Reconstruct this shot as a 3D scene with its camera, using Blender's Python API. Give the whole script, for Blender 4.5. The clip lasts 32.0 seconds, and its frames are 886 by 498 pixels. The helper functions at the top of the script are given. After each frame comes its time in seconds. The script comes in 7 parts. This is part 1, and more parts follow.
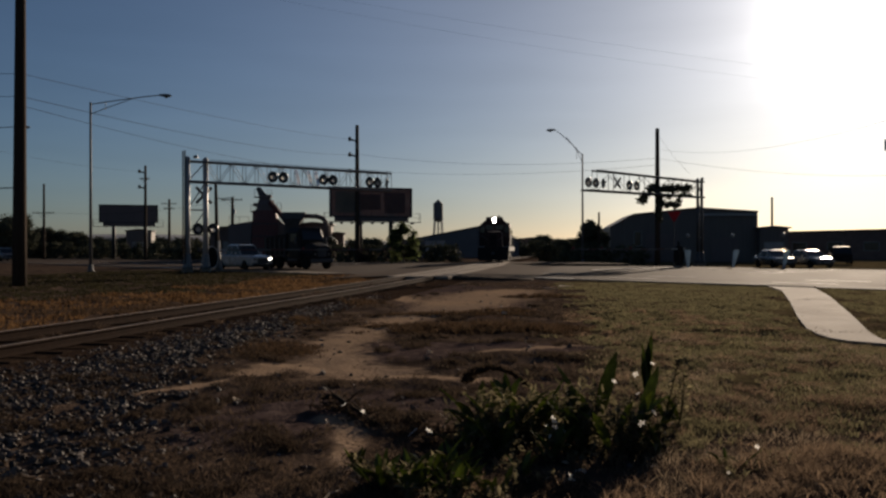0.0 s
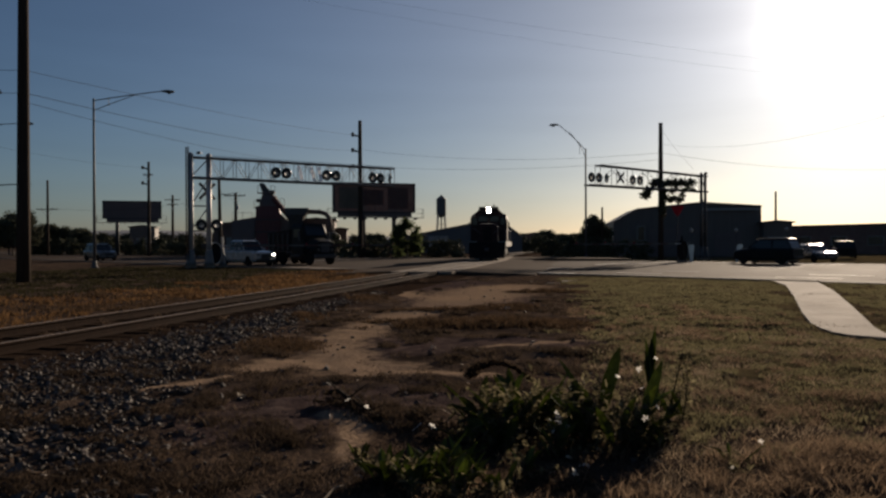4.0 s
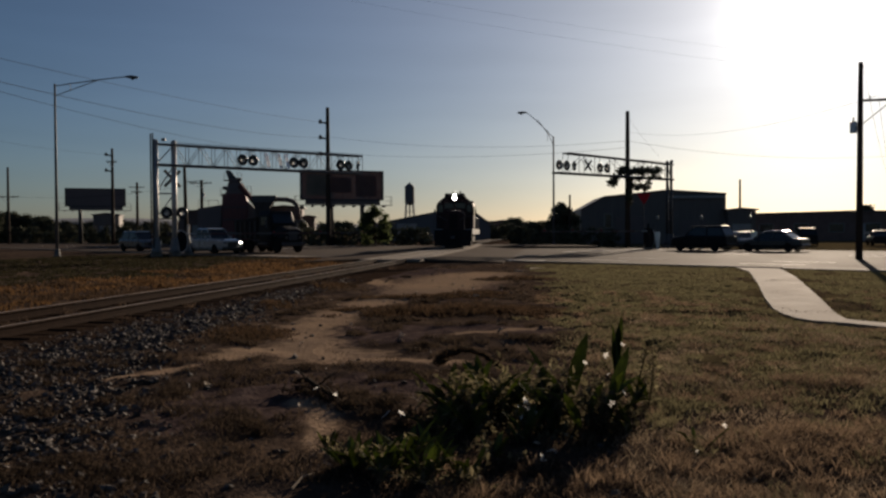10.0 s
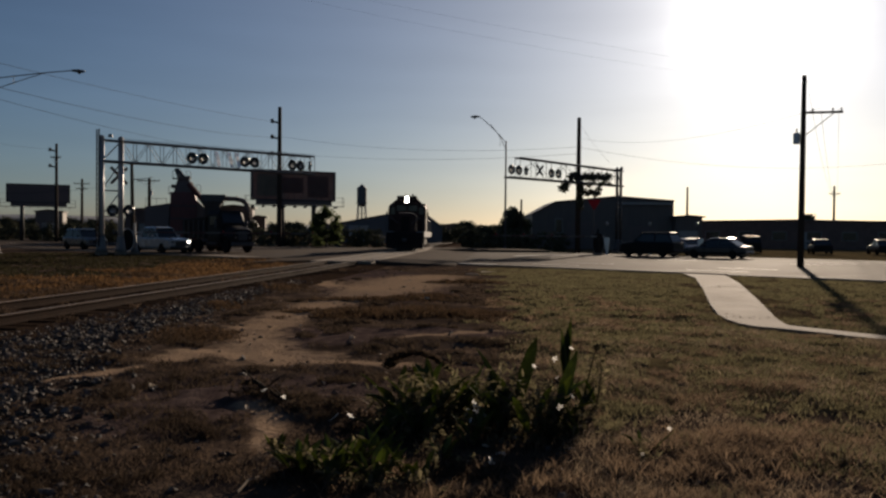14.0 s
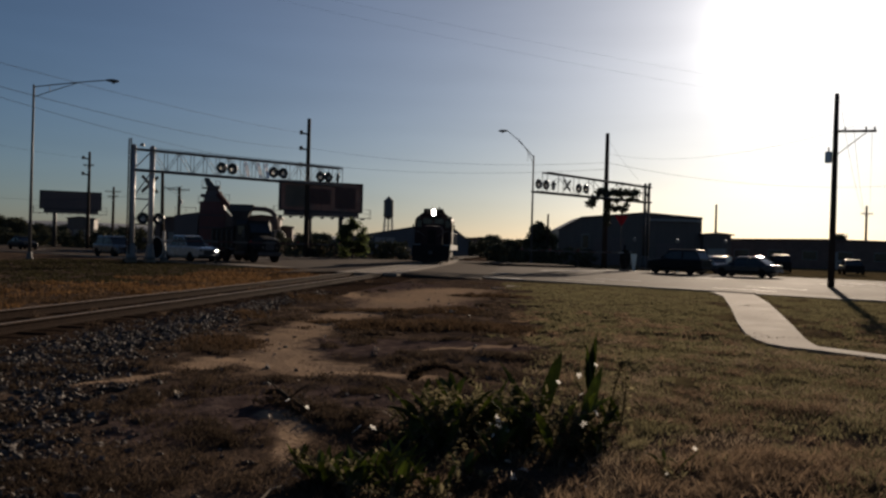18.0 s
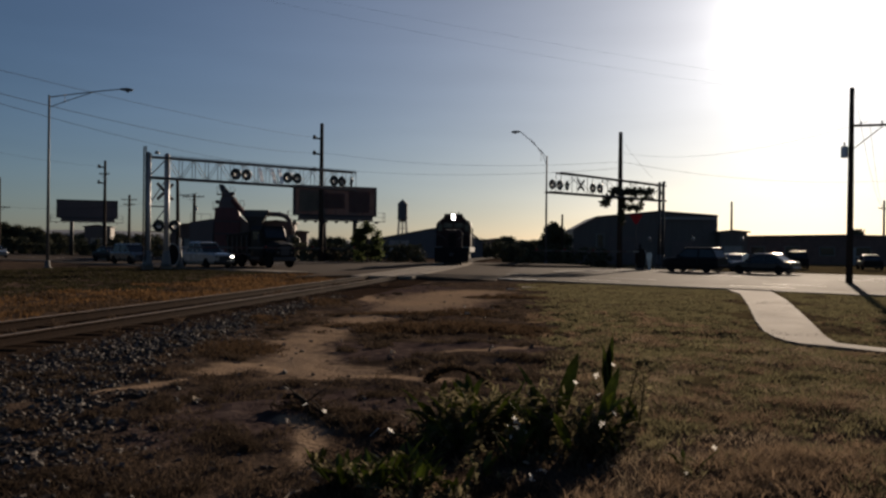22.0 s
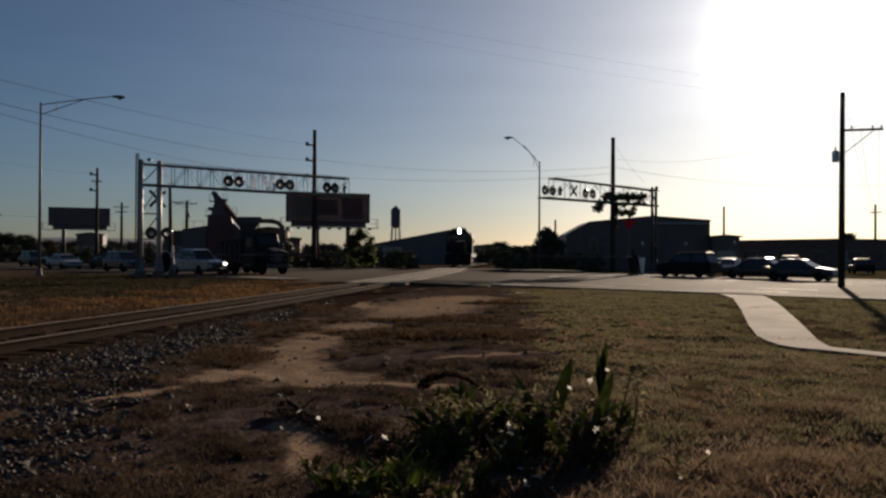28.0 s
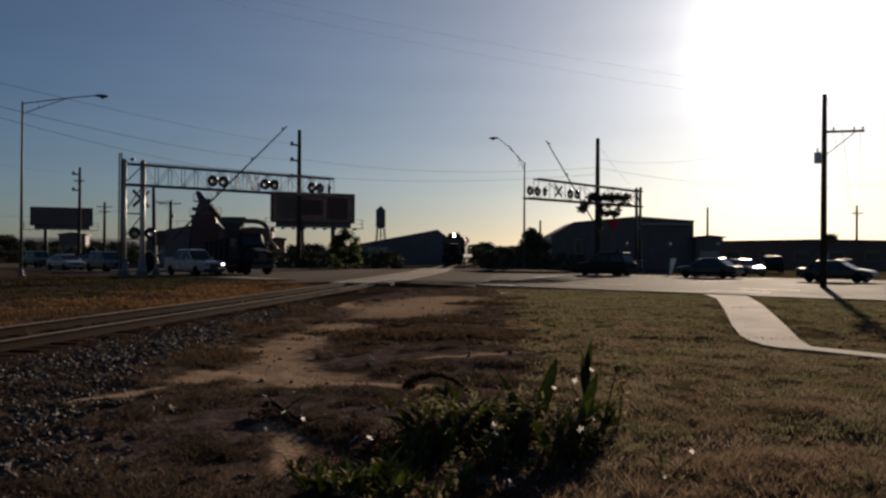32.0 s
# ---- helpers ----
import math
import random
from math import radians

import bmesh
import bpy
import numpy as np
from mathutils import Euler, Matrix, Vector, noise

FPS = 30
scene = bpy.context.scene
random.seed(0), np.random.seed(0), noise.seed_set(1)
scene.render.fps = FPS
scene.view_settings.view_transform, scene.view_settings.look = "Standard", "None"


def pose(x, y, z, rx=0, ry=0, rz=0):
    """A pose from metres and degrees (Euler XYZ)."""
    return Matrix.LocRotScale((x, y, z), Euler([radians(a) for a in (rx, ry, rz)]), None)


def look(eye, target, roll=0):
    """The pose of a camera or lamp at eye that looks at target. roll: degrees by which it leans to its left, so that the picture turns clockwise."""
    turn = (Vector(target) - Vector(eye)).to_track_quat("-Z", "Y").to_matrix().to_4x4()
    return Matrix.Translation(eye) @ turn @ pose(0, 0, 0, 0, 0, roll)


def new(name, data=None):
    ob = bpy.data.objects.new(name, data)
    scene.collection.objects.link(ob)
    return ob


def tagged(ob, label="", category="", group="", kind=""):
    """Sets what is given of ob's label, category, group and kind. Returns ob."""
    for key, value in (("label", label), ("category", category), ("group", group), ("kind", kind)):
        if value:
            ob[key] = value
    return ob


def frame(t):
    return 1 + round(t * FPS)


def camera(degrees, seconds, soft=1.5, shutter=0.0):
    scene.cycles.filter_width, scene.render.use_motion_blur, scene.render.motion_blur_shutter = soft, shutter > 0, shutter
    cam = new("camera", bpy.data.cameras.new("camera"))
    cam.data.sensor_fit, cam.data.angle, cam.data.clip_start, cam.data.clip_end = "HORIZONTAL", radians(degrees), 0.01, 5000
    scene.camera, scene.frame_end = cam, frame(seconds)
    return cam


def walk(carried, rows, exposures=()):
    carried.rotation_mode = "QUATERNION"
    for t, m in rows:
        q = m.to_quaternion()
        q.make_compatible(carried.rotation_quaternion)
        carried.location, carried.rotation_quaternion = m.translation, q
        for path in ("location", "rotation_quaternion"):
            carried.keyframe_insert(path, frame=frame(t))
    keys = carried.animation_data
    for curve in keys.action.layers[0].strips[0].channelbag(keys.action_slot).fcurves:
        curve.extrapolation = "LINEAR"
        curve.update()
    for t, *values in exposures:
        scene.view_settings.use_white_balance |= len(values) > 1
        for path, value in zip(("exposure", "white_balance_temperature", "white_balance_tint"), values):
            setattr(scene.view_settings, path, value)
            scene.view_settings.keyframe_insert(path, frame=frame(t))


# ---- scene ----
EYE = (0.0, 0.0, 1.6)
cam = camera(55.5, 32.0, soft=2.5)
TURNS = [  # seconds, yaw, pitch, roll in degrees: a hand-held camera that stands in one place
    (0, 0.00, -0.04, -0.08), (0.5, 0.59, -0.18, -0.04), (1, 0.78, -0.57, -0.20), (1.5, 0.70, -0.91, -0.19),
    (2, 0.53, -0.88, -0.25), (2.5, -0.11, -0.19, -0.04), (3, -0.04, 0.04, -0.24), (3.5, 0.34, -0.37, -0.19),
    (5.5, -0.64, -0.30, -0.55), (6, -0.75, -0.66, -0.62), (6.5, -0.92, -0.91, -0.60), (7, -1.27, -0.93, -0.46),
    (7.5, -1.26, -0.99, -0.66), (8, -1.25, -0.93, -0.70), (8.5, -1.04, -0.54, -0.47), (9, -1.52, -0.69, -0.31),
    (9.5, -1.93, -1.33, -0.16), (10, -1.92, -1.21, -0.31), (10.5, -1.96, -0.79, -0.34), (11, -1.97, -0.35, -0.20),
    (11.5, -1.73, -0.66, -0.20), (12, -1.74, -0.47, -0.01), (12.5, -1.96, -0.23, 0.03), (13, -2.71, -1.85, 0.34),
    (13.3, -4.69, -1.76, 0.91), (13.5, -5.53, -1.75, 0.28), (14, -5.21, -1.02, 0.57), (14.5, -4.07, -0.37, 2.02),
    (16.5, -2.50, -0.31, 1.30), (17, -2.78, 0.04, 1.47), (17.5, -3.40, -0.23, 1.52), (18, -3.44, -0.15, 1.58),
    (18.5, -3.29, -0.08, 1.42), (19, -3.48, -0.17, 1.46), (19.5, -3.40, -0.27, 1.26), (20, -3.36, -0.27, 1.34),
    (20.5, -2.60, -0.81, 1.11), (21, -2.15, -0.17, 0.69), (21.5, -1.99, 0.10, 0.58), (22, -2.45, -0.02, 0.61),
    (22.5, -2.54, -0.17, 0.64), (23, -2.56, -0.18, 0.56), (23.5, -2.54, -0.55, 0.52), (24, -2.45, -0.45, 0.70),
    (24.5, -2.47, -0.07, 0.58), (25, -2.41, -0.10, 0.65), (25.5, -2.33, -0.05, 0.67), (27.5, -2.40, 0.30, 0.29),
    (28, -2.90, 0.39, 0.33), (28.5, -3.44, 0.48, 0.55), (29, -4.00, 0.73, 0.60), (29.5, -3.89, 0.39, 0.63),
    (30, -3.54, 0.18, 0.60), (30.5, -3.69, 0.19, 0.62), (31, -4.16, 0.45, 0.83), (31.5, -4.19, 0.74, 0.51),
    (32, -3.91, 0.42, 0.36),
]
walk(cam, [(t, pose(*EYE, 90 + p, 0, y) @ pose(0, 0, 0, 0, 0, r)) for t, y, p, r in TURNS], exposures=[(0, 0.42, 7000, 14), (32, 0.48, 7000, 14)])

# ---------------------------------------------------------------- sky and sun
SUN_AZ, SUN_EL = 26.0, 14.0   # degrees to the right of +y, and above the horizon
sun_way = Vector((math.sin(radians(SUN_AZ)) * math.cos(radians(SUN_EL)), math.cos(radians(SUN_AZ)) * math.cos(radians(SUN_EL)), math.sin(radians(SUN_EL))))


def make_world():
    w = bpy.data.worlds.new("sky")
    scene.world = w
    w.use_nodes = True
    nt = w.node_tree
    n, l = nt.nodes, nt.links
    n.clear()
    out = n.new("ShaderNodeOutputWorld")
    bg = n.new("ShaderNodeBackground")
    sky = n.new("ShaderNodeTexSky")
    sky.sky_type = "NISHITA"
    sky.sun_disc = False
    sky.sun_elevation, sky.sun_rotation = radians(SUN_EL), radians(SUN_AZ)
    sky.altitude, sky.air_density, sky.dust_density, sky.ozone_density = 50, 0.9, 0.65, 4.8
    # forward-scattered haze round the low sun
    co = n.new("ShaderNodeTexCoord")
    dot = n.new("ShaderNodeVectorMath")
    dot.operation = "DOT_PRODUCT"
    dot.inputs[1].default_value = sun_way
    l.new(co.outputs["Generated"], dot.inputs[0])
    glow = []
    for width, power in SUN_GLOW:
        m1 = n.new("ShaderNodeMath")
        m1.operation = "SUBTRACT"
        m1.inputs[1].default_value = 1.0
        l.new(dot.outputs["Value"], m1.inputs[0])
        m2 = n.new("ShaderNodeMath")
        m2.operation = "DIVIDE"
        m2.inputs[1].default_value = 1 - math.cos(radians(width))
        l.new(m1.outputs[0], m2.inputs[0])
        m3 = n.new("ShaderNodeMath")
        m3.operation = "EXPONENT"
        l.new(m2.outputs[0], m3.inputs[0])
        m4 = n.new("ShaderNodeMath")
        m4.operation = "MULTIPLY"
        m4.inputs[1].default_value = power
        l.new(m3.outputs[0], m4.inputs[0])
        glow.append(m4)
    add = glow[0]
    for g in glow[1:]:
        nxt = n.new("ShaderNodeMath")
        l.new(add.outputs[0], nxt.inputs[0])
        l.new(g.outputs[0], nxt.inputs[1])
        add = nxt
    tint = n.new("ShaderNodeVectorMath")
    tint.operation = "SCALE"
    tint.inputs[0].default_value = (1.0, 0.98, 0.93)
    l.new(add.outputs[0], tint.inputs["Scale"])
    tot = n.new("ShaderNodeVectorMath")
    tot.operation = "ADD"
    l.new(sky.outputs[0], tot.inputs[0])
    l.new(tint.outputs[0], tot.inputs[1])
    # thin streaks of high cloud
    mp = n.new("ShaderNodeMapping")
    mp.inputs["Rotation"].default_value = (0.0, radians(12), radians(20))
    mp.inputs["Scale"].default_value = (2.2, 2.2, 16.0)
    l.new(co.outputs["Generated"], mp.inputs[0])
    cl = n.new("ShaderNodeTexNoise")
    cl.inputs["Scale"].default_value, cl.inputs["Detail"].default_value = 1.6, 6
    l.new(mp.outputs[0], cl.inputs["Vector"])
    mr = n.new("ShaderNodeMapRange")
    mr.inputs[1].default_value, mr.inputs[2].default_value = 0.3, 0.75
    mr.inputs[3].default_value, mr.inputs[4].default_value = 0.955, 1.04
    l.new(cl.outputs[0], mr.inputs[0])
    veil = n.new("ShaderNodeVectorMath")
    veil.operation = "SCALE"
    l.new(tot.outputs[0], veil.inputs[0])
    l.new(mr.outputs[0], veil.inputs["Scale"])
    l.new(veil.outputs[0], bg.inputs["Color"])
    bg.inputs["Strength"].default_value = SKY_STRENGTH
    l.new(bg.outputs[0], out.inputs[0])


SKY_STRENGTH = 0.0325
SUN_GLOW = ((3.2, 60.0), (6.0, 8.0), (12.0, 3.6), (28.0, 3.0))   # width in degrees and power of each halo
make_world()
sun = new("sun", bpy.data.lights.new("sun", "SUN"))
sun.data.energy, sun.data.angle, sun.data.color = 3.8, radians(0.6), (1.0, 0.86, 0.69)
sun.matrix_world = look(sun_way * 100, (0, 0, 0))


# ---------------------------------------------------------------- materials
def material(name, a, b=None, rough=0.7, metal=0.0, scale=4.0, bump=0.15, fine=40.0, spread=0.5, vary=0.0, coat=0.0, trans=0.0, stretch=(1, 1, 1), spec=0.5):
    m = bpy.data.materials.new(name)
    m.use_nodes = True
    nt = m.node_tree
    n, l = nt.nodes, nt.links
    bs = n["Principled BSDF"]
    b = b or tuple(0.65 * v for v in a)
    co = n.new("ShaderNodeTexCoord")
    mp = n.new("ShaderNodeMapping")
    mp.inputs["Scale"].default_value = stretch
    l.new(co.outputs["Object"], mp.inputs[0])
    big, small = n.new("ShaderNodeTexNoise"), n.new("ShaderNodeTexNoise")
    for t, s in ((big, scale), (small, fine)):
        t.inputs["Scale"].default_value = s
        t.inputs["Detail"].default_value = 5
        l.new(mp.outputs[0], t.inputs["Vector"])
    mix = n.new("ShaderNodeMath")
    mix.operation = "MULTIPLY_ADD"
    mix.inputs[1].default_value = 0.45
    l.new(small.outputs[0], mix.inputs[0])
    half = n.new("ShaderNodeMath")
    half.operation = "MULTIPLY"
    half.inputs[1].default_value = 0.55
    l.new(big.outputs[0], half.inputs[0])
    l.new(half.outputs[0], mix.inputs[2])
    ramp = n.new("ShaderNodeValToRGB")
    ramp.color_ramp.elements[0].position = 0.5 - spread * 0.3
    ramp.color_ramp.elements[1].position = 0.5 + spread * 0.3
    ramp.color_ramp.elements[0].color = (*b, 1)
    ramp.color_ramp.elements[1].color = (*a, 1)
    l.new(mix.outputs[0], ramp.inputs[0])
    colour = ramp.outputs[0]
    if vary:
        info = n.new("ShaderNodeObjectInfo")
        geo = n.new("ShaderNodeNewGeometry")
        s = n.new("ShaderNodeMath")
        l.new(info.outputs["Random"], s.inputs[0])
        l.new(geo.outputs["Random Per Island"], s.inputs[1])
        fr = n.new("ShaderNodeMath")
        fr.operation = "FRACT"
        l.new(s.outputs[0], fr.inputs[0])
        mr = n.new("ShaderNodeMapRange")
        mr.inputs[3].default_value, mr.inputs[4].default_value = 1 - vary, 1 + vary
        l.new(fr.outputs[0], mr.inputs[0])
        sc = n.new("ShaderNodeVectorMath")
        sc.operation = "SCALE"
        l.new(colour, sc.inputs[0])
        l.new(mr.outputs[0], sc.inputs["Scale"])
        colour = sc.outputs[0]
    l.new(colour, bs.inputs["Base Color"])
    rr = n.new("ShaderNodeMapRange")
    rr.inputs[3].default_value, rr.inputs[4].default_value = max(rough - 0.12, 0.02), min(rough + 0.12, 1)
    l.new(big.outputs[0], rr.inputs[0])
    l.new(rr.outputs[0], bs.inputs["Roughness"])
    bs.inputs["Metallic"].default_value = metal
    bs.inputs["Coat Weight"].default_value = coat
    bs.inputs["Specular IOR Level"].default_value = spec
    if bump:
        bp = n.new("ShaderNodeBump")
        bp.inputs["Strength"].default_value = bump
        bp.inputs["Distance"].default_value = 0.02
        l.new(small.outputs[0], bp.inputs["Height"])
        l.new(bp.outputs[0], bs.inputs["Normal"])
    if trans:
        tr = n.new("ShaderNodeBsdfTranslucent")
        l.new(colour, tr.inputs[0])
        ms = n.new("ShaderNodeMixShader")
        ms.inputs[0].default_value = trans
        l.new(bs.outputs[0], ms.inputs[1])
        l.new(tr.outputs[0], ms.inputs[2])
        l.new(ms.outputs[0], n["Material Output"].inputs[0])
    return m


def glow(name, colour, power):
    m = bpy.data.materials.new(name)
    m.use_nodes = True
    bs = m.node_tree.nodes["Principled BSDF"]
    bs.inputs["Base Color"].default_value = (*colour, 1)
    bs.inputs["Emission Color"].default_value = (*colour, 1)
    bs.inputs["Emission Strength"].default_value = power
    return m


WOOD = material("weathered_pole_wood", (0.075, 0.052, 0.038), (0.035, 0.025, 0.019), 0.9, spec=0.1, scale=2, fine=30, stretch=(6, 6, 0.5))
GALV = material("galvanised_steel", (0.55, 0.56, 0.56), (0.4, 0.41, 0.42), 0.42, 0.85, scale=3, bump=0.05)
LAMPGREY = material("weathered_lamp_steel", (0.12, 0.115, 0.11), (0.08, 0.077, 0.073), 0.65, 0.1, scale=3, bump=0.05)
SHINY = material("bright_bare_metal", (0.8, 0.8, 0.79), (0.65, 0.65, 0.64), 0.42, 0.9, scale=3, bump=0.03)
# darker than ALU: the lattice arm's backlit shade is in this colour; also on cast bases
DULL_SHADED = material("dull_shaded_steel", (0.2, 0.195, 0.19), (0.13, 0.125, 0.12), 0.6, 0.3, scale=3, bump=0.06)
ALU = material("aluminium_paint", (0.45, 0.44, 0.425), (0.34, 0.33, 0.32), 0.5, 0.35, scale=3, bump=0.06)
STEEL = material("dark_steel", (0.09, 0.09, 0.095), (0.05, 0.05, 0.05), 0.55, 0.6, scale=4)
BLACK = material("black_enamel", (0.018, 0.018, 0.02), (0.012, 0.012, 0.012), 0.35, scale=6, bump=0.03)
RUST = material("rusty_iron", (0.034, 0.021, 0.015), (0.018, 0.011, 0.008), 0.9, 0.0, scale=5, bump=0.2, spec=0.02)
# the signal lenses' glint is painted as a white translucent colour
LENS_GLINT = material("white_lens_glint", (0.8, 0.8, 0.78), (0.7, 0.7, 0.68), 0.4, scale=2, bump=0, trans=0.7)
RAILTOP = material("worn_rail_steel", (0.27, 0.2, 0.15), (0.17, 0.125, 0.095), 0.55, 0.5, scale=5, bump=0.03)
TIE = material("creosoted_tie", (0.052, 0.036, 0.026), (0.026, 0.018, 0.013), 0.9, scale=3, fine=35, vary=0.35, stretch=(0.6, 6, 6), spec=0.0)
STONE = material("ballast_stone", (0.125, 0.102, 0.087), (0.038, 0.031, 0.026), 0.65, scale=8, vary=0.65, spec=0.07)
ASPHALT = material("worn_asphalt", (0.075, 0.055, 0.042), (0.05, 0.037, 0.029), 0.85, scale=0.35, fine=18, bump=0.3, spec=0.02)
RAMP = material("dusty_patched_asphalt", (0.09, 0.066, 0.05), (0.056, 0.041, 0.031), 0.9, scale=0.5, fine=14, bump=0.3, spec=0.01)
CONCRETE = material("pale_concrete", (0.235, 0.19, 0.146), (0.165, 0.132, 0.102), 0.9, scale=0.8, fine=12, bump=0.15, vary=0.08, spec=0.06)
# dark copy of the concrete: the shade on the verge kerb's near face is painted in
KERB_SHADE = material("shaded_kerb_concrete", (0.055, 0.046, 0.04), (0.035, 0.03, 0.026), 0.95, scale=1, fine=10, bump=0.2, spec=0.02)
PAINT_W = material("white_road_paint", (0.6, 0.58, 0.53), (0.4, 0.38, 0.34), 0.7, scale=2, bump=0.1)
WIRE = material("wire_insulation", (0.03, 0.03, 0.032), (0.02, 0.02, 0.02), 0.9, bump=0, spec=0.03)
GLASS = material("dark_window_glass", (0.02, 0.024, 0.028), (0.015, 0.018, 0.02), 0.08, scale=2, bump=0, spec=0.45)
LENS_RED = material("red_signal_lens", (0.25, 0.012, 0.012), (0.16, 0.008, 0.008), 0.15, scale=6, bump=0)
BARK = material("tree_bark", (0.1, 0.075, 0.055), (0.05, 0.038, 0.028), 0.9, scale=6, stretch=(3, 3, 0.6))
LEAF = material("tree_foliage", (0.085, 0.105, 0.042), (0.045, 0.058, 0.024), 0.8, scale=1, bump=0, vary=0.35, trans=0.55, spec=0.1)
LEAF_D = material("dark_foliage", (0.11, 0.11, 0.07), (0.06, 0.062, 0.04), 0.85, scale=1, bump=0, vary=0.3, trans=0.05, spec=0.05)
WEED = material("weed_leaf", (0.16, 0.19, 0.062), (0.08, 0.092, 0.032), 0.8, scale=6, bump=0.03, vary=0.5, trans=0.65, spec=0.1)
WEED_D = material("dark_weed_leaf", (0.165, 0.14, 0.08), (0.09, 0.078, 0.045), 0.85, scale=6, bump=0.03, vary=0.45, trans=0.6, spec=0.05)
SEED = material("brown_seed_head", (0.085, 0.06, 0.042), (0.042, 0.03, 0.021), 0.95, scale=9, bump=0.05, vary=0.4, trans=0.4, spec=0.02)
WEED_STEM = material("weed_stem", (0.09, 0.07, 0.035), (0.05, 0.038, 0.02), 0.85, scale=8, bump=0.05, spec=0.1)
ORANGE = material("orange_dry_grass", (0.165, 0.092, 0.042), (0.09, 0.05, 0.024), 0.9, scale=1, bump=0, vary=0.35, trans=0.45, spec=0.02)
RUSSET = material("russet_dead_weed", (0.095, 0.06, 0.036), (0.045, 0.029, 0.018), 0.9, scale=1, bump=0, vary=0.4, trans=0.45, spec=0.02)
TUFT = material("brown_tussock_grass", (0.23, 0.16, 0.105), (0.145, 0.1, 0.066), 0.9, scale=1, bump=0, vary=0.3, trans=0.55, spec=0.03)
OLIVE = material("dull_field_grass", (0.05, 0.043, 0.022), (0.028, 0.024, 0.013), 0.9, scale=1, bump=0, vary=0.35, trans=0.35, spec=0.06)
STRAW = material("bleached_straw", (0.33, 0.25, 0.17), (0.18, 0.135, 0.09), 0.9, scale=1, bump=0, vary=0.4, trans=0.5, spec=0.08)
DRY = material("dry_grass", (0.115, 0.08, 0.057), (0.055, 0.039, 0.028), 0.9, scale=1, bump=0, vary=0.4, trans=0.45, spec=0.02)
DRYLEAF = material("bleached_dry_leaf", (0.66, 0.56, 0.43), (0.42, 0.34, 0.25), 0.6, scale=5, bump=0, vary=0.2, trans=0.4, spec=0.1)
WHITELEAF = material("sun_bleached_leaf", (0.85, 0.83, 0.78), (0.7, 0.68, 0.63), 0.4, scale=5, bump=0, trans=0.75)
GREEN = material("roadside_grass", (0.165, 0.145, 0.08), (0.1, 0.087, 0.049), 0.9, scale=1, bump=0, vary=0.14, trans=0.55, spec=0.03)
TYRE = material("tyre_rubber", (0.028, 0.025, 0.022), (0.016, 0.014, 0.012), 0.95, scale=8, spec=0.02)
CAR_WHITE = material("white_car_paint", (0.38, 0.365, 0.345), (0.3, 0.29, 0.275), 0.25, scale=2, bump=0, coat=0.6)
CAR_SILVER = material("silver_car_paint", (0.12, 0.12, 0.122), (0.09, 0.09, 0.092), 0.28, 0.5, scale=2, bump=0, coat=0.6)
CAR_BLACK = material("black_car_paint", (0.014, 0.014, 0.015), (0.01, 0.01, 0.011), 0.55, scale=2, bump=0, coat=0.06, spec=0.12)
CAR_GREY = material("grey_car_paint", (0.04, 0.042, 0.046), (0.028, 0.03, 0.033), 0.3, 0.3, scale=2, bump=0, coat=0.4)
MAROON = material("maroon_loco_paint", (0.036, 0.017, 0.016), (0.022, 0.011, 0.011), 0.6, scale=1.5, bump=0.04, spec=0.2)
LOCO_BLACK = material("sooty_black_paint", (0.022, 0.019, 0.018), (0.013, 0.011, 0.011), 0.75, spec=0.08, scale=2, bump=0.06)
LOCO_GREY = material("pale_side_grey", (0.3, 0.3, 0.29), (0.2, 0.2, 0.195), 0.45, 0.2, scale=2, bump=0.04)
REDWORKS = material("faded_red_sheet", (0.17, 0.045, 0.038), (0.09, 0.028, 0.025), 0.6, scale=1.2, stretch=(4, 4, 0.6))
SHEET = material("grey_sheet_metal", (0.15, 0.124, 0.11), (0.1, 0.083, 0.074), 0.55, 0.2, scale=0.5, stretch=(3, 3, 0.5))
SHEET_BLUE = material("blue_grey_roof", (0.12, 0.122, 0.13), (0.08, 0.082, 0.088), 0.6, 0.1, scale=0.5)
BRICK_D = material("dark_brick_wall", (0.2, 0.125, 0.1), (0.12, 0.075, 0.06), 0.85, scale=1.5)
TRIM = material("dull_pale_trim", (0.32, 0.31, 0.29), (0.24, 0.23, 0.21), 0.6, scale=2)
POSTER = material("sun_bleached_poster_back", (0.3, 0.225, 0.19), (0.2, 0.125, 0.105), 0.7, scale=0.35, fine=3, bump=0, trans=0.3)
POSTER_P = material("dull_red_poster_patch", (0.28, 0.165, 0.135), (0.19, 0.1, 0.085), 0.7, scale=0.8, bump=0, trans=0.5)
POSTER_G = material("dull_olive_poster_patch", (0.27, 0.22, 0.16), (0.18, 0.135, 0.1), 0.7, scale=0.8, bump=0, trans=0.3)
BOARD = material("billboard_sheet", (0.17, 0.125, 0.115), (0.115, 0.088, 0.08), 0.75, scale=0.4, bump=0.03)
TANK = material("grey_tank_paint", (0.13, 0.135, 0.14), (0.085, 0.088, 0.09), 0.6, 0.2, scale=0.3)
LEG = material("pale_tower_paint", (0.4, 0.39, 0.37), (0.3, 0.29, 0.27), 0.6, scale=0.5)
# distance haze is painted into the hills' pale blue-grey base colour
HILL = material("haze_tinted_hill", (0.2, 0.215, 0.235), (0.15, 0.165, 0.185), 0.9, scale=0.02, fine=0.2, bump=0)
HEADLAMP = glow("headlamp_beam", (1.0, 0.98, 0.95), 25.0)
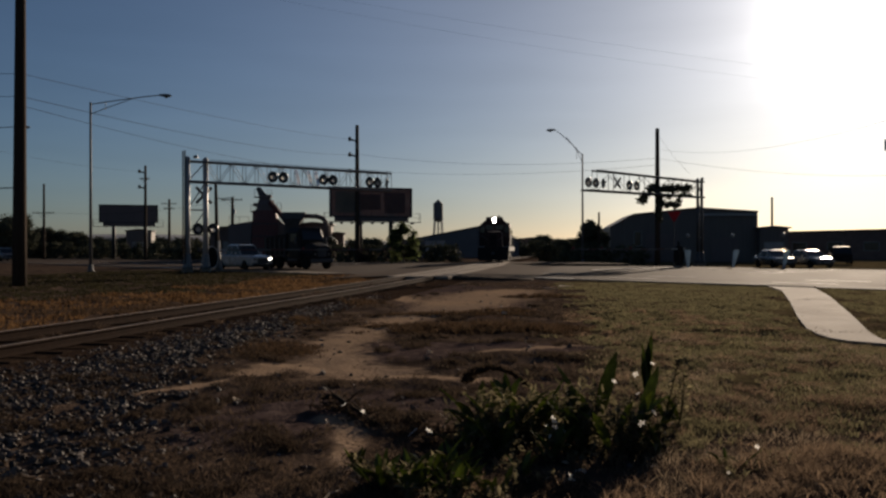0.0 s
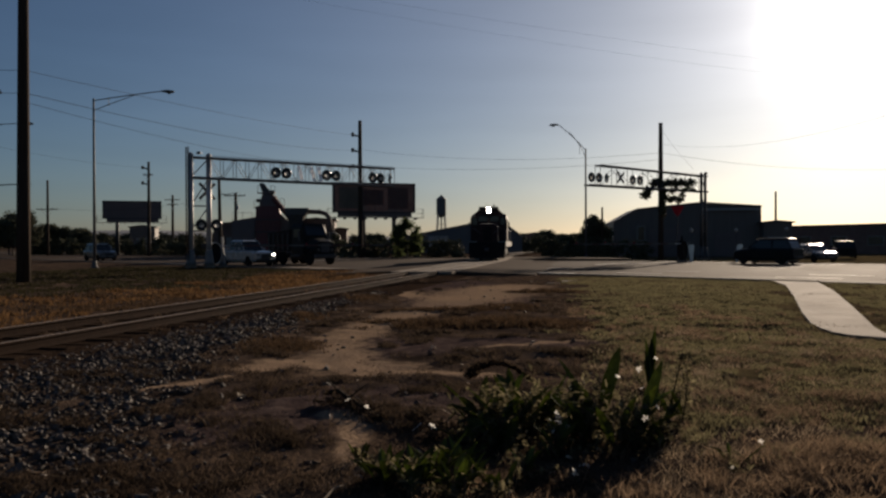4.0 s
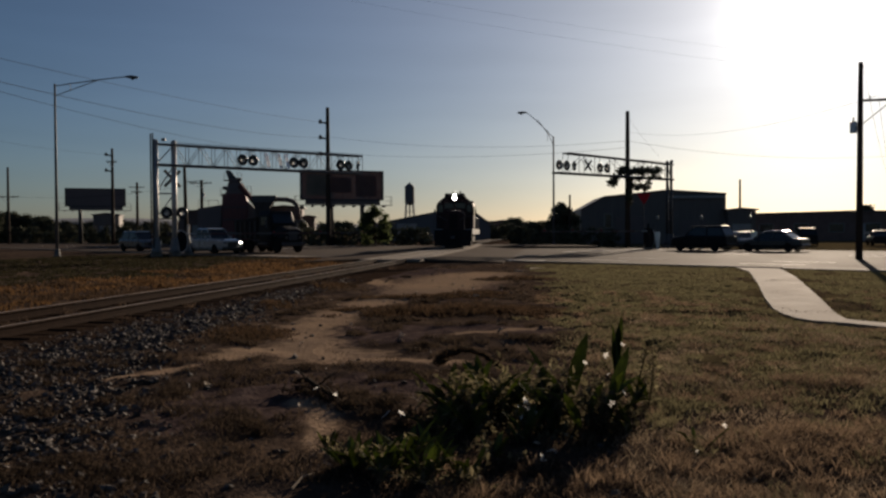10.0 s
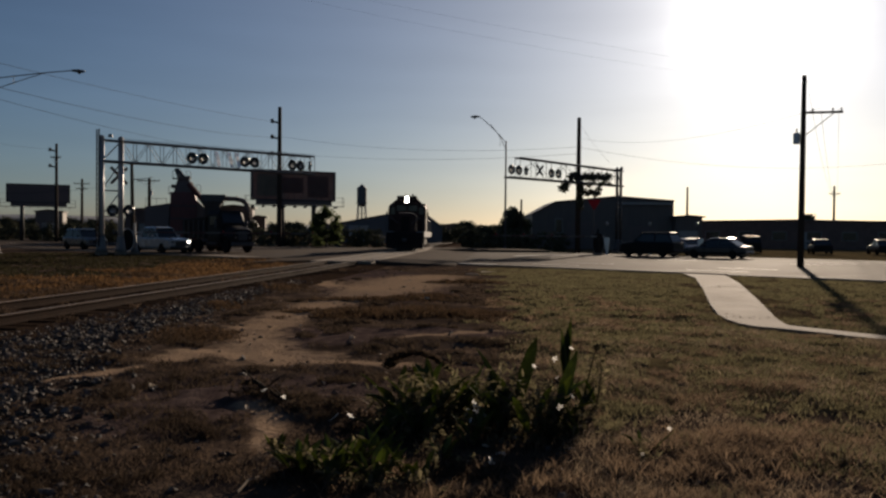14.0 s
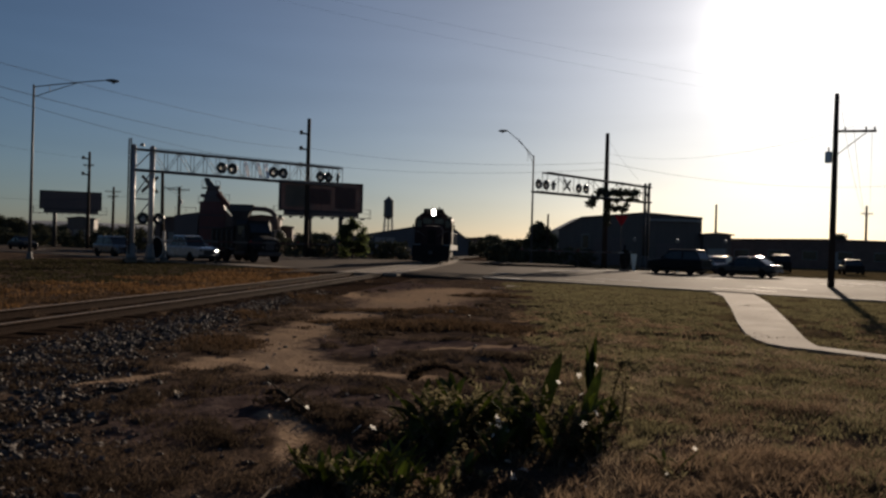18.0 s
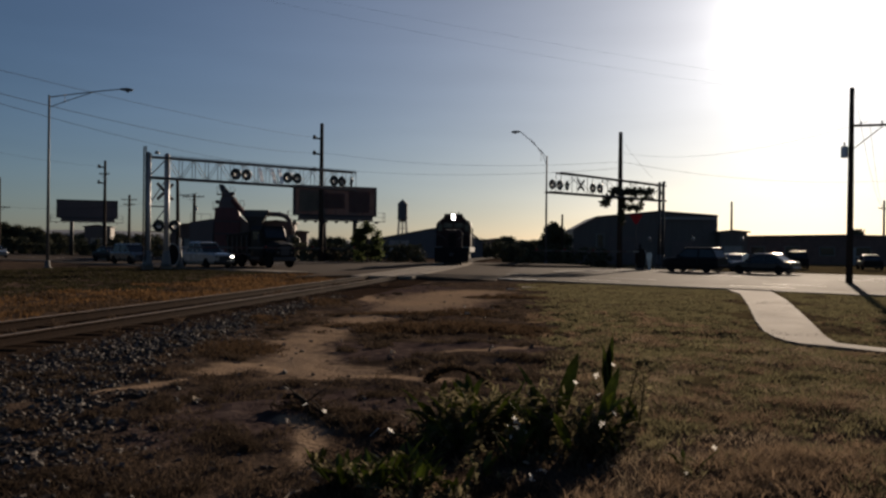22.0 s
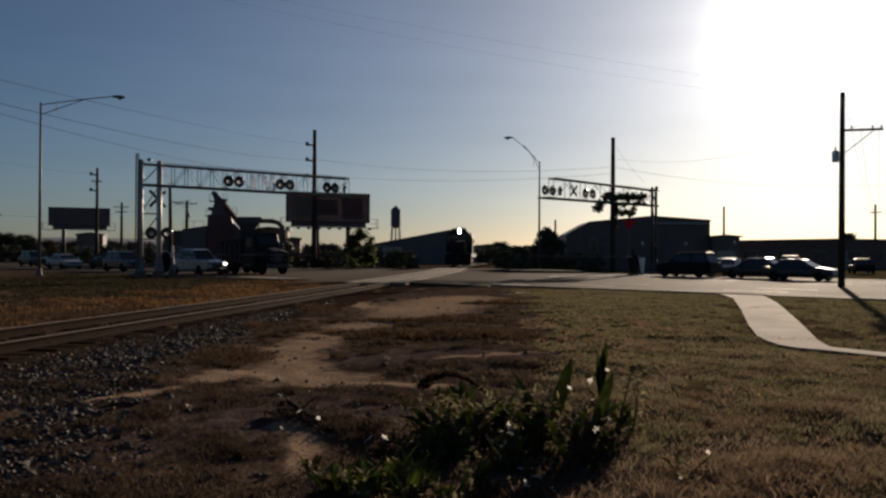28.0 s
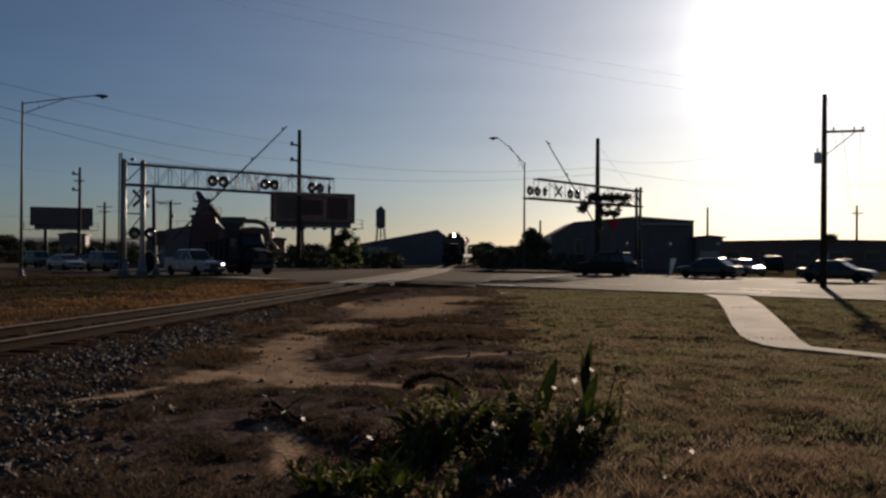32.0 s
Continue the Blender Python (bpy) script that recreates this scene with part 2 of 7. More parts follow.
# emission that imitates the sun's glint on one headlamp
LAMP_GLINT = glow("headlamp_sun_glint", (1.0, 0.95, 0.88), 7.0)
REDLAMP = glow("red_lamp", (1.0, 0.05, 0.09), 0.3)


# ---------------------------------------------------------------- mesh tools
class Shape:
    """Vertices and faces of one part."""

    def __init__(self):
        self.v, self.f, self.smooth = [], [], False

    def add(self, verts, faces):
        o = len(self.v)
        self.v += [tuple(p) for p in verts]
        self.f += [tuple(i + o for i in f) for f in faces]
        return self

    def box(self, x0, y0, z0, x1, y1, z1, bev=0.0):
        if bev <= 0:
            vs = [(x, y, z) for z in (z0, z1) for y in (y0, y1) for x in (x0, x1)]
            return self.add(vs, [(0, 2, 3, 1), (4, 5, 7, 6), (0, 1, 5, 4), (1, 3, 7, 5), (3, 2, 6, 7), (2, 0, 4, 6)])
        b = min(bev, (x1 - x0) / 3, (y1 - y0) / 3, (z1 - z0) / 3)
        rings = []
        for z, i in ((z0, b), (z0 + b, 0), (z1 - b, 0), (z1, b)):
            rings.append([(x0 + i + b, y0 + i, z), (x1 - i - b, y0 + i, z), (x1 - i, y0 + i + b, z), (x1 - i, y1 - i - b, z),
                          (x1 - i - b, y1 - i, z), (x0 + i + b, y1 - i, z), (x0 + i, y1 - i - b, z), (x0 + i, y0 + i + b, z)])
        return self.loft(rings)

    def loft(self, rings, caps=True, closed=True):
        o, k = [], len(rings[0])
        for r in rings:
            o += r
        fs = []
        for a in range(len(rings) - 1):
            for i in range(k if closed else k - 1):
                j = (i + 1) % k
                fs.append((a * k + i, a * k + j, (a + 1) * k + j, (a + 1) * k + i))
        if caps:
            fs.append(tuple(range(k - 1, -1, -1)))
            fs.append(tuple((len(rings) - 1) * k + i for i in range(k)))
        return self.add(o, fs)

    def tube(self, a, b, r0, r1=None, sides=8, caps=True):
        a, b = Vector(a), Vector(b)
        r1 = r0 if r1 is None else r1
        w = (b - a).normalized()
        u = w.orthogonal().normalized()
        v = w.cross(u)
        ring = lambda c, r: [c + (u * math.cos(q) + v * math.sin(q)) * r for q in [2 * math.pi * i / sides for i in range(sides)]]
        return self.loft([ring(a, r0), ring(b, r1)], caps)

    def path(self, pts, r, sides=6):
        pts = [Vector(p) for p in pts]
        rings = []
        u = None
        for i, p in enumerate(pts):
            w = (pts[min(i + 1, len(pts) - 1)] - pts[max(i - 1, 0)]).normalized()
            u = (u - w * u.dot(w)).normalized() if u is not None else w.orthogonal().normalized()
            v = w.cross(u)
            rr = r[i] if isinstance(r, (list, tuple)) else r
            rings.append([p + (u * math.cos(q) + v * math.sin(q)) * rr for q in [2 * math.pi * k / sides for k in range(sides)]])
        return self.loft(rings)

    def prism(self, outline, y0, y1, axis="y"):
        """An outline in x, z (or y, z) pushed along y (or x)."""
        if axis == "y":
            return self.loft([[(p, y0, q) for p, q in outline], [(p, y1, q) for p, q in outline]])
        return self.loft([[(y0, p, q) for p, q in outline], [(y1, p, q) for p, q in outline]])

    def turned(self, profile, at=(0, 0, 0), sides=16, axis="z"):
        """A profile of (radius, height) turned round an axis."""
        rings = []
        for r, h in profile:
            ring = []
            for i in range(sides):
                q = 2 * math.pi * i / sides
                p = {"z": (r * math.cos(q), r * math.sin(q), h), "x": (h, r * math.cos(q), r * math.sin(q)), "y": (r * math.cos(q), h, r * math.sin(q))}[axis]
                ring.append((p[0] + at[0], p[1] + at[1], p[2] + at[2]))
            rings.append(ring)
        return self.loft(rings)

    def mesh(self, name, mat, smooth=False):
        me = bpy.data.meshes.new(name)
        me.from_pydata(self.v, [], self.f)
        bm = bmesh.new()
        bm.from_mesh(me)
        bmesh.ops.recalc_face_normals(bm, faces=bm.faces)
        bm.to_mesh(me)
        bm.free()
        if smooth:
            me.shade_smooth()
        me.materials.append(mat)
        return me


def part(name, shape, mat, parent=None, label="", smooth=False):
    ob = new(name, shape.mesh(name, mat, smooth))
    if parent is not None:
        ob.parent = parent
    if label:
        tagged(ob, label)
    return ob


def thing(name, at, turn=0.0, label="", category="", group=""):
    ob = new(name)
    ob.empty_display_size = 0.3
    ob.matrix_basis = pose(*at, 0, 0, turn)
    return tagged(ob, label, category, group)


def arr_mesh(name, verts, faces, mat):
    me = bpy.data.meshes.new(name)
    me.from_pydata(verts.tolist() if hasattr(verts, "tolist") else verts, [], faces.tolist() if hasattr(faces, "tolist") else faces)
    me.materials.append(mat)
    return me


rng = np.random.default_rng(7)

# ---------------------------------------------------------------- plan: road frame and track line
ROAD_E = Vector((0.683, -0.73, 0))    # along the road, towards the near right
ROAD_N = Vector((0.73, 0.683, 0))     # across it, away from the camera
ROAD_TURN = math.degrees(math.atan2(ROAD_E.y, ROAD_E.x))


def road_at(s, n, z=0.0):
    p = ROAD_E * s + ROAD_N * n
    return (p.x, p.y, z)


def lane(x, n):
    """The point of the lane n that lies in the direction of x metres across at 1 metre ahead."""
    y = n / (ROAD_N.x * x + ROAD_N.y)
    return (x * y, y)


TRACK = [(-60.0, -21.2), (-20.0, -13.3), (14.5, -6.55), (35.5, -2.45), (69.5, 3.3), (83.6, 4.95), (118.7, 9.5), (400.0, 61.0)]


def track_x(y):
    """The track's middle: a smooth line through the plan's stations."""
    ys = [p[0] for p in TRACK]
    i = max(0, min(len(ys) - 2, int(np.searchsorted(ys, y)) - 1))
    slope = lambda k: (TRACK[min(k + 1, len(ys) - 1)][1] - TRACK[max(k - 1, 0)][1]) / (ys[min(k + 1, len(ys) - 1)] - ys[max(k - 1, 0)])
    (y0, x0), (y1, x1) = TRACK[i], TRACK[i + 1]
    h = y1 - y0
    t = (y - y0) / h
    return (2 * t**3 - 3 * t**2 + 1) * x0 + (t**3 - 2 * t**2 + t) * h * slope(i) + (3 * t**2 - 2 * t**3) * x1 + (t**3 - t**2) * h * slope(i + 1)


def track_turn(y):
    return math.degrees(math.atan2(track_x(y + 1) - track_x(y - 1), 2.0))   # clockwise from +y


# ---------------------------------------------------------------- ground
def ground_material():
    m = bpy.data.materials.new("grassy_sandy_ground")
    m.use_nodes = True
    nt = m.node_tree
    n, l = nt.nodes, nt.links
    bs = n["Principled BSDF"]
    co = n.new("ShaderNodeTexCoord")

    def noisy(s, d=6):
        t = n.new("ShaderNodeTexNoise")
        t.inputs["Scale"].default_value, t.inputs["Detail"].default_value = s, d
        l.new(co.outputs["Object"], t.inputs["Vector"])
        return t

    def ramp(fac, stops):
        r = n.new("ShaderNodeValToRGB")
        while len(r.color_ramp.elements) < len(stops):
            r.color_ramp.elements.new(0.5)
        for e, (p, c) in zip(r.color_ramp.elements, stops):
            e.position, e.color = p, (*c, 1)
        l.new(fac, r.inputs[0])
        return r.outputs[0]

    def blend(fac, a, b):
        x = n.new("ShaderNodeMix")
        x.data_type = "RGBA"
        l.new(fac, x.inputs[0])
        l.new(a, x.inputs[6])
        l.new(b, x.inputs[7])
        return x.outputs[2]

    big, mid, fine = noisy(0.25), noisy(1.6), noisy(22)
    thatch = ramp(mid.outputs[0], [(0.32, (0.038, 0.028, 0.023)), (0.5, (0.07, 0.051, 0.041)), (0.68, (0.125, 0.09, 0.068))])
    turf = ramp(mid.outputs[0], [(0.32, (0.065, 0.05, 0.03)), (0.5, (0.105, 0.083, 0.046)), (0.68, (0.155, 0.12, 0.07))])
    sand = ramp(fine.outputs[0], [(0.3, (0.19, 0.135, 0.097)), (0.55, (0.29, 0.208, 0.148)), (0.75, (0.38, 0.28, 0.2))])
    att = n.new("ShaderNodeAttribute")
    att.attribute_name = "cover"      # red: bare sand, green: turf
    sep = n.new("ShaderNodeSeparateColor")
    l.new(att.outputs["Color"], sep.inputs[0])

    def edge(value, noise_out, lo, hi, amount):
        a = n.new("ShaderNodeMath")
        a.operation = "MULTIPLY_ADD"
        a.inputs[1].default_value = amount
        l.new(noise_out, a.inputs[0])
        l.new(value, a.inputs[2])
        r = n.new("ShaderNodeMapRange")
        r.interpolation_type = "SMOOTHSTEP"
        r.inputs[1].default_value, r.inputs[2].default_value = lo + amount * 0.5, hi + amount * 0.5
        l.new(a.outputs[0], r.inputs[0])
        return r.outputs[0]

    c = blend(edge(sep.outputs[1], mid.outputs[0], 0.35, 0.65, 0.7), thatch, turf)
    rough = noisy(5.0)
    soil = ramp(rough.outputs[0], [(0.3, (0.05, 0.036, 0.035)), (0.55, (0.085, 0.062, 0.058)), (0.75, (0.14, 0.103, 0.09))])
    c = blend(edge(sep.outputs[2], mid.outputs[0], 0.4, 0.7, 0.7), c, soil)
    c = blend(edge(sep.outputs[0], rough.outputs[0], 0.32, 0.76, 0.9), c, sand)
    far = ramp(big.outputs[0], [(0.35, (0.8, 0.8, 0.8)), (0.7, (1.15, 1.1, 1.0))])
    mul = n.new("ShaderNodeMix")
    mul.data_type, mul.blend_type = "RGBA", "MULTIPLY"
    mul.inputs[0].default_value = 1.0
    l.new(c, mul.inputs[6])
    l.new(far, mul.inputs[7])
    l.new(mul.outputs[2], bs.inputs["Base Color"])
    bs.inputs["Roughness"].default_value = 0.9
    bs.inputs["Specular IOR Level"].default_value = 0.0
    bp = n.new("ShaderNodeBump")
    bp.inputs["Strength"].default_value, bp.inputs["Distance"].default_value = 0.7, 0.05
    s = n.new("ShaderNodeMath")
    l.new(fine.outputs[0], s.inputs[0])
    l.new(mid.outputs[0], s.inputs[1])
    l.new(s.outputs[0], bp.inputs["Height"])
    l.new(bp.outputs[0], bs.inputs["Normal"])
    return m


# bare sandy ground, worn in winding bands: x, y, half width
SAND = [[(-3.3, 9.45, 0.05), (-2.86, 10.2, 0.15), (-2.44, 11.0, 0.28), (-2.05, 11.6, 0.4), (-1.5, 11.6, 0.75), (-1.1, 11.1, 0.7), (-0.5, 10.8, 0.42), (0.35, 10.4, 0.25)],
        [(-1.55, 12.2, 0.65), (-1.85, 14.3, 0.5), (-1.5, 16.8, 0.5), (-0.9, 19.7, 0.65), (0.0, 21.8, 0.7)],
        [(-1.13, 8.15, 0.07), (-0.96, 7.92, 0.19), (-0.85, 7.4, 0.17), (-0.85, 6.75, 0.1), (-0.7, 6.2, 0.13), (-0.75, 5.6, 0.1)],
        [(-0.9, 26.0, 0.4), (-1.9, 30.0, 0.6), (-1.8, 36.0, 0.7)], [(0.0, 21.8, 1.0), (0.6, 25.0, 1.6), (1.5, 28.5, 1.8), (2.6, 32.0, 1.4)], [(0.6, 12.9, 0.12), (1.6, 13.6, 0.2), (2.5, 14.3, 0.1)]]
# smooth dark packed soil: centre and half lengths
SOIL = [(-1.75, 8.4, 1.0, 1.6), (-0.5, 13.5, 1.1, 1.4), (-0.35, 9.1, 0.6, 0.8), (1.0, 13.8, 1.7, 0.8), (0.6, 24.5, 2.0, 5.0), (-0.3, 33.0, 2.8, 4.5)]


def sandy(x, y):
    best = 0.0
    x += 0.16 * noise.noise((x * 1.3, y * 0.9, 11)) + 0.06 * noise.noise((x * 4, y * 3, 12))
    y += 0.3 * noise.noise((x * 1.1, y * 0.9, 14)) + 0.1 * noise.noise((x * 4, y * 3, 15))
    for line in SAND:
        for (x0, y0, w0), (x1, y1, w1) in zip(line[:-1], line[1:]):
            dx, dy = x1 - x0, y1 - y0
            q = max(0.0, min(1.0, ((x - x0) * dx + (y - y0) * dy) / (dx * dx + dy * dy)))
            d = math.hypot(x - x0 - q * dx, y - y0 - q * dy)
            best = max(best, 1 - 0.5 * d / (w0 + (w1 - w0) * q))
    return best


def soily(x, y):
    return max(0.0, max(1.5 - math.hypot((x - cx) / a, (y - cy) / b) for cx, cy, a, b in SOIL))


def turfy(x, y):
    """How far the green verge on the road's side of the waste ground reaches."""
    w = x + 1.5 * noise.noise((x * 0.5, y * 0.35, 51)) + 0.6 * noise.noise((x * 1.6, y * 1.2, 52))
    a = (w - (1.85 + 0.13 * (y - 8))) / 2.6 + 0.5
    a = min(a, max(0.3, (y - 4.5 + 2.5 * noise.noise((x * 0.6, y * 0.6, 53))) / 6.5))
    if x < track_x(y):
        a = 0.0
    return max(0.0, min(1.0, a))


def rise(x, y):
    """Height of the ground: rough near the camera, flat under the road and the track bed."""
    near = max(0.0, 1 - math.hypot(x, y - 10) / 45)
    n = x * ROAD_N.x + y * ROAD_N.y
    calm = min(1.0, max(0.0, (29.0 - n) / 4)) * min(1.0, max(0.0, (abs(x - track_x(y)) - 1.6) / 1.5))
    rough = max(0.0, min(1.0, (6.2 - x) / 1.5)) * max(0.0, min(1.0, (30 - y) / 8))
    return -0.03 + near * calm * (rough * (0.03 * noise.noise((x * 2.6, y * 2.2, 17)) + 0.018 * noise.noise((x * 6.1, y * 5.3, 19))) + 0.07 * noise.noise((x * 0.5, y * 0.5, 3)) + 0.035 * noise.noise((x * 1.7, y * 1.7, 7)))


def build_ground():
    def axis(lo, hi, fine, grow):
        out, p, step = [], lo, fine
        while p < hi:
            out.append(p)
            p += step
        a, step = [], fine
        p = lo
        while p > -3000:
            step *= grow
            p -= step
            a.append(p)
        b, step, p = [], fine, hi
        while p < 3000:
            b.append(p)
            step *= grow
            p += step
        return a[::-1] + out + b
    xs, ys = axis(-9, 9, 0.12, 1.15), axis(3, 24, 0.13, 1.15)
    v = [(x, y, rise(x, y)) for y in ys for x in xs]
    k = len(xs)
    f = [(j * k + i, j * k + i + 1, (j + 1) * k + i + 1, (j + 1) * k + i) for j in range(len(ys) - 1) for i in range(k - 1)]
    me = arr_mesh("ground", v, f, ground_material())
    at = me.color_attributes.new("cover", "FLOAT_COLOR", "POINT")
    at.data.foreach_set("color", [c for x, y, z in v for c in (sandy(x, y), turfy(x, y), min(1.0, soily(x, y)), 1)])
    me.shade_smooth()
    tagged(new("ground", me), "dry brown grass with bare sandy patches and a green verge", "ground", kind="structure")


build_ground()


# ---------------------------------------------------------------- road, kerbs, path, crossing
def flat(name, outline, z, mat, label, category, thick=0.25):
    s = Shape()
    s.loft([[(x, y, z - thick) for x, y in outline], [(x, y, z) for x, y in outline]])
    ob = part(name, s, mat)
    return tagged(ob, label, category, kind="structure")


NEAR_L, NEAR_R, FAR = 30.5, 34.0, 64.5


def build_road():
    near = [road_at(-420, NEAR_L), road_at(-44, NEAR_L), road_at(-36, NEAR_R), road_at(200, NEAR_R)]
    far = [road_at(200, FAR), road_at(-420, FAR)]
    flat("road", [(p[0], p[1]) for p in near + far], 0.02, ASPHALT, "worn asphalt road across the railway, shining in low sun", "road")
    s = Shape()

    def kerb(points):
        for a, b in zip(points[:-1], points[1:]):
            a, b = Vector(a), Vector(b)
            w = (b - a).normalized()
            q = Vector((-w.y, w.x, 0)) * 0.16
            s.loft([[a - q + Vector((0, 0, -0.2)), a + q + Vector((0, 0, -0.2)), a + q + Vector((0, 0, 0.035)), a + q * 0.8 + Vector((0, 0, 0.055)), a - q * 0.8 + Vector((0, 0, 0.055)), a - q + Vector((0, 0, 0.035))],
                    [b - q + Vector((0, 0, -0.2)), b + q + Vector((0, 0, -0.2)), b + q + Vector((0, 0, 0.035)), b + q * 0.8 + Vector((0, 0, 0.055)), b - q * 0.8 + Vector((0, 0, 0.055)), b - q + Vector((0, 0, 0.035))]])
    kerb([road_at(-35, NEAR_R), road_at(-14.5, NEAR_R)])
    kerb([road_at(-11, NEAR_R), road_at(160, NEAR_R)])
    kerb([road_at(-420, NEAR_L), road_at(-44, NEAR_L)])
    kerb([road_at(-420, FAR), road_at(-72, FAR)])
    tagged(part("kerb", s, CONCRETE), "pale worn concrete kerb along the road", "kerb", kind="structure")
    # the far verge between the track and the yard's entrance stands on a raised kerb
    o = [(6.1, 76.6), (11.0, 75.3), (15.3, 74.2), (16.4, 74.5), (16.6, 75.6), (15.0, 82.5), (8.2, 88.0)]
    mid = [sum(p[i] for p in o) / len(o) for i in (0, 1)]
    ring = lambda k, z: [(mid[0] + (p[0] - mid[0]) * k, mid[1] + (p[1] - mid[1]) * k, z) for p in o]
    tagged(part("verge_kerb", Shape().loft([ring(1, -0.2), ring(1, 0.17), ring(0.992, 0.2), ring(0.96, 0.2)]), KERB_SHADE), "raised kerb round a brown verge beside the track", "kerb", kind="structure")
    tagged(part("verge_soil", Shape().loft([ring(0.955, 0.1), ring(0.955, 0.21), ring(0.5, 0.28)]), RAMP), "dusty brown verge inside a raised kerb", "verge", kind="structure")
    # concrete apron where the pavement ends at the track
    o = [road_at(-49.5, NEAR_L + 0.2), road_at(-43.5, NEAR_L + 0.2), road_at(-43.0, NEAR_L + 1.6), road_at(-49.0, NEAR_L + 2.0)]
    tagged(part("apron", Shape().loft([[(p[0], p[1], -0.1) for p in o], [(p[0], p[1], 0.05) for p in o]]), CONCRETE), "pale concrete apron at the road's edge", "pavement", kind="structure")
    # lane lines
    sh = Shape()
    for n in (37.6, 41.2, 51.5, 54.0, 56.8, 60.6):
        for k in range(-12, 14):
            a = k * 9.0
            if -66 < a < -40:
                continue
            sh.loft([[road_at(a, n - 0.06, 0.015), road_at(a + 3, n - 0.06, 0.015), road_at(a + 3, n + 0.06, 0.015), road_at(a, n + 0.06, 0.015)],
                     [road_at(a, n - 0.06, 0.024), road_at(a + 3, n - 0.06, 0.024), road_at(a + 3, n + 0.06, 0.024), road_at(a, n + 0.06, 0.024)]])
    a, b = (-34.5, 34.35), (-27.5, 34.7)
    ring = lambda z: [road_at(a[0], a[1], z), road_at(b[0], b[1], z), road_at(b[0], b[1] + 0.55, z), road_at(a[0], a[1] + 0.55, z)]
    sh.loft([ring(0.015), ring(0.026)])
    for s0, n0, n1 in ((-38, 50.5, 64), (-68, 31, 47.5)):
        sh.loft([[road_at(s0, n0, 0.015), road_at(s0 + 0.5, n0, 0.015), road_at(s0 + 0.5, n1, 0.015), road_at(s0, n1, 0.015)],
                 [road_at(s0, n0, 0.025), road_at(s0 + 0.5, n0, 0.025), road_at(s0 + 0.5, n1, 0.025), road_at(s0, n1, 0.025)]])
    tagged(part("lane_lines", sh, PAINT_W), "faded white lane lines and stop lines", "road marking", kind="structure")


build_road()
PATH_L = [(12.6, 40.2), (13.5, 37.8), (13.75, 36.0), (12.63, 31.4), (10.22, 24.8), (8.13, 19.3), (7.17, 16.6), (6.9, 15.5), (6.83, 14.9), (6.92, 14.4), (7.27, 13.98), (7.87, 12.9), (9.0, 10.9), (12.0, 5.9), (24.0, -14.0)]
PATH_R = [(16.0, 36.5), (15.3, 35.9), (15.05, 35.0), (14.7, 33.3), (12.68, 27.6), (10.41, 21.8), (9.06, 18.4), (8.07, 15.95), (7.72, 14.95), (7.6, 14.55), (7.88, 14.0), (8.22, 13.4), (9.35, 11.4), (12.4, 6.4), (24.5, -13.6)]


def on_path(x, y, margin=0.1):
    for (a, b), (c, d), (e, f), (g, h) in zip(PATH_L[:-1], PATH_L[1:], PATH_R[:-1], PATH_R[1:]):
        y0, y1 = min(b, d, f, h), max(b, d, f, h)
        if y0 - margin < y < y1 + margin:
            q = max(0.0, min(1.0, (y - b) / (d - b)))
            r = max(0.0, min(1.0, (y - f) / (h - f)))
            if a + (c - a) * q - margin < x < e + (g - e) * r + margin:
                return True
    return False


flat("path", PATH_L + PATH_R[::-1], 0.016, CONCRETE, "pale concrete footpath curving off the road through grass", "path", 0.2)


# ---------------------------------------------------------------- railway track
RAIL_Z = 0.22
GAUGE = 0.755


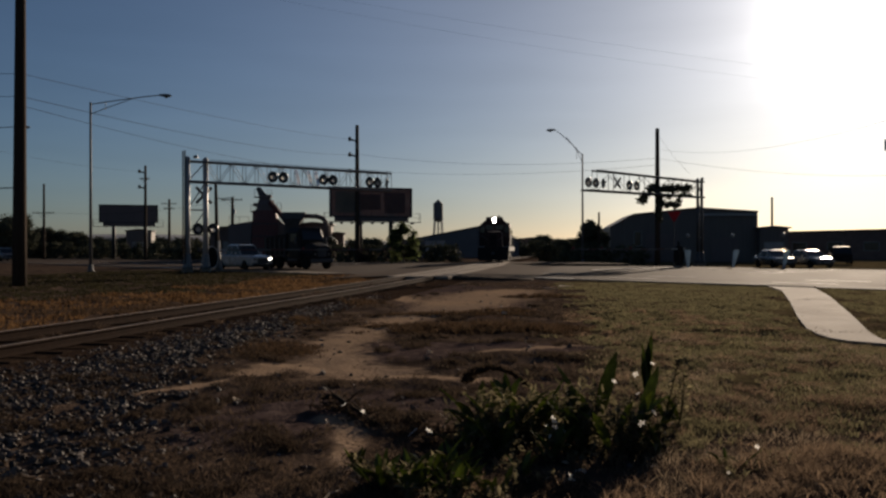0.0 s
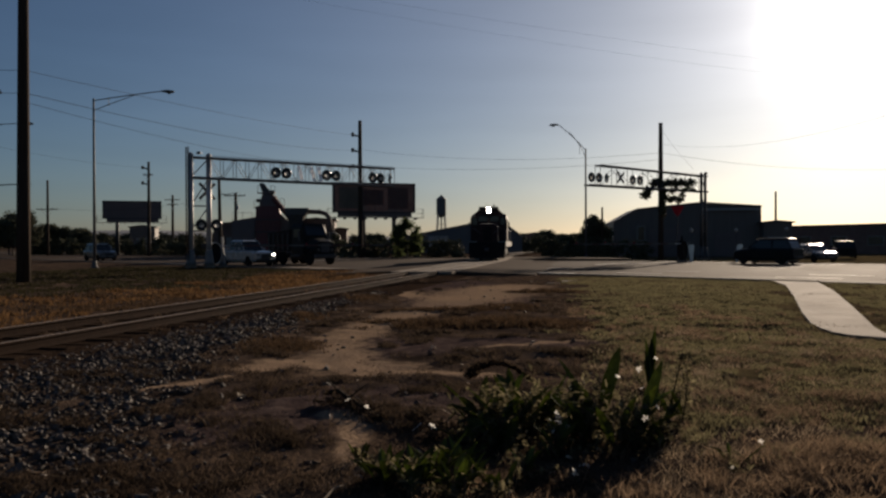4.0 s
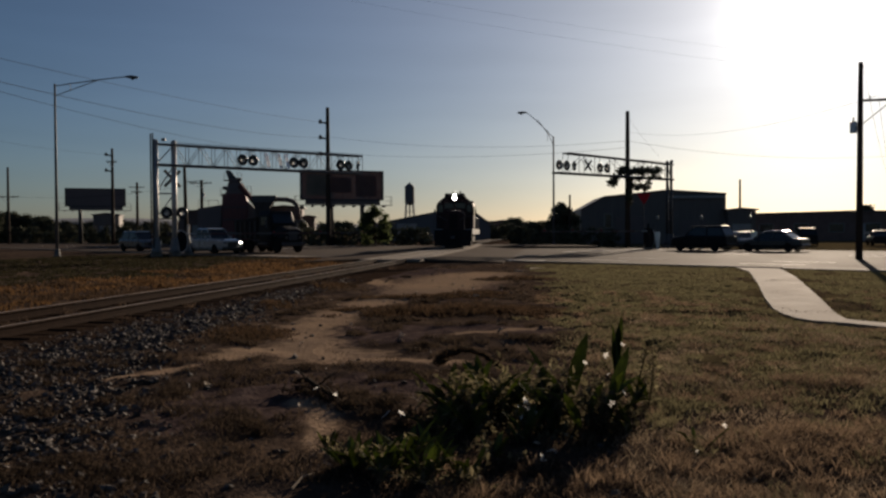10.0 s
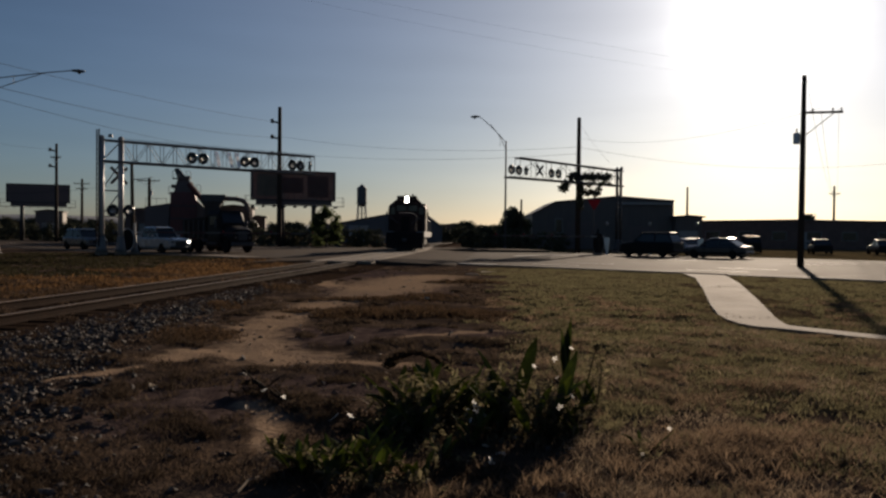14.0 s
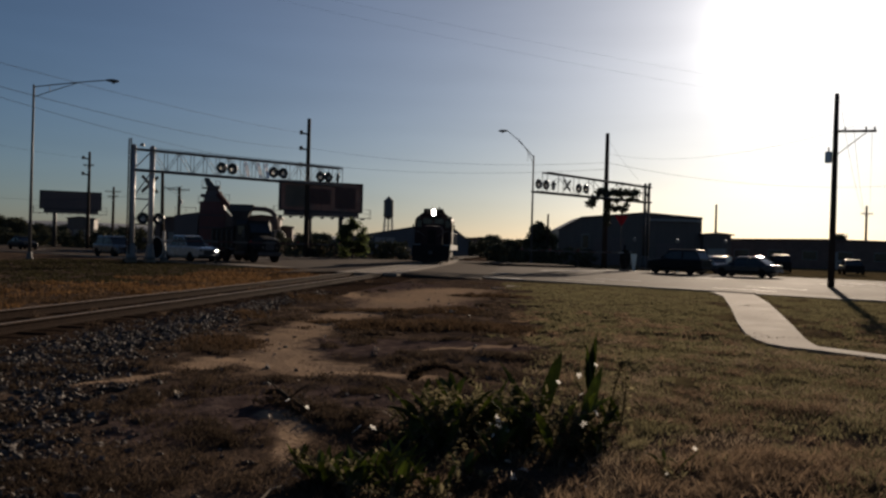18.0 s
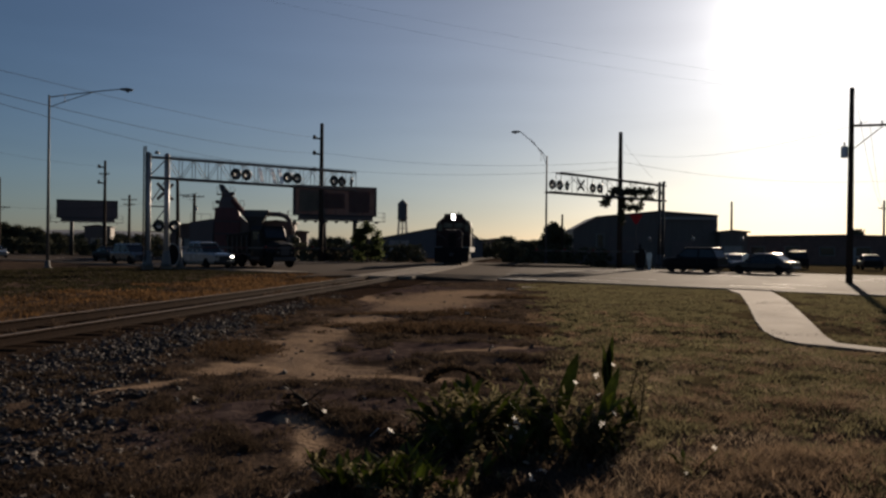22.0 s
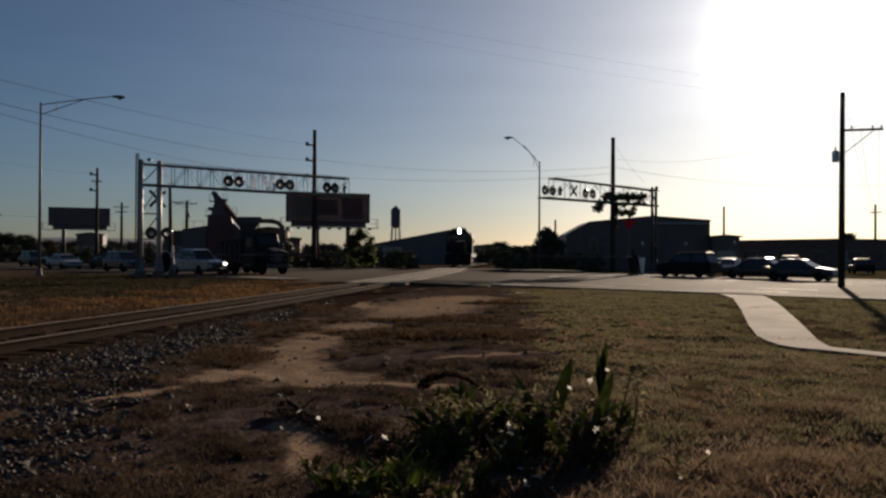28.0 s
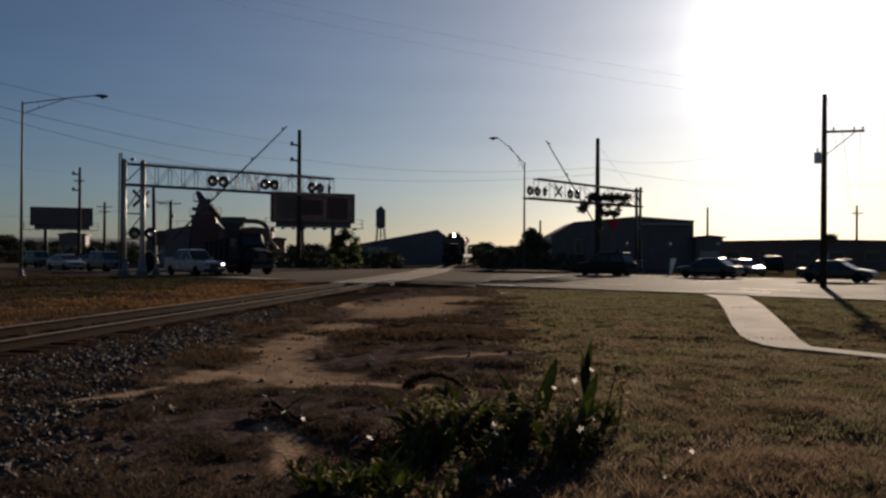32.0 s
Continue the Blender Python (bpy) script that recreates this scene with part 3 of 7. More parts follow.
def build_track():
    track = thing("railway_track", (0, 0, 0), 0, "single rusty railway track on dark wooden ties", "railway track")
    track["kind"] = "structure"
    ys = [-40 + 2.5 * i for i in range(0, 124)]
    prof = [(-0.075, -0.16), (0.075, -0.16), (0.075, -0.145), (0.012, -0.12), (0.012, -0.04), (0.036, -0.03), (0.036, 0.0), (-0.036, 0.0), (-0.036, -0.03), (-0.012, -0.04), (-0.012, -0.12), (-0.075, -0.145)]
    for side in (-1, 1):
        s, top = Shape(), Shape()
        rings, tops = [], []
        for y in ys:
            q = radians(track_turn(y))
            ax, ay = math.cos(q), -math.sin(q)
            cx, cy = track_x(y) + ax * GAUGE * side, y + ay * GAUGE * side
            rings.append([(cx + ax * u, cy + ay * u, RAIL_Z + w) for u, w in prof])
            tops.append([(cx + ax * u, cy + ay * u, RAIL_Z + w) for u, w in ((-0.03, 0.001), (0.03, 0.001), (0.03, 0.004), (-0.03, 0.004))])
        s.loft(rings)
        r = part("rail", s, RUST, track, "rusty steel rail with a worn bright top")
        part("rail_head", top.loft(tops), RAILTOP, r)
    t = Shape().box(-1.3, -0.115, -0.2, 1.3, 0.115, -0.005, 0.015)
    me = t.mesh("tie", TIE)
    y, k = -12.0, 0
    while y < 150:
        x = track_x(y)
        if not (28 < x * ROAD_N.x + y * ROAD_N.y < 66):
            ob = new("tie", me)
            ob.parent = track
            ob.matrix_basis = pose(x + 0.03 * math.sin(k * 7.1), y, 0.07 + 0.008 * math.sin(k * 3.3), 0, 0, -track_turn(y) + 1.2 * math.sin(k * 5.7))
            k += 1
        y += 0.54
    # concrete crossing panels in the road
    for i in range(16):
        y0 = 40.5 + i * 3.1
        if not (28.5 < track_x(y0) * ROAD_N.x + y0 * ROAD_N.y < 66):
            continue
        for u0, u1 in ((-1.55, -0.84), (-0.66, 0.66), (0.84, 1.55)):
            sh = Shape().box(u0, -1.5, -0.15, u1, 1.5, 0.0, 0.02)
            ob = part("crossing_panel", sh, CONCRETE, track, "pale concrete crossing panel")
            ob.matrix_basis = pose(track_x(y0), y0, RAIL_Z - 0.012, 0, 0, -track_turn(y0))
    # asphalt ramps up to the rails are part of the crossing
    s = Shape()
    lo = [y for y in np.arange(37.5, 96, 2.0) if 28.0 < track_x(y) * ROAD_N.x + y * ROAD_N.y < 66.5]
    rings = []
    for y in lo:
        x = track_x(y)
        rings.append([(x - 5.5, y + 1.0, -0.05), (x + 5.5, y - 1.0, -0.05), (x + 5.5, y - 1.0, 0.025), (x + 1.6, y - 0.2, RAIL_Z - 0.03), (x - 1.6, y + 0.2, RAIL_Z - 0.03), (x - 5.5, y + 1.0, 0.025)])
    s.loft(rings)
    tagged(part("crossing_ramp", s, RAMP), "asphalt ramp rising to the rails", "road", kind="structure")
    # the low bed under the ties
    s = Shape()
    rings = []
    for y in np.arange(-40, 270, 3.0):
        x, q = track_x(y), radians(track_turn(y))
        ax, ay = math.cos(q), -math.sin(q)
        rings.append([(x + ax * u, y + ay * u, z) for u, z in ((-3.1, -0.12), (3.1, -0.12), (2.3, -0.02), (1.5, 0.045), (-1.5, 0.045), (-2.3, -0.02))])
    s.loft(rings)
    tagged(part("track_bed", s, BED), "dark dusty ballast bed under the track", "ballast", kind="structure")


BED = material("dirty_ballast_bed", (0.044, 0.029, 0.021), (0.022, 0.015, 0.011), 0.95, scale=2.5, fine=26, bump=0.8, spec=0.0)
build_track()


def gravel_edge(y):
    """Where the spilled ballast gives way to weeds and soil."""
    return -1.7 - 0.28 * (y - 5.0) if y < 11.5 else -3.5 + 0.04 * (y - 11.5) + 0.06 * max(0.0, y - 20)


def stones(count, seed, strays):
    """Loose ballast on the near shoulder, spilling towards the camera."""
    r = np.random.default_rng(seed)
    t = (1 + 5**0.5) / 2
    ico = np.array([(-1, t, 0), (1, t, 0), (-1, -t, 0), (1, -t, 0), (0, -1, t), (0, 1, t), (0, -1, -t), (0, 1, -t), (t, 0, -1), (t, 0, 1), (-t, 0, -1), (-t, 0, 1)]) / 1.9
    fc = np.array([(0, 11, 5), (0, 5, 1), (0, 1, 7), (0, 7, 10), (0, 10, 11), (1, 5, 9), (5, 11, 4), (11, 10, 2), (10, 7, 6), (7, 1, 8), (3, 9, 4), (3, 4, 2), (3, 2, 6), (3, 6, 8), (3, 8, 9), (4, 9, 5), (2, 4, 11), (6, 2, 10), (8, 6, 7), (9, 8, 1)])
    V, F = [], []
    k = 0
    while k < count + strays:
        y = 3.5 + 34 * r.random() ** 1.7
        lo, hi = track_x(y) + 1.4, gravel_edge(y)
        x = lo + (hi - lo + 0.8) * r.random()
        if k >= count:      # strays on the bare soil
            x = hi + (0.9 + 0.1 * y - hi) * r.random()
        elif x > hi + 0.35 * r.normal() or x < -0.62 * y - 1.0 or sandy(x, y) > 0.35 and r.random() < 0.9:
            continue
        elif noise.noise((x * 0.9, y * 0.7, 21)) < -0.35 - 0.3 * r.random() or r.random() < 0.5 * max(0.0, (x - hi) + 0.6):
            continue
        off = x - track_x(y)
        size = 0.012 + 0.026 * r.random() ** 2.2
        p = ico * (1 + 0.35 * r.normal(size=(12, 1))) * size * np.array([1.25, 0.95, 0.75])
        q = r.random() * 6.28
        c, s = math.cos(q), math.sin(q)
        e = r.normal() * 0.5
        p = p @ np.array([[c, s, 0], [-s, c, 0], [0, 0, 1]]) @ np.array([[1, 0, 0], [0, math.cos(e), math.sin(e)], [0, -math.sin(e), math.cos(e)]])
        z = rise(x, y) if off > 3.0 else max(rise(x, y), 0.02 - 0.04 * max(0.0, off - 1.5) / 0.8)
        V.append(p + (x, y, z + size * 0.35))
        F.append(fc + 12 * k)
        k += 1
    me = arr_mesh("ballast_stones", np.concatenate(V), np.concatenate(F), STONE)
    tagged(new("ballast_stones", me), "loose grey crushed ballast stones beside the track", "ballast", kind="stuff")


stones(12000, 3, 450)


# ---------------------------------------------------------------- poles, lamps and wires
def utility_pole(x, y, h, r, turn=0.0, arms=(), insul=(), can=None, lean=0.0, label="weathered wooden utility pole", cap=False):
    """arms: height, half length, shift along x. insul: heights of side brackets. can: height of a transformer and its side."""
    p = thing("utility_pole", (x, y, -0.05), turn, label, "utility pole", "utility poles")
    tilt = math.tan(radians(lean)) * h
    part("shaft", Shape().path([(tilt * q, 0, h * q) for q in (0, 0.25, 0.5, 0.75, 1.0)], [r * (1.15 - 0.4 * q) for q in (0, 0.25, 0.5, 0.75, 1.0)], 10), WOOD, p, smooth=True)
    for z, half, shift in arms:
        a = part("crossarm", Shape().box(-half + shift, -r * 1.3 - 0.06, z - 0.06, half + shift, -r * 1.3 + 0.06, z + 0.06, 0.01), WOOD, p)
        for e in (-0.92, -0.5, 0.5, 0.92):
            part("insulator", Shape().turned([(0.02, 0), (0.05, 0.04), (0.03, 0.08), (0.055, 0.12), (0.02, 0.17)], (shift + half * e, -r * 1.3, z + 0.06), 6), STEEL, a)
        for e in (-1, 1) if abs(shift) < half * 0.5 else (1,):
            part("brace", Shape().tube((shift + half * 0.55 * e, -r * 1.3, z - 0.05), (0, -r, z - (0.75 if abs(shift) < half * 0.5 else 1.3)), 0.03, sides=4), GALV if abs(shift) < half * 0.5 else WOOD, p)
    for z in insul:
        b = part("bracket", Shape().path([(0, 0, z - 0.15), (-0.5, 0, z - 0.02), (-1.0, 0, z)], 0.1, 6), STEEL, p)
        part("insulator", Shape().turned([(0.07, -0.1), (0.24, -0.04), (0.13, 0.08), (0.24, 0.14), (0.13, 0.24), (0.22, 0.3), (0.07, 0.4)], (-0.85, 0, z - 0.05), 10), STEEL, b)
    if can:
        z, side = can
        c = part("transformer", Shape().turned([(0.15, 0), (0.18, 0.03), (0.18, 0.55), (0.15, 0.6), (0.05, 0.63)], (side * 0.3, 0, z), 12), GALV, p, "grey transformer can")
        part("bushing", Shape().turned([(0.03, 0), (0.05, 0.05), (0.03, 0.1), (0.05, 0.15), (0.02, 0.22)], (side * 0.3, 0, z + 0.62), 6), STEEL, c)
    return p


utility_pole(-18.62, 37.0, 15.5, 0.275, 0, lean=0.35, label="thick dark weathered wooden pole rising over dry grass")
utility_pole(-9.98, 98.0, 16.0, 0.27, 0, insul=(14.3, 12.5, 10.6), label="tall wooden pole with stand-off insulators beside a billboard")
utility_pole(-42.4, 120.0, 13.5, 0.22, 0, arms=[(11.6, 0.7, 0.0)], insul=(12.6, 10.4), label="slim wooden pole with short brackets behind a billboard")
utility_pole(-52.0, 160.0, 11.1, 0.26, 8, arms=[(10.2, 1.4, 0), (9.3, 1.0, 0)], label="wooden pole with two crossarms")
utility_pole(-61.6, 130.0, 11.7, 0.2, 8, arms=[(7.2, 1.6, 0)], label="slim wooden pole with a low crossarm")
service = utility_pole(-20.1, 75.0, 7.6, 0.17, 0, arms=[], label="short leaning wooden service pole with a side arm", lean=-1.0)
part("side_arm", Shape().path([(-0.1, 0, 6.1), (0.8, 0, 6.15), (1.65, 0, 6.3)], [0.045, 0.035, 0.02], 6), STEEL, service)
corner = utility_pole(-32.65, 60.0, 16.7, 0.16, 0, arms=[(12.5, 1.1, 0)], label="tall slim wooden pole with a crossarm and a low side arm")
part("side_arm", Shape().path([(0, 0, 5.9), (1.5, 0, 6.0), (3.1, 0, 6.0)], [0.045, 0.04, 0.025], 6), STEEL, corner)
utility_pole(-30.0, 120.0, 9.0, 0.25, 0, arms=[(8.6, 1.5, 0)], can=(6.6, 1), label="wooden pole with crossarm and transformer")
utility_pole(19.1, 75.0, 12.3, 0.23, 0, cap=True, label="thick wooden pole overgrown with vines")
utility_pole(50.8, 130.0, 9.5, 0.2, 0, label="plain wooden pole behind a low building")
utility_pole(23.4, 43.6, 10.4, 0.165, -20, arms=[(8.35, 1.0, 0.95)], can=(6.7, -1), label="wooden pole with one-sided crossarm and transformer at the road", lean=0.2)
utility_pole(69.5, 120.0, 9.4, 0.2, -20, arms=[(8.2, 0.8, 0)], label="wooden pole far along the road")
utility_pole(16.3, 88.0, 5.4, 0.13, 0, label="wooden stub post above bushes")


def street_lamp(x, y, h, reach, azim, rise_, label, bow=0.9):
    p = thing("street_lamp", (x, y, -0.05), azim, label, "street lamp", "street lamps")
    part("base", Shape().turned([(0.26, 0), (0.26, 0.1), (0.2, 0.14), (0.16, 0.5), (0.12, 0.55)], sides=12), LAMPGREY, p)
    part("pole", Shape().path([(0, 0, z * h) for z in (0.03, 0.5, 1.0)], [0.12, 0.095, 0.07], 10), LAMPGREY, p, smooth=True)
    pts = [(reach * q, 0, h - 0.15 + rise_ * (0.75 * q + 0.25 * math.sin(q * math.pi / 2))) for q in (0, 0.1, 0.2, 0.4, 0.6, 0.8, 1.0)]
    part("arm", Shape().path(pts, 0.035, 6), LAMPGREY, p, smooth=True)
    part("lower_arm", Shape().path([(0, 0, h - 0.85)] + [(reach * q, 0, h - 0.15 + rise_ * q**bow - 0.7 * (1 - q / 0.62)) for q in (0.2, 0.4, 0.6)], 0.028, 6), LAMPGREY, p, smooth=True)
    part("strut", Shape().tube((reach * 0.22, 0, h - 0.55), (reach * 0.22, 0, h - 0.1 + rise_ * 0.3), 0.02, sides=5), LAMPGREY, p)
    hd = part("lamp_head", Shape().loft([[(reach + u, w * math.cos(q), h - 0.15 + rise_ + v + k * math.sin(q)) for q in [i * math.pi / 4 for i in range(8)]] for u, w, v, k in ((-0.05, 0.05, 0, 0.05), (0.15, 0.13, 0.0, 0.09), (0.45, 0.19, -0.03, 0.13), (0.75, 0.15, -0.05, 0.1), (0.9, 0.03, -0.05, 0.03))]), LAMPGREY, p, "grey cobra head lamp", smooth=True)
    part("lamp_lens", Shape().turned([(0.14, 0.0), (0.13, -0.06), (0.08, -0.12), (0.02, -0.14)], (reach + 0.5, 0, h - 0.24 + rise_), 8), GLASS, hd)
    return p


street_lamp(-25.1, 60.0, 12.1, 5.0, -3, 0.6, "tall grey steel street lamp with a long arm over dry grass")
street_lamp(13.53, 81.6, 10.8, 2.75, 190, 2.4, "grey steel street lamp with a steeply rising arm", 0.62)
street_lamp(-40.7, 72.0, 12.0, 4.4, 3, 0.3, "tall grey steel street lamp far along the road")


def wire(a, b, sag, r=0.012):
    a, b = Vector(a), Vector(b)
    pts = [a.lerp(b, q) - Vector((0, 0, 4 * sag * q * (1 - q))) for q in [i / 16 for i in range(17)]]
    ob = part("overhead_wire", Shape().path(pts, r * 0.75, 4), WIRE)
    tagged(ob, "thin dark overhead wire between poles", "wire", "overhead wires")


wire((-18.5, 37, 9.3), (-10.9, 98, 14.3), 0.3, 0.016)
wire((-60, 30, 9.6), (-18.6, 37, 9.3), 0.4, 0.016)
wire((-18.5, 37, 8.3), (-10.9, 98, 12.5), 0.6, 0.02)
wire((-60, 30, 8.6), (-18.6, 37, 8.3), 0.4, 0.016)
wire((-18.5, 37, 7.9), (-10.9, 98, 10.6), 0.7, 0.016)
wire((-44, 60, 11.5), (-42.4, 120, 12.6), 0.8, 0.016)
wire((-61.6, 130, 7.3), (-30, 120, 8.7), 1.0, 0.02)
wire((-10.6, 98, 12.7), (19.0, 75, 9.6), 0.9, 0.016)
wire((-10.6, 98, 10.8), (19.0, 75, 9.0), 0.7, 0.016)
wire((19.1, 75, 9.6), (52, 70, 9.0), 1.5, 0.018)
wire((19.1, 75, 10.4), (24.3, 43.4, 8.6), 1.0, 0.012)
wire((24.3, 43.4, 8.5), (69.5, 120, 8.3), 1.4, 0.016)
wire((23.5, 43.5, 10.3), (69.5, 120, 8.4), 1.8, 0.016)
wire((25.2, 43.2, 8.5), (70.0, 120, 8.3), 1.4, 0.014)
wire((19.1, 75, 11.8), (22.0, 75, 8.2), 0.2, 0.012)
wire((-18.5, 37, 15.3), (23.4, 43.6, 10.2), 0.5, 0.004)
wire((-18.5, 37, 15.0), (23.4, 43.6, 9.6), 0.7, 0.004)
wire((-20.1, 75, 6.4), (-30.0, 120, 8.4), 0.5, 0.014)


# ---------------------------------------------------------------- level crossing signals
def lens_cap(r):
    """A shallow domed lens facing +y."""
    rim = [(r * math.cos(2 * math.pi * i / 14), 0.055, r * math.sin(2 * math.pi * i / 14)) for i in range(14)]
    sh = Shape()
    sh.add(rim + [(0, 0.085, 0)], [(14, (i + 1) % 14, i) for i in range(14)])
    return sh


def flasher(parent, at, face, lit=False, clear=True):
    """One round signal: a black disc with a lens through it and a short hood, in the parent's space, facing the angle face."""
    d = part("signal_disc", Shape().loft([[(r * math.cos(q), w, r * math.sin(q)) for r, w in ((0.17, 0.02), (0.175, 0.05), (0.38, 0.05), (0.41, 0.02), (0.38, -0.02), (0.175, -0.04))] for q in [2 * math.pi * i / 20 for i in range(21)]], caps=False), BLACK, parent, "black round signal backing disc")
    d.matrix_basis = pose(*at, 0, 0, face)
    part("lens", lens_cap(0.18), REDLAMP if lit else LENS_GLINT if clear else LENS_RED, d, "signal lens coloured white for its glint" if clear else "red signal lens")
    rings = [[((0.19 + k) * math.cos(q), y, (0.19 + k) * math.sin(q)) for q in [math.pi * (0.05 + 0.9 * i / 8) for i in range(9)]] for y, k in ((0.05, 0.0), (0.17, 0.0), (0.17, 0.012), (0.05, 0.012))]
    part("hood", Shape().loft(rings), BLACK, d)
    return d


def cantilever(x, y, end, top, low, label, lights, cross_at, mast_signals, ladder=True, gap=1.27, mat=None, buck=0.5, buck_side=1, plates=(), front=-1, leg_r=0.14, bays=9, arm=None, short=0.0, tip=0.0):
    """A two-legged signal mast with a lattice arm over the road. lights: distance along the arm."""
    ex, ey = end[0] - x, end[1] - y
    length = math.hypot(ex, ey)
    c = thing("crossing_signal_bridge", (x, y, -0.05), math.degrees(math.atan2(ey, ex)), label, "railway signal", "crossing signals")
    w = 0.55
    mat = mat or ALU
    arm = arm or mat
    for u in (-gap, 0.0):
        part("mast_leg", Shape().tube((u, 0, 0.25), (u, 0, top + 0.15), leg_r, leg_r * 0.93, 12), mat, c, smooth=True)
        part("leg_base", Shape().box(u - 0.32, -0.32, 0, u + 0.32, 0.32, 0.28, 0.04), CONCRETE, c, "square concrete footing")
        part("leg_skirt", Shape().turned([(leg_r + 0.2, 0.27), (leg_r + 0.13, 0.5), (leg_r + 0.04, 1.15), (leg_r, 1.3)], (u, 0, 0), 12), arm, c, "flared cast base", smooth=True)
        part("leg_cap", Shape().turned([(leg_r + 0.02, 0), (leg_r + 0.02, 0.06), (0.05, 0.2)], (u, 0, top + 0.15), 10), mat, c)
    for z in (2.6, 4.3, low, top):
        part("cross_tie", Shape().tube((-gap, 0, z), (0, 0, z), 0.05, sides=6), mat, c)
    for z0, z1 in ((2.6, 4.3), (4.3, low), (low, top)):
        part("diagonal", Shape().tube((-gap, 0, z0), (0, 0, z1), 0.04, sides=6), mat, c)
    for v in (-w / 2, w / 2):
        for z, r in ((low, 0.085), (top, 0.065)):
            part("chord", Shape().tube((-gap, v, z), (length - (short if z == top else 0.0), v, z + (tip if z == top else 0.0)), r, sides=8), arm, c)
    n = bays
    step = (length - short) / n
    for i in range(n + 1):
        u = i * step
        for v in (-w / 2, w / 2):
            part("upright", Shape().tube((u, v, low), (u, v, top + tip * i / n), 0.024, sides=5), arm, c)
        part("spacer", Shape().tube((u, -w / 2, low), (u, w / 2, low), 0.025, sides=5), arm, c)
        if i < n:
            for v in (-w / 2, w / 2):
                part("lattice_bar", Shape().tube((u, v, low if i % 2 else top), (u + step, v, top if i % 2 else low), 0.02, sides=5), arm, c)
    for u in plates:
        nrm = Vector((0.86, -0.46, 0.2)).normalized()
        tall = Vector((-0.23, 0, 0.97))
        tall = (tall - nrm * tall.dot(nrm)).normalized()
        sp = part("sign_plate", Shape().box(-0.2, -0.01, -0.55, 0.2, 0.01, 0.55, 0.004), SHINY, c, "slanting bright metal plate")
        turn = Matrix((tall.cross(nrm), nrm, tall)).transposed().to_4x4()
        sp.matrix_basis = Matrix.Translation((u, -w / 2 - 0.2, (low + top) / 2 - 0.05)) @ pose(0, 0, 0, 0, 0, -math.degrees(math.atan2(ey, ex))) @ turn
    part("walkway", Shape().box(0.2, -0.2, low + 0.05, length - 0.2, 0.2, low + 0.08), GALV, c, "steel grating walkway")
    for k in range(2):
        part("hand_line", Shape().tube((0.1, (k - 0.5) * w, top + 0.16), (length - short, (k - 0.5) * w, top + 0.14), 0.014, sides=4), arm, c)
    if ladder:
        for v in (-0.2, 0.2):
            part("ladder_rail", Shape().tube((-gap - 0.24, v, 0.6), (-gap - 0.24, v, top + 0.7), 0.045, sides=6), RUST, c)
        for i in range(20):
            part("rung", Shape().tube((-gap - 0.24, -0.2, 0.9 + 0.33 * i), (-gap - 0.24, 0.2, 0.9 + 0.33 * i), 0.014, sides=4), GALV, c)
    mz = (low + top) / 2 - 0.1
    for u, face in lights:
        flasher(c, (u, front * 0.38, mz), face)
        part("light_bracket", Shape().tube((u, front * 0.2, mz), (u, front * 0.36, mz), 0.035, sides=6), BLACK, c)
    for side in (buck_side,):
        cb = new("crossbuck")
        cb.parent = c
        cb.matrix_basis = pose(cross_at[0], side * 0.36, cross_at[1], 0, 0, 0)
        for e in (-45, 45):
            b = part("crossbuck_board", Shape().box(-buck, -0.012, -0.1, buck, 0.012, 0.1, 0.004), LAMPGREY, cb, "dark-backed crossbuck board")
            b.matrix_basis = pose(0, 0.014 * (1 if e > 0 else -1), 0, 0, e, 0)
    for u in mast_signals:
        flasher(c, (u, front * 0.3, 3.0), 180 if front < 0 else 0)
    if mast_signals:
        part("light_bar", Shape().tube((min(mast_signals) - 0.1, 0, 3.0), (max(mast_signals) + 0.1, 0, 3.0), 0.04, sides=6), BLACK, c)
    part("bell", Shape().turned([(0.02, 0.2), (0.12, 0.16), (0.16, 0.05), (0.17, 0.0), (0.02, -0.02)], (-0.7, 0, top + 0.25), 12), STEEL, c)
    return c, length


cantilever(-16.35, 58.0, (-4.25, 67.0), 7.6, 6.22, "aluminium railway signal bridge with lattice arm on near side", ((4.84, 180), (5.66, 180), (8.96, 180), (9.76, 180), (13.0, 180), (13.7, 195), (14.55, 250)), (0.02, 5.35), (-0.66, 0.42), buck=0.78, plates=(6.75, 7.75, 8.35), leg_r=0.19, bays=16, arm=DULL_SHADED)
cantilever(23.3, 77.0, (11.3, 67.4), 7.7, 6.3, "grey railway signal bridge with lattice arm on far side", ((15.3, 0), (14.4, 0), (13.5, 20), (10.2, 0), (9.25, 0)), (11.7, 7.05), (), gap=0.62, mat=STEEL, ladder=False, buck=0.6, front=1, bays=7, short=1.25, tip=0.25)


GATE_Z = 1.57


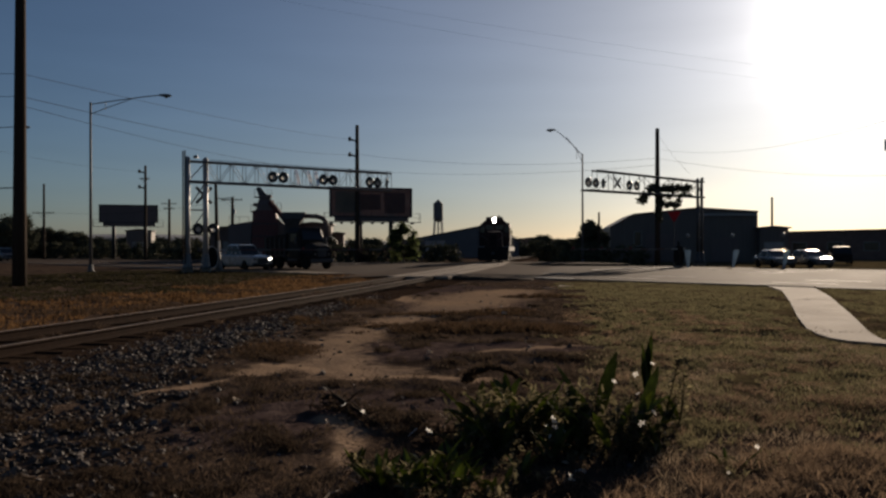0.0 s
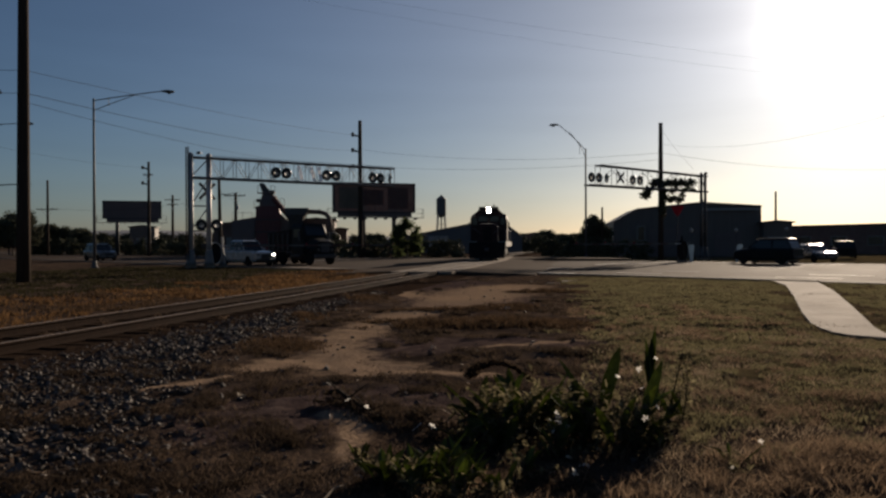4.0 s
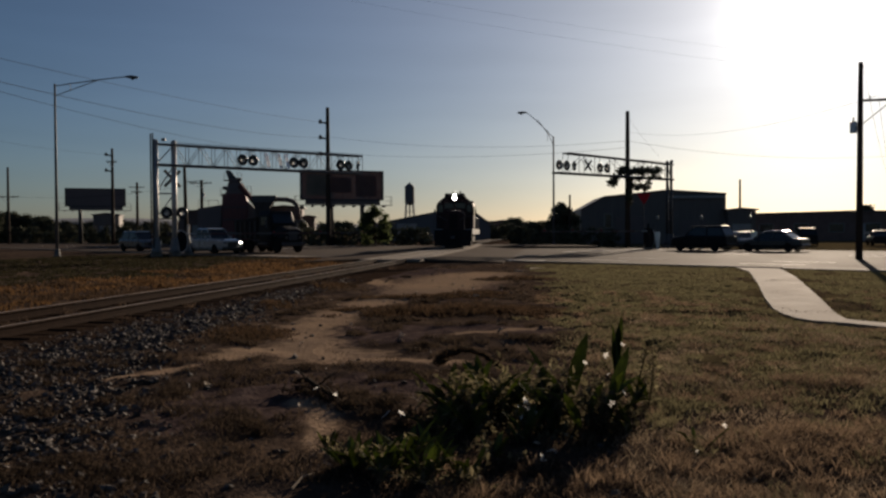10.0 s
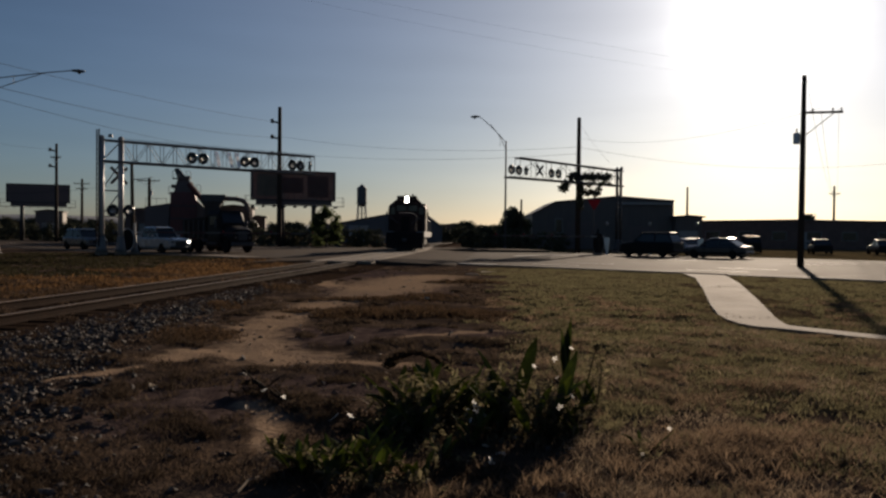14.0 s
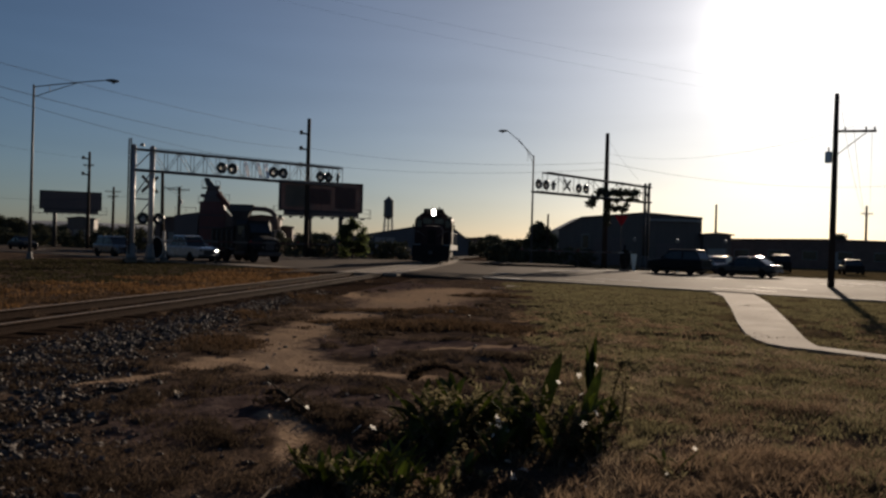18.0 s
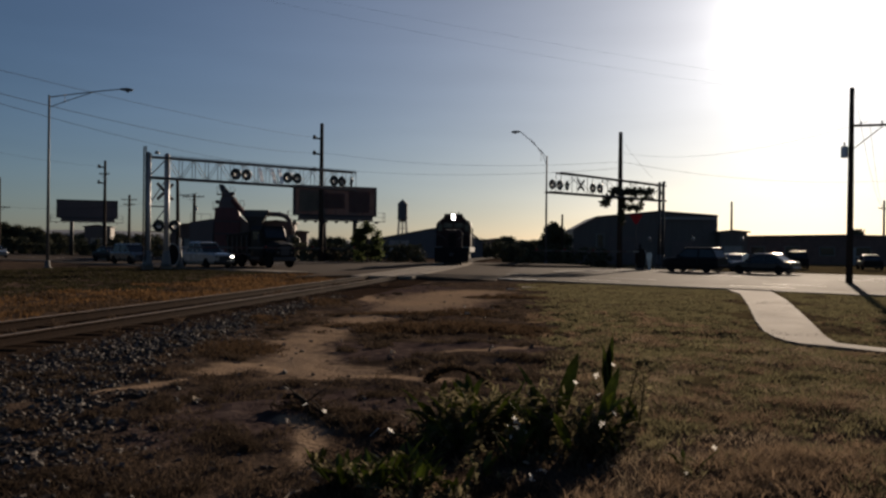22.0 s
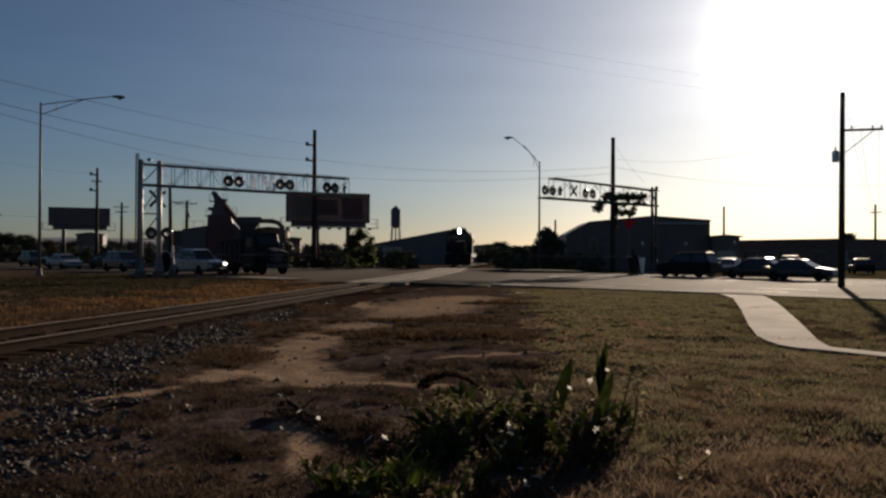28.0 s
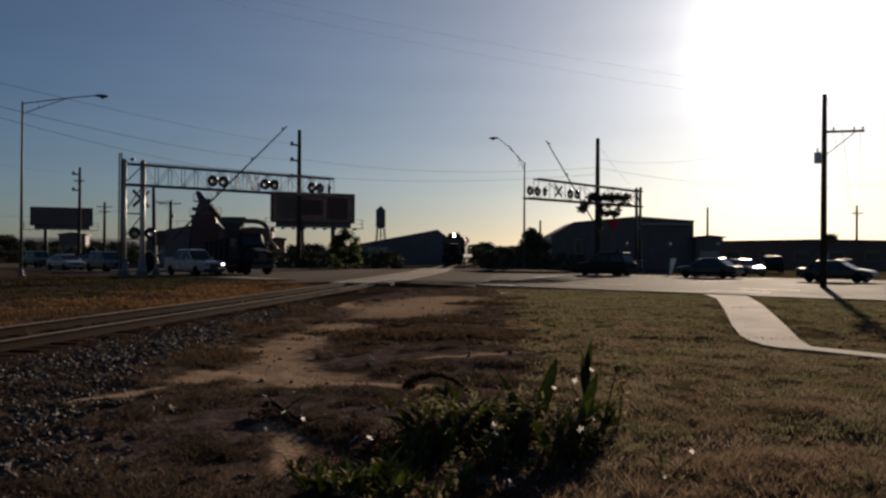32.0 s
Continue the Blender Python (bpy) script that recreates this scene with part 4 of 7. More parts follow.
def crossing_gate(x, y, towards, length, label, paint):
    g = thing("crossing_gate", (x, y, -0.05), math.degrees(math.atan2(towards[1], towards[0])), label, "crossing gate", "crossing gates")
    part("post", Shape().tube((0, 0, 0), (0, 0, 2.2), 0.09, sides=10), paint, g)
    part("post_base", Shape().box(-0.3, -0.3, 0, 0.3, 0.3, 0.2, 0.03), CONCRETE, g)
    part("post_skirt", Shape().turned([(0.3, 0.18), (0.22, 0.45), (0.13, 1.1), (0.1, 1.4)], sides=12), DULL_SHADED if paint is ALU else paint, g, "flared cast base", smooth=True)
    part("mechanism", Shape().loft([[(-0.62 + 0.42 * math.cos(q), v, 1.05 + 0.72 * math.sin(q)) for q in [2 * math.pi * i / 18 for i in range(18)]] for v in (-0.6, -0.25)]), LOCO_BLACK, g, "dark oval gate mechanism case")
    part("mechanism_rim", Shape().loft([[(-0.62 + k * 0.42 * math.cos(q), v, 1.05 + k * 0.72 * math.sin(q)) for k, v in ((1.0, -0.62), (1.1, -0.62), (1.1, -0.22), (1.0, -0.22))] for q in [2 * math.pi * i / 18 for i in range(19)]], caps=False), paint, g, "pale case rim")
    arm = new("gate_arm")
    arm.parent = g
    arm.matrix_basis = pose(0, -0.35, GATE_Z)
    n = 12
    for i in range(n):
        a, b = 0.4 + (length - 0.4) * i / n, 0.4 + (length - 0.4) * (i + 1) / n
        t = 0.07 - 0.035 * i / n
        part("stripe", Shape().box(a, -0.02, -t, b, 0.02, t, 0.004), GATE_RED if i % 2 else GATE_PALE, arm, "red stripe" if i % 2 else "white stripe")
    for q in (0.45, 0.72, 0.97):
        part("gate_lamp", Shape().turned([(0.02, -0.06), (0.07, -0.05), (0.07, 0.05), (0.02, 0.06)], (length * q, 0, 0.12), 8, "y"), LENS_RED, arm, "small red gate lamp")
    part("counterweight", Shape().box(-1.5, -0.06, -0.16, -0.95, 0.06, 0.16, 0.03), STEEL, arm)
    for v in (-0.06, 0.06):
        part("support", Shape().box(-1.2, v - 0.02, -0.05, 0.5, v + 0.02, 0.05), ALU, arm)
    return arm


# stripe colours, both kept dark: a dull grey-white and a deep red
GATE_PALE = material("dull_gate_white", (0.12, 0.11, 0.1), (0.08, 0.075, 0.068), 0.7, scale=3, bump=0)
GATE_RED = material("gate_red_paint", (0.07, 0.02, 0.018), (0.05, 0.015, 0.014), 0.5, scale=3, bump=0)
gate_left = crossing_gate(-15.78, 59.31, (0.888, 0.46), 13.4, "crossing gate with red and white striped arm", ALU)
gate_right = crossing_gate(19.5, 69.72, (-0.789, -0.614), 12.55, "far crossing gate with striped arm", LOCO_BLACK)


# ---------------------------------------------------------------- billboards and tower
def billboard(x, y, turn, width, z0, z1, posts, mat, label, patches=0):
    b = thing("billboard", (x, y, -0.05), turn, label, "billboard", "billboards")
    part("panel", Shape().box(-width / 2, -0.12, z0 + 0.6, width / 2, 0.12, z1, 0.03), mat, b)
    part("apron", Shape().box(-width / 2 + 0.5, -0.1, z0, width / 2 - 0.35, 0.1, z0 + 0.6), BOARD, b)
    for side, e in ((-1, 0), (1, 0)):
        part("frame_side", Shape().box(side * width / 2 - 0.1, -0.2, z0 + 0.55, side * width / 2 + 0.1, 0.2, z1 + 0.06, 0.02), STEEL, b)
    for z in (z0 + 0.58, z1):
        part("frame_rail", Shape().box(-width / 2 + 0.1, -0.2, z - 0.06, width / 2 - 0.1, 0.2, z + 0.06, 0.02), STEEL, b)
    for i in range(1, 6):
        part("panel_seam", Shape().box(-width / 2 + width * i / 6 - 0.03, -0.135, z0 + 0.66, -width / 2 + width * i / 6 + 0.03, -0.12, z1 - 0.07), BOARD, b)
    for i in range(patches):
        part("poster_patch", Shape().box(-width / 2 + width * (0.06 + 0.3 * i), -0.14, z0 + 1.0 + 0.4 * (i % 2), -width / 2 + width * (0.3 + 0.31 * i), -0.137, z1 - 0.5 - 0.3 * (i == 1)), (POSTER_G, POSTER_P, POSTER_P)[i], b)
    for u in posts:
        part("post", Shape().tube((u, 0.3, 0), (u, 0.3, z1 - 0.5), 0.3, 0.26, 10), STEEL, b, smooth=True)
    part("catwalk", Shape().box(-width / 2 - 0.9, -1.1, z0 - 0.12, width / 2 + 0.9, -0.4, z0 - 0.06), STEEL, b, "steel maintenance catwalk")
    for i in range(9):
        u = -width / 2 + width * i / 8
        part("catwalk_bracket", Shape().box(u - 0.04, -1.1, z0 - 0.3, u + 0.04, 0.2, z0 - 0.12), STEEL, b)
    for u in (-width / 2 - 0.85, width / 2 + 0.85):
        for v in (-1.05, -0.45):
            part("rail_post", Shape().tube((u, v, z0 - 0.1), (u, v, z0 + 0.95), 0.025, sides=5), STEEL, b)
        for z in (z0 + 0.45, z0 + 0.95):
            part("guard_rail", Shape().tube((u, -1.05, z), (u, -0.45, z), 0.022, sides=5), STEEL, b)
            part("guard_rail", Shape().tube((u, -1.05, z), (u - 0.9 * (1 if u > 0 else -1), -1.05, z), 0.022, sides=5), STEEL, b)
    return b


billboard(-48.5, 130.0, 18, 8.4, 5.15, 8.4, (-2.2, 2.4), BOARD, "dark blank billboard on two steel posts above a field")
billboard(-8.5, 100.0, 20, 9.9, 4.85, 8.85, (-1.3, 2.5), POSTER, "weathered reddish billboard on two steel posts", 3)


def water_tower(x, y):
    t = thing("water_tower", (x, y, 0), 10, "grey water tower with conical roof on pale legs", "water tower")
    part("tank", Shape().turned([(0.6, 20.2), (2.4, 20.9), (3.4, 22.5), (3.5, 23.0), (3.5, 33.0)], sides=20), TANK, t, smooth=False)
    part("roof", Shape().turned([(3.75, 32.95), (3.7, 33.2), (1.6, 35.2), (0.4, 36.0), (0.35, 36.5), (0.05, 36.6)], sides=20), TANK, t, "dark conical roof")
    part("balcony", Shape().turned([(3.5, 22.6), (4.3, 22.6), (4.3, 22.8), (3.5, 22.8)], sides=20), TANK, t)
    part("riser", Shape().tube((0, 0, 0), (0, 0, 20.6), 0.5, sides=10), LEG, t)
    feet = [(5.4 * math.cos(q), 5.4 * math.sin(q)) for q in [math.pi / 4 + i * math.pi / 2 for i in range(4)]]
    for i, (a, b) in enumerate(feet):
        part("leg", Shape().tube((a, b, 0), (a * 0.63, b * 0.63, 22.7), 0.35, sides=8), LEG, t)
        c, d = feet[(i + 1) % 4]
        for z in (8.0, 15.5):
            q = 1 - 0.37 * z / 22.7
            part("strut", Shape().tube((a * q, b * q, z), (c * q, d * q, z), 0.16, sides=5), LEG, t)
        for z0, z1 in ((0.2, 8), (8, 15.5), (15.5, 22)):
            q0, q1 = 1 - 0.37 * z0 / 22.7, 1 - 0.37 * z1 / 22.7
            part("tie_rod", Shape().tube((a * q0, b * q0, z0), (c * q1, d * q1, z1), 0.08, sides=4), LEG, t)
    return t


water_tower(-3.4, 600.0)


# ---------------------------------------------------------------- buildings
def shed(name, x, y, turn, width, depth, eave, ridge, wall, roof, label, ribs=24, doors=(), windows=(), ridge_at=0.5, eave_r=None):
    """A sheet-metal building with its front on -y; the gable faces the front. ridge_at: where the ridge lies across the width."""
    b = thing(name, (x, y, -0.05), turn, label, "building", "buildings")
    rx = -width / 2 + width * ridge_at
    er = eave if eave_r is None else eave_r
    out = [(-width / 2, 0), (width / 2, 0), (width / 2, er), (rx, ridge), (-width / 2, eave)]
    part("wall", Shape().prism(out, -depth / 2, depth / 2), wall, b)
    for a, c in (((-width / 2 - 0.3, eave - 0.05), (rx, ridge + 0.02)), ((rx, ridge + 0.02), (width / 2 + 0.3, er - 0.05))):
        part("roof", Shape().loft([[(a[0], v, a[1]), (c[0], v, c[1]), (c[0], v, c[1] + 0.14), (a[0], v, a[1] + 0.14)] for v in (-depth / 2 - 0.3, depth / 2 + 0.3)]), roof, b)
    for i in range(ribs):
        u = -width / 2 + width * (i + 0.5) / ribs
        e0 = er if u > rx else eave
        z = e0 + (ridge - e0) * (1 - abs(u - rx) / max(abs((width / 2 if u > rx else -width / 2) - rx), 0.01))
        part("wall_rib", Shape().box(u - 0.05, -depth / 2 - 0.045, 0.1, u + 0.05, -depth / 2 - 0.003, z - 0.12), wall, b)
    for u, w, h in doors:
        d = part("roller_door", Shape().box(u - w / 2, -depth / 2 - 0.07, 0.05, u + w / 2, -depth / 2 - 0.01, h), TRIM, b, "pale roller door")
        for k in range(int(h / 0.4)):
            part("door_slat", Shape().box(u - w / 2 + 0.05, -depth / 2 - 0.095, 0.12 + 0.4 * k, u + w / 2 - 0.05, -depth / 2 - 0.07, 0.44 + 0.4 * k, 0.01), TRIM, d)
    for u, z, w, h in windows:
        wd = part("window", Shape().box(u - w / 2 - 0.07, -depth / 2 - 0.08, z - 0.07, u + w / 2 + 0.07, -depth / 2 - 0.01, z + h + 0.07), TRIM, b)
        part("pane", Shape().box(u - w / 2, -depth / 2 - 0.1, z, u + w / 2, -depth / 2 - 0.08, z + h), GLASS, wd)
    return b


def warehouse():
    """The long front stands on -y; the roofline rises in two slopes and falls again."""
    b = thing("warehouse", (27.9, 103.0, -0.05), -6, "dark sheet-metal warehouse with a low broken roofline", "building", "buildings")
    line = [(-7.9, 4.0), (-5.2, 5.5), (2.0, 6.2), (8.7, 5.75)]
    top = lambda u: next(a[1] + (c[1] - a[1]) * (u - a[0]) / (c[0] - a[0]) for a, c in zip(line[:-1], line[1:]) if u <= c[0])
    part("wall", Shape().prism([(-7.9, 0), (8.7, 0)] + line[::-1], -6, 6), SHEET, b)
    for (u0, z0), (u1, z1) in zip(line[:-1], line[1:]):
        part("roof", Shape().loft([[(u0 - 0.02, v, z0), (u1 + 0.02, v, z1), (u1 + 0.02, v, z1 + 0.14), (u0 - 0.02, v, z0 + 0.14)] for v in (-6.3, 6.3)]), SHEET, b)
    part("fascia", Shape().box(2.0, -6.42, 5.3, 8.5, -6.31, 5.6, 0.02), TRIM, b, "dull pale fascia strip")
    for i in range(33):
        u = -7.7 + 0.5 * i
        part("wall_rib", Shape().box(u - 0.05, -6.045, 0.1, u + 0.05, -6.003, top(u) - 0.15), SHEET, b)
    for u, w, h in ((-2.0, 3.6, 3.2), (5.0, 3.0, 2.8)):
        d = part("roller_door", Shape().box(u - w / 2, -6.1, 0.05, u + w / 2, -6.05, h), BOARD, b, "dark roller door")
        for k in range(int(h / 0.4)):
            part("door_slat", Shape().box(u - w / 2 + 0.05, -6.13, 0.12 + 0.4 * k, u + w / 2 - 0.05, -6.1, 0.44 + 0.4 * k, 0.01), BOARD, d)
    wd = part("window", Shape().box(-5.2, -6.1, 1.9, -4.3, -6.05, 3.6), TRIM, b)
    part("pane", Shape().box(-5.12, -6.13, 1.98, -4.38, -6.1, 3.52), GLASS, wd)


warehouse()
shed("annex", 37.7, 99.5, -6, 3.1, 10.0, 3.9, 4.0, SHEET, SHEET, "low flat annex beside the warehouse", 8, ((0, 2.2, 2.3),))
shed("long_building", 62.0, 118.0, -24, 46.0, 10.0, 3.7, 4.05, BRICK_D, SHEET, "long low dark building along the road", 0, ((-16, 2.4, 2.4), (2, 2.4, 2.4)), [(-20 + 4.5 * i, 1.3, 1.8, 1.1) for i in range(9)])
shed("blue_warehouse", 1.6, 160.0, 4, 21.0, 30.0, 2.7, 5.9, SHEET_BLUE, SHEET_BLUE, "blue-grey warehouse with a sloping roof beyond the track", 20, ((-4, 3.4, 3.0),), (), 0.8)
shed("yard_building", 21.5, 210.0, 0, 14.0, 10.0, 3.4, 4.2, BRICK_D, SHEET, "small dark building behind trees", 0, ((0, 2.5, 2.4),), ((4, 1.2, 1.2, 1.0),))
shed("works_building", -26.5, 116.0, 10, 10.0, 9.0, 4.4, 4.6, BRICK_D, SHEET, "dark flat-roofed works building behind the crossing", 0, ((-2, 2.6, 2.6),), ((2.5, 1.6, 1.4, 1.0),))
shed("storage_shed", -61.0, 170.0, 12, 4.8, 6.0, 5.2, 5.5, SHEET, SHEET, "grey flat-roofed storage shed beyond the field", 8, ((0, 2.4, 3),))


def hopper_works(x, y):
    w = thing("hopper_tower", (x, y, -0.05), 8, "dark red hopper tower with conveyor at a works yard", "industrial tower")
    ring = lambda x0, x1, v, z: [(x0, -v, z), (x1, -v, z), (x1, v, z), (x0, v, z)]
    part("tower_body", Shape().loft([ring(-1.55, 1.6, 1.5, 0), ring(-1.55, 1.65, 1.5, 5.4), ring(-1.5, 1.35, 1.4, 6.6)]), REDWORKS, w, "dark red sheet-metal hopper")
    part("upper_bin", Shape().loft([ring(-1.1, 1.25, 1.2, 6.6), ring(-0.95, 1.15, 1.1, 7.4), ring(-0.8, 0.95, 0.9, 8.0)]), BOARD, w)
    part("neck", Shape().loft([ring(-0.75, 0.75, 0.6, 8.0), ring(-0.8, 0.4, 0.6, 8.6)]), BOARD, w)
    part("head_house", Shape().loft([ring(-0.85, 0.3, 0.5, 8.6), ring(-0.95, 0.0, 0.5, 8.9), ring(-1.15, -0.45, 0.4, 9.5), ring(-1.05, -0.65, 0.3, 9.65)]), STEEL, w)
    for z in (1.6, 3.2, 4.8):
        part("girt", Shape().box(-1.62, -1.6, z, 1.7, -1.5, z + 0.12), STEEL, w)
    for k, (u, z) in enumerate(((1.15, 7.0), (0.95, 7.6), (-1.2, 7.3), (0.6, 8.4))):
        part("vent_box", Shape().box(u - 0.25, -1.3, z - 0.2, u + 0.25, -0.7, z + 0.25, 0.04), BOARD, w)
    part("conveyor", Shape().path([(0.7, -1.6, 7.7), (1.6, -1.6, 6.6), (2.9, -1.6, 4.9), (3.8, -1.6, 3.7), (4.4, -1.6, 2.9)], 0.33, 8), REDWORKS, w, "sloping dark red conveyor tube")
    for z, x0, x1 in ((6.35, -1.8, -1.05), (8.3, -1.35, -0.5), (8.3, 0.3, 0.9), (6.6, 1.5, 2.1)):
        pl = part("platform", Shape().box(x0, -1.5, z, x1, 0.6, z + 0.06), STEEL, w)
        for u in (x0 + 0.05, x1 - 0.05):
            for v in (-1.45, 0.55):
                part("stanchion", Shape().tube((u, v, z), (u, v, z + 0.95), 0.025, sides=4), STEEL, pl)
        part("hand_rail", Shape().tube((x0, -1.45, z + 0.95), (x1, -1.45, z + 0.95), 0.025, sides=4), STEEL, pl)
    for i in range(5):
        part("wall_rib", Shape().box(-1.1 + 0.6 * i, -1.56, 0.2, -1.0 + 0.6 * i, -1.5, 4.2), REDWORKS, w)
    part("lean_to", Shape().prism([(1.66, 0), (4.3, 0), (4.3, 3.0), (1.66, 5.6)], -1.3, 1.2), BOARD, w, "dark lean-to under the conveyor")
    part("side_bin", Shape().loft([[(-4.6, -1.2, 0), (-1.9, -1.2, 0), (-1.9, 1.2, 0), (-4.6, 1.2, 0)], [(-4.6, -1.2, 4.7), (-1.6, -1.2, 5.2), (-1.6, 1.2, 5.2), (-4.6, 1.2, 4.7)]]), BOARD, w, "dark side bin")
    for u in (-4.5, -3.2, -2.0):
        part("bin_rail_post", Shape().tube((u, -1.15, 4.6), (u, -1.15, 5.8), 0.03, sides=4), STEEL, w)
    part("bin_rail", Shape().tube((-4.5, -1.15, 5.75), (-2.0, -1.15, 5.75), 0.03, sides=4), STEEL, w)
    return w


hopper_works(-23.2, 110.0)


def dust_collector(x, y):
    """A cyclone on legs with an arched duct down to its fan."""
    w = thing("dust_collector", (x, y, -0.05), 4, "dark cyclone dust collector with an arched duct", "industrial machine")
    part("cyclone", Shape().loft([[(-a, -b, z), (c, -b, z), (c, b, z), (-a, b, z)] for a, c, b, z in ((0.2, 0.35, 0.3, 2.4), (0.9, 0.8, 0.8, 4.6), (1.25, 1.3, 1.0, 5.4), (1.3, 1.75, 1.0, 6.1), (1.2, 1.6, 0.9, 6.25))]), STEEL, w, "dark sheet-metal dust hopper")
    for a, b in ((-0.9, -0.9), (0.9, -0.9), (0.9, 0.9), (-0.9, 0.9)):
        part("leg", Shape().tube((a, b, 0), (a * 0.95, b * 0.95, 5.0), 0.08, sides=5), STEEL, w)
    part("duct", Shape().path([(0.6, 0, 5.8), (1.6, 0, 5.8), (3.0, 0, 5.75), (3.7, 0, 5.55), (4.15, 0, 5.1), (4.35, 0, 4.4), (4.35, 0, 3.2)], 0.3, 10), BOARD, w, "dark arched duct", smooth=True)
    for u in (1.6, 3.0):
        part("duct_flange", Shape().turned([(0.3, -0.05), (0.38, -0.05), (0.38, 0.05), (0.3, 0.05)], (u, 0, 5.78), 12, "x"), STEEL, w)
    part("duct_brace", Shape().tube((1.3, 0, 4.2), (1.3, 0, 5.6), 0.06, sides=5), STEEL, w)
    part("fan_case", Shape().turned([(0.2, -0.5), (1.0, -0.45), (1.05, 0.45), (0.2, 0.5)], (4.6, 0, 2.2), 14, "y"), STEEL, w)
    part("fan_base", Shape().box(3.8, -0.7, 0, 5.4, 0.7, 1.2, 0.05), CONCRETE, w)
    return w


dust_collector(-19.1, 107.0)
shed("works_shed", -22.0, 114.5, 4, 13.0, 4.0, 4.3, 4.45, BOARD, SHEET, "dark flat-roofed works shed between tower and fan house", 20, ((3, 2.4, 2.6),))
shed("fan_house", -16.9, 111.0, 4, 4.6, 5.0, 4.75, 4.95, BOARD, SHEET, "dark flat-roofed fan house at the works", 8, ((0, 1.2, 2.1),))
shed("pump_shed", -14.0, 112.0, 4, 1.7, 3.0, 3.6, 3.7, BOARD, SHEET, "small dark pump shed at the works", 0, ((0, 0.9, 2.0),))


# ---------------------------------------------------------------- trees, bushes and hills
def leaf_cloud(clumps, per, size, r):
    """Quads scattered on the shells of clumps (x, y, z, radius)."""
    V, F = [], []
    k = 0
    for cx, cy, cz, rad in clumps:
        n = int(per * rad * rad) + 6
        d = r.normal(size=(n, 3))
        d /= np.linalg.norm(d, axis=1)[:, None]
        c = np.array((cx, cy, cz)) + d * rad * (0.2 + 0.85 * r.random((n, 1)) ** 0.7) * (1, 1, 0.85)
        a = r.normal(size=(n, 3))
        a /= np.linalg.norm(a, axis=1)[:, None]
        b = np.cross(a, r.normal(size=(n, 3)))
        b /= np.linalg.norm(b, axis=1)[:, None] + 1e-6
        s = size * (0.6 + 0.8 * r.random((n, 1)))
        inner = r.random((n, 1)) < 0.3
        c = np.where(inner, np.array((cx, cy, cz)) + (c - (cx, cy, cz)) * 0.62, c)
        s = np.where(inner, s + 0.14 * rad, s)
        q = np.stack([c - a * s, c + b * s * 0.55, c + a * s, c - b * s * 0.55], 1).reshape(-1, 3)
        V.append(q)
        F.append(np.arange(4 * n).reshape(-1, 4) + k)
        k += 4 * n
    return np.concatenate(V), np.concatenate(F)


def tree(x, y, h, spread, mat=None, label="dark leafy tree beyond the field", seed=1, per=230, size=0.14, low=0.3, name="tree", cat="tree"):
    r = np.random.default_rng(seed)
    t = thing(name, (x, y, -0.05), 0, label, cat, cat + "s")
    s = Shape()
    s.path([(0, 0, 0), (0.05 * h * r.normal() * 0.3, 0, h * 0.25), (0, 0.02 * h, h * 0.6)], [0.045 * h * 0.7, 0.03 * h * 0.7, 0.012 * h], 8)
    clumps = []
    for i in range(20 + int(spread * 5)):
        q, e = r.random() * 6.28, r.random()
        z = h * (low + (0.95 - low) * r.random())
        k = spread * (0.35 + 0.65 * e) * math.sqrt(max(0.1, 1 - ((z / h - low) / (1.05 - low)) ** 2.2))
        p = (k * math.cos(q), k * math.sin(q), z)
        clumps.append((*p, spread * (0.3 + 0.22 * r.random())))
        if i < 8:
            s.path([(0, 0, h * 0.22), (p[0] * 0.5, p[1] * 0.5, (h * 0.22 + z) / 2), p], [0.012 * h, 0.008 * h, 0.003 * h], 5)
    clumps.append((0, 0, h * 0.85, spread * 0.35))
    part("trunk", s, BARK, t)
    v, f = leaf_cloud(clumps, per, size, r)
    c = new("crown", arr_mesh("crown", v, f, mat or LEAF_D))
    c.parent = t
    return t


for i, (x, y, h, sp) in enumerate(((-66, 128, 6.0, 2.6), (-71, 140, 7.0, 3.0), (-78, 150, 6.0, 3.0), (-70.5, 152, 5.0, 2.8), (-67.5, 154, 4.6, 2.6), (-65.0, 151, 4.0, 2.2), (-62.5, 152, 3.4, 2.0), (-74, 156, 5.2, 2.8))):
    tree(x, y, h, sp, seed=20 + i)
tree(-4.3, 92.0, 4.3, 1.7, LEAF, "pale green backlit bushy tree below a billboard", 31, 200, 0.13, 0.12)
for i, (x, y, h, sp) in enumerate(((15.6, 90, 4.3, 1.6), (13.4, 92, 2.4, 1.3), (16.5, 91, 4.1, 1.2), (20.0, 170, 3.8, 2.4), (26, 172, 3.4, 2.2), (12.0, 96, 2.0, 1.3), (15.1, 89.4, 3.5, 1.4), (16.3, 89.5, 3.7, 1.3), (15.7, 89.0, 2.2, 1.5))):
    tree(x, y, h, sp, seed=40 + i, per=420, low=0.05, label="dense dark bushy tree beside the road")
for i in range(9):
    tree(20 + 5.5 * i + 3 * math.sin(i * 2.3), 230 + 12 * math.sin(i * 1.7), 3.8 + 1.2 * math.sin(i * 3.1), 2.6, seed=60 + i, per=60, size=0.24, low=0.1, label="distant dark tree beyond the crossing")
tree(66.0, 120.0, 5.0, 1.5, seed=77, label="rounded dark tree behind the long building")


